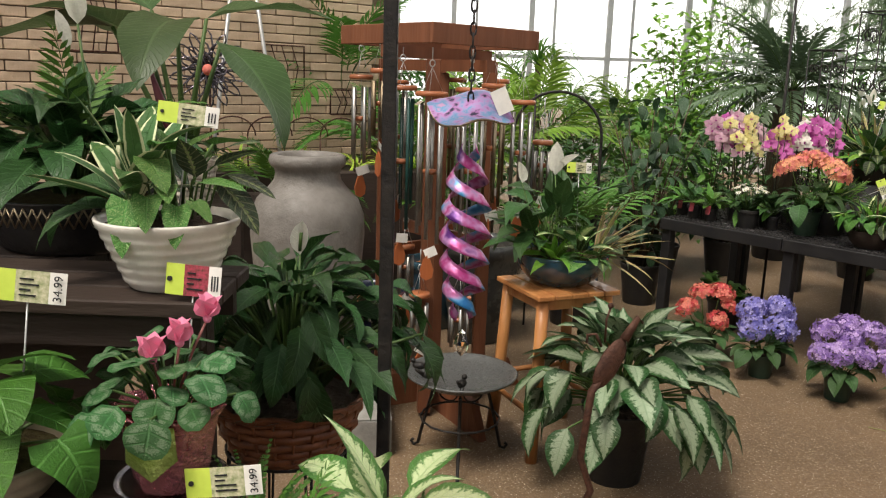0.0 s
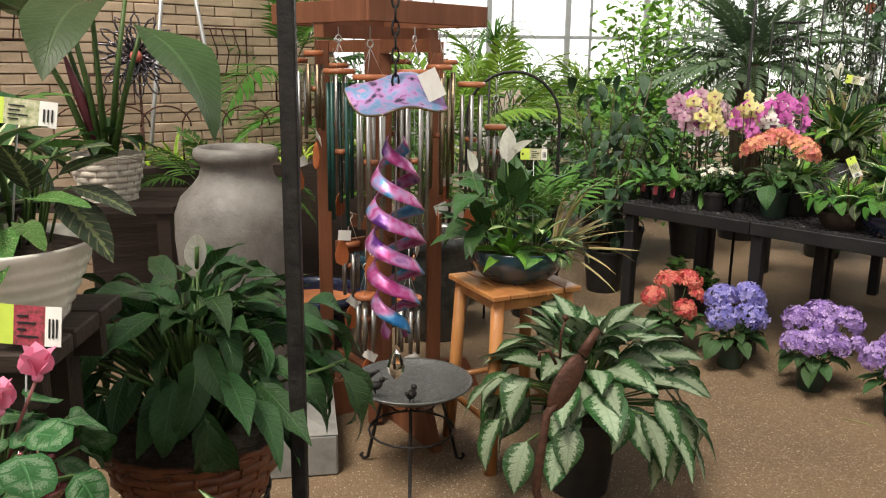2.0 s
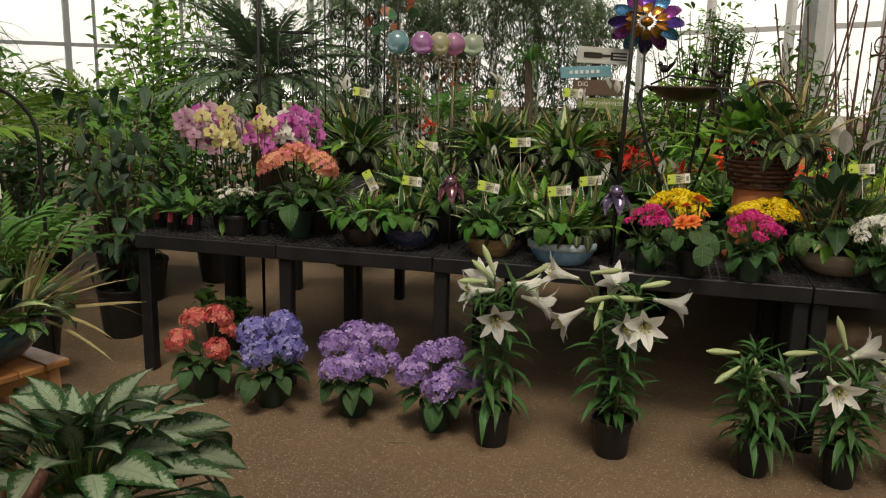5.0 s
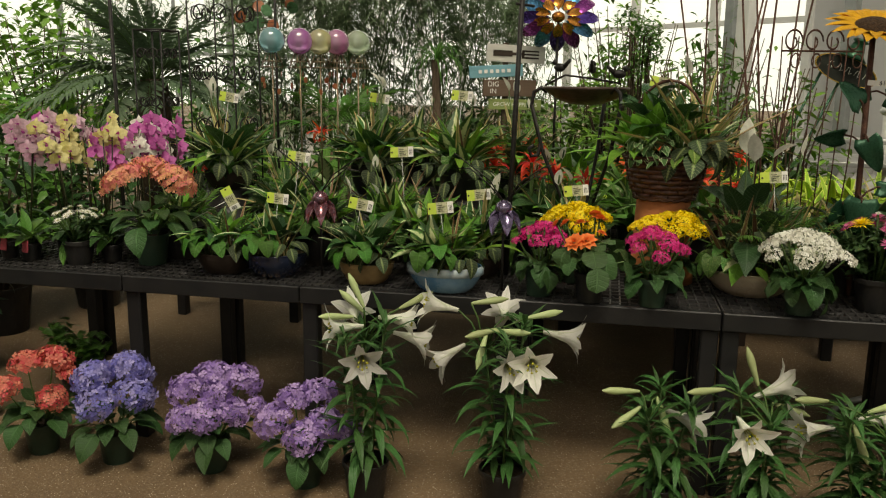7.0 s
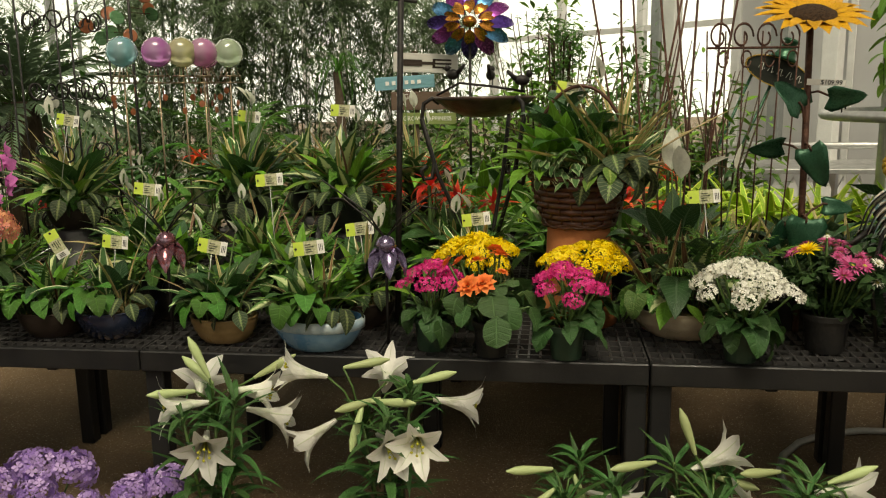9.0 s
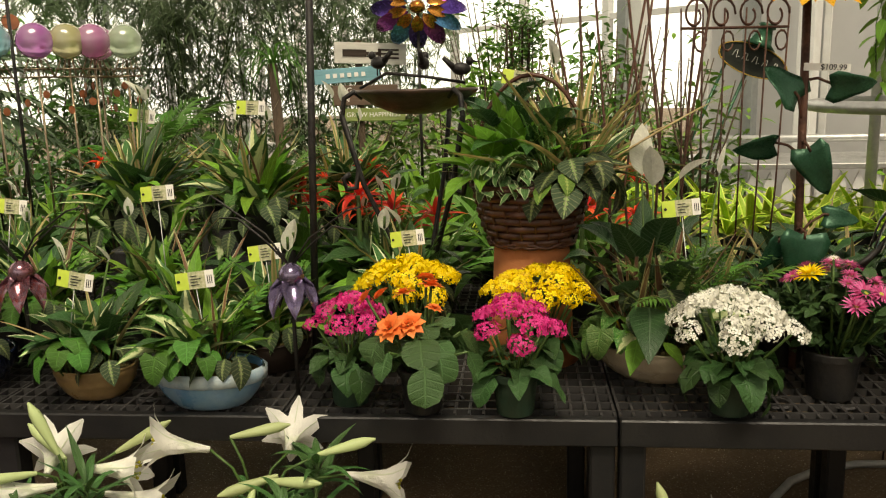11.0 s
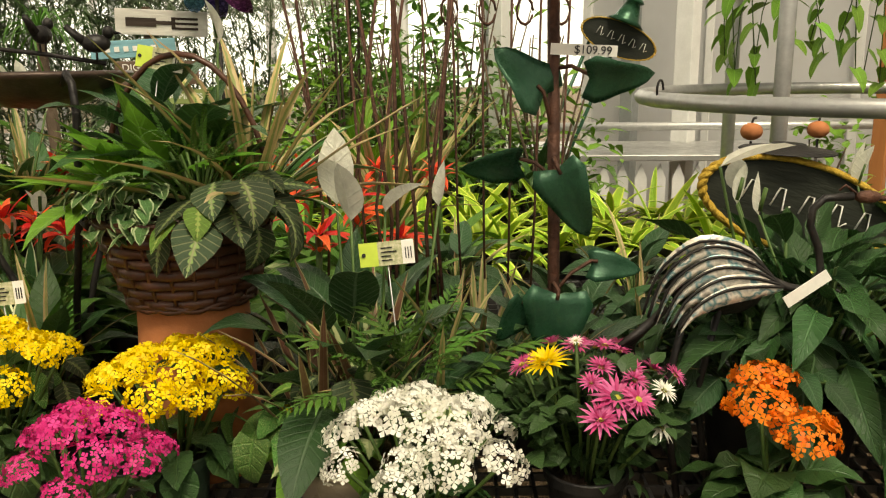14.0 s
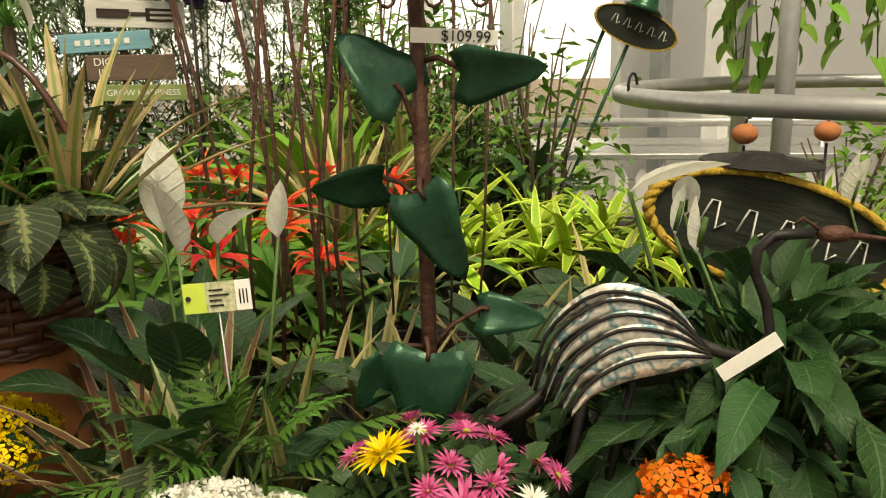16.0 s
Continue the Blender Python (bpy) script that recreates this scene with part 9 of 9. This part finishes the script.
def shrub(x, y, w, h, mat, n, size, seed, label, width=0.45, shape="ovate", z0=0.3, gaps=0.45, up=0.2):
    t = thing("shrub", label, "shrub", pose(x, y, 0), "shrubs at the back of the greenhouse")
    pot(t, 0.18, 0.3, "pot_black")
    b = Build()
    for k in range(7):
        a = k * 0.9 + seed
        b.tube([(0.03 * math.cos(a), 0.03 * math.sin(a), 0.27), (0.3 * w * math.cos(a), 0.3 * w * math.sin(a), z0 + (h - z0) * 0.55), (0.7 * w * math.cos(a), 0.7 * w * math.sin(a), h * 0.9)], 0.012, 5, taper=0.3)
    part("stem", b.mesh("stem", M["bark"]), t)
    foliage(t, mat, n, (0, 0, (z0 + h) / 2, w, w, (h - z0) / 2), size, width, shape, seed, gaps=gaps, up=up)
    return t


G = [(1.35, 8.0, 0.55, 1.45, "mid", 700, 0.11), (2.0, 8.6, 0.6, 1.5, "mid", 800, 0.10), (2.55, 9.3, 0.5, 2.3, "bright", 1000, 0.12), (3.0, 10.0, 0.6, 2.4, "bright", 1000, 0.12), (1.0, 6.6, 0.4, 1.15, "dark", 500, 0.10), (1.75, 6.7, 0.5, 1.35, "mid", 650, 0.10),
     (2.4, 7.0, 0.45, 1.25, "dark", 600, 0.10), (3.9, 9.0, 0.7, 1.6, "mid", 700, 0.12), (0.3, 9.3, 0.7, 1.6, "dark", 700, 0.12), (-0.4, 8.4, 0.6, 1.5, "mid", 600, 0.12), (4.6, 9.8, 0.8, 2.4, "mid", 900, 0.12), (3.55, 7.0, 0.5, 1.3, "dark", 600, 0.10),
     (4.6, 7.2, 0.5, 1.3, "dark", 600, 0.10), (5.4, 6.4, 0.5, 1.35, "dark", 600, 0.10), (6.1, 5.7, 0.45, 1.2, "mid", 600, 0.10), (6.7, 5.0, 0.45, 1.15, "dark", 600, 0.11), (7.2, 5.9, 0.5, 1.4, "mid", 600, 0.11), (6.0, 6.9, 0.6, 1.5, "mid", 700, 0.11), (7.0, 7.0, 0.6, 1.7, "bright", 600, 0.12),
     (6.55, 4.35, 0.3, 1.15, "dark", 380, 0.12), (7.6, 3.2, 0.35, 1.25, "bright", 500, 0.08), (8.4, 8.2, 0.7, 1.6, "mid", 500, 0.13), (1.5, 12.0, 0.9, 1.7, "mid", 600, 0.15), (3.4, 12.5, 0.9, 1.9, "mid", 600, 0.15), (-0.5, 11.5, 0.9, 1.9, "dark", 600, 0.15)]
for i, (x, y, w, h, k, n, size) in enumerate(G):
    shrub(x, y, w, h, L[k], n, size, i + 2, {"mid": "leafy green shrub in a black pot", "bright": "bright green bushy shrub", "dark": "dark green leafy shrub in a black pot"}[k])


def weeping_tree(x, y, h, seed, n=8):
    """A tall bamboo-like plant: slender canes with sprays of fine hanging needles."""
    t = thing("feathery_tree", "tall feathery tree with fine drooping grey-green sprays", "tree", pose(x, y, 0), "feathery trees")
    rnd = random.Random(seed)
    canes = Build()
    tips = []
    for k in range(n):
        a = rnd.uniform(0, 6.28)
        sp = rnd.uniform(0.15, 0.75)
        hh = h * rnd.uniform(0.7, 1.05)
        pts = [Vector((0.08 * math.cos(a), 0.08 * math.sin(a), 0)), Vector((0.35 * sp * math.cos(a), 0.35 * sp * math.sin(a), hh * 0.5)), Vector((sp * math.cos(a), sp * math.sin(a), hh * 0.88)), Vector((1.25 * sp * math.cos(a), 1.25 * sp * math.sin(a), hh))]
        canes.tube(pts, 0.009, 5, taper=0.3)
        for i in range(30):
            q = rnd.uniform(0.7, 2.98)
            j = int(q)
            tips.append((pts[j].lerp(pts[j + 1], q - j), rnd.uniform(0, 6.28)))
    part("trunk", canes.mesh("trunk", M["stem"]), t)
    v, f, uv = [], [], []
    for p, a in tips:
        ln = rnd.uniform(0.25, 0.6)
        rise = rnd.uniform(-0.1, 0.4)
        for i in range(17):
            q = i / 16
            c = p + Vector((math.cos(a), math.sin(a), 0)) * ln * q + Vector((0, 0, rise * q * ln - 0.75 * ln * q * q))
            for sg in (-1, 1):
                b2 = a + sg * rnd.uniform(0.3, 1.1)
                d = Vector((math.cos(b2), math.sin(b2), rnd.uniform(-0.9, 0.3))) * rnd.uniform(0.05, 0.12)
                s = Vector((-math.sin(b2), math.cos(b2), 0)) * 0.006
                k = len(v)
                v += [c - s, c + s, c + d * 0.6 + s, c + d, c + d * 0.6 - s]
                f.append((k, k + 1, k + 2, k + 3, k + 4))
                uv += [(0.4, 0), (0.6, 0), (0.6, 0.6), (0.5, 1), (0.4, 0.6)]
    part("crown", mesh_of("crown", v, f, L["feather"], uv), t, kind="stuff")


for i, (x, y, h) in enumerate([(4.4, 8.3, 3.2), (4.9, 9.0, 3.3), (6.0, 8.6, 3.4), (5.1, 7.9, 3.3), (5.75, 7.3, 3.2), (6.6, 7.7, 3.2), (3.7, 10.6, 3.4), (5.6, 9.4, 3.6), (7.6, 8.2, 3.2)]):
    weeping_tree(x, y, h, i + 3)
for i, (x, y, h) in enumerate([(6.69, 5.38, 1.90), (7.45, 5.36, 2.20), (6.59, 6.05, 1.90), (7.36, 6.88, 2.30), (7.71, 6.32, 2.00)]):
    shrub(x, y, 0.42, h, L["mid" if i % 2 else "bright"], 330, 0.13, i + 61, "loose airy leafy shrub against the light", 0.3, "lance", gaps=0.7)
for i, (x, y, h) in enumerate([(6.58, 4.9, 2.15), (6.53, 5.58, 2.3), (6.54, 4.42, 1.9), (6.37, 4.13, 1.75), (5.96, 4.71, 1.9), (6.8, 6.16, 2.5)]):
    shrub(x, y, 0.34, h, L["bright" if i % 2 else "mid"], 420, 0.11, i + 81, "loose leafy shrub against the light", 0.3, "lance", gaps=0.5)
shrub(6.10, 5.32, 0.26, 2.2, L["mid"], 1100, 0.042, 41, "small round-leaved standard tree", z0=1.62, gaps=0.25)

# tall blades and grasses against the light
for k, (x, y, kind, ln, n) in enumerate([(5.05, 3.95, "straw", 0.6, 24), (5.35, 4.5, "bright", 0.7, 24), (5.9, 4.6, "straw", 0.7, 20), (4.7, 4.6, "bright", 0.55, 22), (6.4, 5.0, "bright", 0.7, 20), (5.3, 5.3, "bright", 0.7, 22)]):
    t = potted("grass_plant", "tall blade-leaved plant in a black pot", pose(x, y, 0.719 if k < 3 else 0.0), 0.11, 0.2 if k < 3 else 0.6, group="blade-leaved plants")
    if k >= 3:
        tagged(t, "tall blade-leaved plant in a black pot on the floor")
    rosette(t, kind, n, 0.2 if k < 3 else 0.6, ln, (40, 86), 0.04, 0, None, k + 30)

# low bench behind, with lime-striped dracaenas
t = thing("low_bench", "low dark slatted bench behind the long display", "bench", frame_at(2.2, 1.96, 0))
for k in range(14):
    part("slat", Build().box(0.0, 4.6, 0.115 * k, 0.115 * k + 0.10, 0.69, 0.718, bevel=0.003).mesh("slat", M["dark_wood"], False), t)
for x in (0.1, 1.5, 3.0, 4.5):
    for y in (0.1, 1.45):
        part("leg", Build().box(x - 0.03, x + 0.03, y - 0.03, y + 0.03, 0, 0.688).mesh("leg", M["dark_wood"], False), t)
rnd = random.Random(77)
for i in range(30):
    s = 2.9 + 0.16 * (i % 15) + rnd.uniform(-0.05, 0.05)
    d = 2.2 + 0.40 * (i // 15) + rnd.uniform(-0.06, 0.06)
    t = potted("striped_dracaena", "lime and yellow striped dracaena in a black pot", frame_at(s, d - 0.1, 0.719, rnd.uniform(0, 360)), 0.07, 0.12, group="striped dracaenas on the low bench")
    rosette(t, "lime", 12, 0.12, 0.40, (-5, 80), 0.02, 0, None, i, ws=1.2)
for i in range(12):
    s = 2.3 + 0.35 * (i % 6) + rnd.uniform(-0.05, 0.05)
    d = 2.95 + 0.38 * (i // 6) + rnd.uniform(-0.06, 0.06)
    t = potted("foliage_plant", "leafy green foliage plant in a black pot", frame_at(s, d - 0.1, 0.719, rnd.uniform(0, 360)), 0.07, 0.12, group="foliage on the low bench")
    rosette(t, "dark" if i % 2 else "mid", 9, 0.12, 0.24, (0, 75), 0.02, 0.16, (40, 88), i + 9)
# filler foliage at the back of the long bench
for i in range(20):
    s = 0.25 + 0.15 * i + rnd.uniform(-0.05, 0.05)
    d = 1.52 + 0.28 * (i % 2) + rnd.uniform(-0.05, 0.05)
    t = potted("foliage_plant", "leafy green foliage plant in a black pot", bench_at(s, d, TOP, rnd.uniform(0, 360)), 0.065, 0.11, group="foliage along the bench back")
    rosette(t, ("broad", "mid", "agl2", "bright")[i % 4], 10, 0.11, 0.25, (0, 78), 0.02, 0.12, (40, 88), i + 90)

# white picket table at the far side
t = thing("picket_table", "grey-topped potting table with white picket sides", "table", pose(8.0, 5.0, 0, 0, 0, -52))
part("top", Build().box(-0.9, 1.6, -0.5, 0.5, 0.92, 0.96, bevel=0.005).mesh("top", M["galv"], False), t)
for k in range(20):
    x = -0.85 + 0.125 * k
    v = [(x - 0.04, -0.46, 0.35), (x + 0.04, -0.46, 0.35), (x + 0.04, -0.46, 0.80), (x, -0.46, 0.90), (x - 0.04, -0.46, 0.80)]
    v += [(a, -0.44, c) for a, _, c in v]
    part("picket", mesh_of("picket", v, [(0, 1, 2, 3, 4), (9, 8, 7, 6, 5), (0, 5, 6, 1), (1, 6, 7, 2), (2, 7, 8, 3), (3, 8, 9, 4), (4, 9, 5, 0)], M["white_frame"], smooth=False), t)
for x in (-0.85, 1.55):
    for y in (-0.42, 0.45):
        part("leg", Build().box(x - 0.035, x + 0.035, y - 0.015, y + 0.04, 0, 0.92).mesh("leg", M["white_frame"], False), t)
# posts of the far room
for k, (x, y, mt, lab, w) in enumerate([(7.55, 5.35, "white_frame", "white painted steel post", 0.06), (8.9, 4.6, "white_frame", "white painted steel post", 0.07), (9.3, 5.3, "grey_frame", "grey steel post", 0.06), (8.7, 3.15, "orange_wood", "orange timber post", 0.045), (9.0, 2.4, "orange_wood", "orange timber post", 0.045), (8.3, 6.0, "grey_frame", "grey steel post", 0.05)]):
    t = thing("support_post", lab + " of the greenhouse", "post", pose(x, y, 0), "greenhouse posts")
    part("shaft", Build().box(-w, w, -w, w, 0.01, 4.2, bevel=0.006).mesh("shaft", M[mt], False), t)
    part("base_plate", Build().box(-w * 1.6, w * 1.6, -w * 1.6, w * 1.6, 0, 0.01).mesh("base_plate", M["galv"], False), t)
t = thing("steel_rail", "low galvanised pipe rail in the far room", "rail", pose(8.5, 4.2, 0, 0, 0, -52))
part("pipe", Build().tube([(-2.0, 0, 1.12), (3.0, 0, 1.12)], 0.03, 8).mesh("pipe", M["galv"]), t)
for x in (-1.8, 0.5, 2.8):
    part("leg", Build().tube([(x, 0, 0), (x, 0, 1.10)], 0.02, 8).mesh("leg", M["galv"]), t)

# along the brick wall: fence hoops, bird of paradise, metal flower, wire frames
t = thing("striped_plant_trough", "trough of yellow-striped grassy plants before the brick wall", "planter", pose(-1.0, 5.55, 0, 0, 0, 18))
part("trough", Build().box(-0.9, 0.9, -0.22, 0.22, 0, 0.95, bevel=0.01).mesh("trough", M["dark_wood"], False), t)
for k in range(9):
    rosette(t, "banner", 14, 0.95, 0.26, (20, 80), 0.03, 0, None, k + 3, (-0.8 + 0.2 * k, 0.0))
q = Build()
for k in range(8):
    x = -0.9 + 0.23 * k
    q.tube([(x + 0.14 * math.cos(math.pi * (1 - a / 12)), -0.2, 1.18 + 0.12 * math.sin(math.pi * a / 12)) for a in range(13)], 0.005, 5)
    q.tube([(x - 0.14, -0.2, 0.95), (x - 0.14, -0.2, 1.18)], 0.005, 5)
part("hoop_edging", q.mesh("hoop_edging", M["rust"]), t, None, "rusty hooped wire edging")
t = thing("plant_table", "dark wooden table by the brick wall", "table", pose(-1.55, 4.35, 0))
for k in range(4):
    part("plank", Build().box(-0.7, 0.55, -0.3 + 0.15 * k, -0.155 + 0.15 * k, 0.88, 0.91).mesh("plank", M["dark_wood"], False), t)
for x in (-0.65, 0.5):
    for y in (-0.25, 0.25):
        part("leg", Build().box(x - 0.03, x + 0.03, y - 0.03, y + 0.03, 0, 0.88).mesh("leg", M["dark_wood"], False), t)
t = thing("bird_of_paradise", "bird-of-paradise plant with big leaves in a whitewashed woven basket", "potted plant", pose(-1.36, 4.28, 0.911))
woven(t, [(0.12, 0.0), (0.15, 0.12), (0.165, 0.21)], "white_cane", 7, 20)
part("soil", Build().lathe([(0.001, 0.19), (0.15, 0.185)], 18).mesh("soil", M["soil"]), t)
rosette(t, "peace2", 14, 0.2, 0.17, (-20, 60), 0.03, 0.12, (30, 85), 5)
b = Build()
stems = [(-0.30, -0.1, 0.86, 110), (-0.14, 0.0, 0.95, 60), (0.12, 0.05, 0.92, 290), (0.22, -0.05, 0.80, 240), (-0.2, 0.1, 0.78, 150), (0.02, -0.1, 0.9, 180)]
for k, (x, y, h, az) in enumerate(stems):
    b.tube([(x * 0.15, y * 0.2, 0.2), (x * 0.5, y * 0.5, h * 0.6), (x, y, h)], 0.019, 7, taper=0.5)
    part("leaf", KIND["banana"][k % 2], t, aim((x, y, h), az, (5, 40, 20, -20, 30, 0)[k], 0.68))
b.tube([(-0.04, 0, 0.25), (-0.11, 0, 0.5), (-0.17, 0, 0.70)], [0.02, 0.026, 0.004], 8, 1)
part("stem", b.mesh("stem", [M["stem"], surface("wine_sheath", (0.16, 0.04, 0.05), None, 0.4)]), t)


def metal_flower():
    t = thing("metal_flower", "large burnished metal flower ornament on a stake", "garden ornament", pose(-1.52, 5.30, 0, 0, 0, 10))
    part("stake", Build().tube([(0, 0.02, 0), (0, 0.02, 1.58)], 0.008, 6).mesh("stake", M["rust"]), t)
    fm = surface("burnished_steel", (0.16, 0.15, 0.17), (0.06, 0.05, 0.06), 0.25, 0.9, scale=20, bump=0.1)
    for ring, (n, r) in enumerate([(14, 0.25), (12, 0.18), (10, 0.12)]):
        for k in range(n):
            pts = []
            for i in range(9):
                u = 2 * math.pi * i / 8
                pts.append((0.028 * math.sin(u) * (1 + ring * 0.1), 0.55 * r + 0.42 * r * -math.cos(u), 0.02 * math.sin(u * 0.5)))
            part("petal", Build().tube(pts, 0.006, 5).mesh("petal", fm), t, pose(0, -0.02 * ring, 1.58, 90, 0, 0) @ pose(0, 0, 0, 0, 0, 360 * k / n + 9 * ring))
    part("centre", Build().ball((0, -0.06, 1.58), 0.035, 12).mesh("centre", P["red"]), t)


metal_flower()
for k, (u, z, w, h) in enumerate([(1.55, 1.68, 0.34, 0.42), (3.0, 1.45, 0.36, 0.34), (2.15, 1.25, 0.3, 0.2), (3.55, 1.25, 0.25, 0.2)]):
    t = thing("wire_wall_art", "rusty wire frame wall ornament on the brick wall", "wall art", pose(-4.2, 4.55, 0, 0, 0, 38) @ pose(u + 0.6, -0.035, z), "wire wall ornaments")
    q = Build().tube([(-w / 2, 0, 0), (w / 2, 0, 0), (w / 2, 0, h), (-w / 2, 0, h), (-w / 2, 0, 0)], 0.008, 5)
    for i in range(3):
        q.tube([(-w / 2 + w * (i + 1) / 4, 0, 0), (-w / 2 + w * (i + 1) / 4 + 0.03, -0.01, h * 0.5), (-w / 2 + w * (i + 1) / 4 - 0.02, 0, h)], 0.005, 5)
    part("frame", q.mesh("frame", M["rust"]), t)
t = thing("a_frame_ladder", "thin grey A-frame leaning on the brick wall", "ladder", pose(-4.2, 4.55, 0, 0, 0, 38) @ pose(3.25, -0.12, 0))
for sx in (-1, 1):
    part("rail", Build().tube([(sx * 0.42, 0, 0.0), (sx * 0.05, 0.06, 2.5)], 0.016, 6).mesh("rail", M["galv"]), t)

# black arch behind the stool
t = thing("shepherd_arch", "black iron plant arch behind the stool", "trellis", pose(0.62, 5.15, 0, 0, 0, -10))
q = Build().tube([(-0.22, 0, 0), (-0.22, 0, 1.2)] + [(0.05 - 0.27 * math.cos(a * math.pi / 14), 0, 1.25 + 0.27 * math.sin(a * math.pi / 14)) for a in range(15)] + [(0.32, 0, 1.0), (0.32, 0, 0)], 0.009, 6)
part("arch_bar", q.mesh("arch_bar", M["iron"]), t)
q = Build().tube([(-0.10, 0.08, 0), (-0.10, 0.08, 1.5)], 0.007, 6)
part("upright", q.mesh("upright", M["iron"]), t)
t = thing("straw_blade", "single dry straw lying on the concrete floor", "straw", pose(2.115, 3.717, 0.003, 0, 0, -38))
part("blade", Build().tube([(-0.06, 0, 0), (0.0, 0.004, 0.002), (0.06, 0, 0)], 0.0018, 4).mesh("blade", L["straw"]), t)
t = thing("hose", "grey rubber hose lying behind the bench", "hose", pose(5.2, 2.3, 0))
part("tube", Build().tube([(0.6 * math.cos(a * 0.3) - 0.3, 0.6 * math.sin(a * 0.3), 0.016) for a in range(14)], 0.016, 8).mesh("tube", M["galv"]), t)
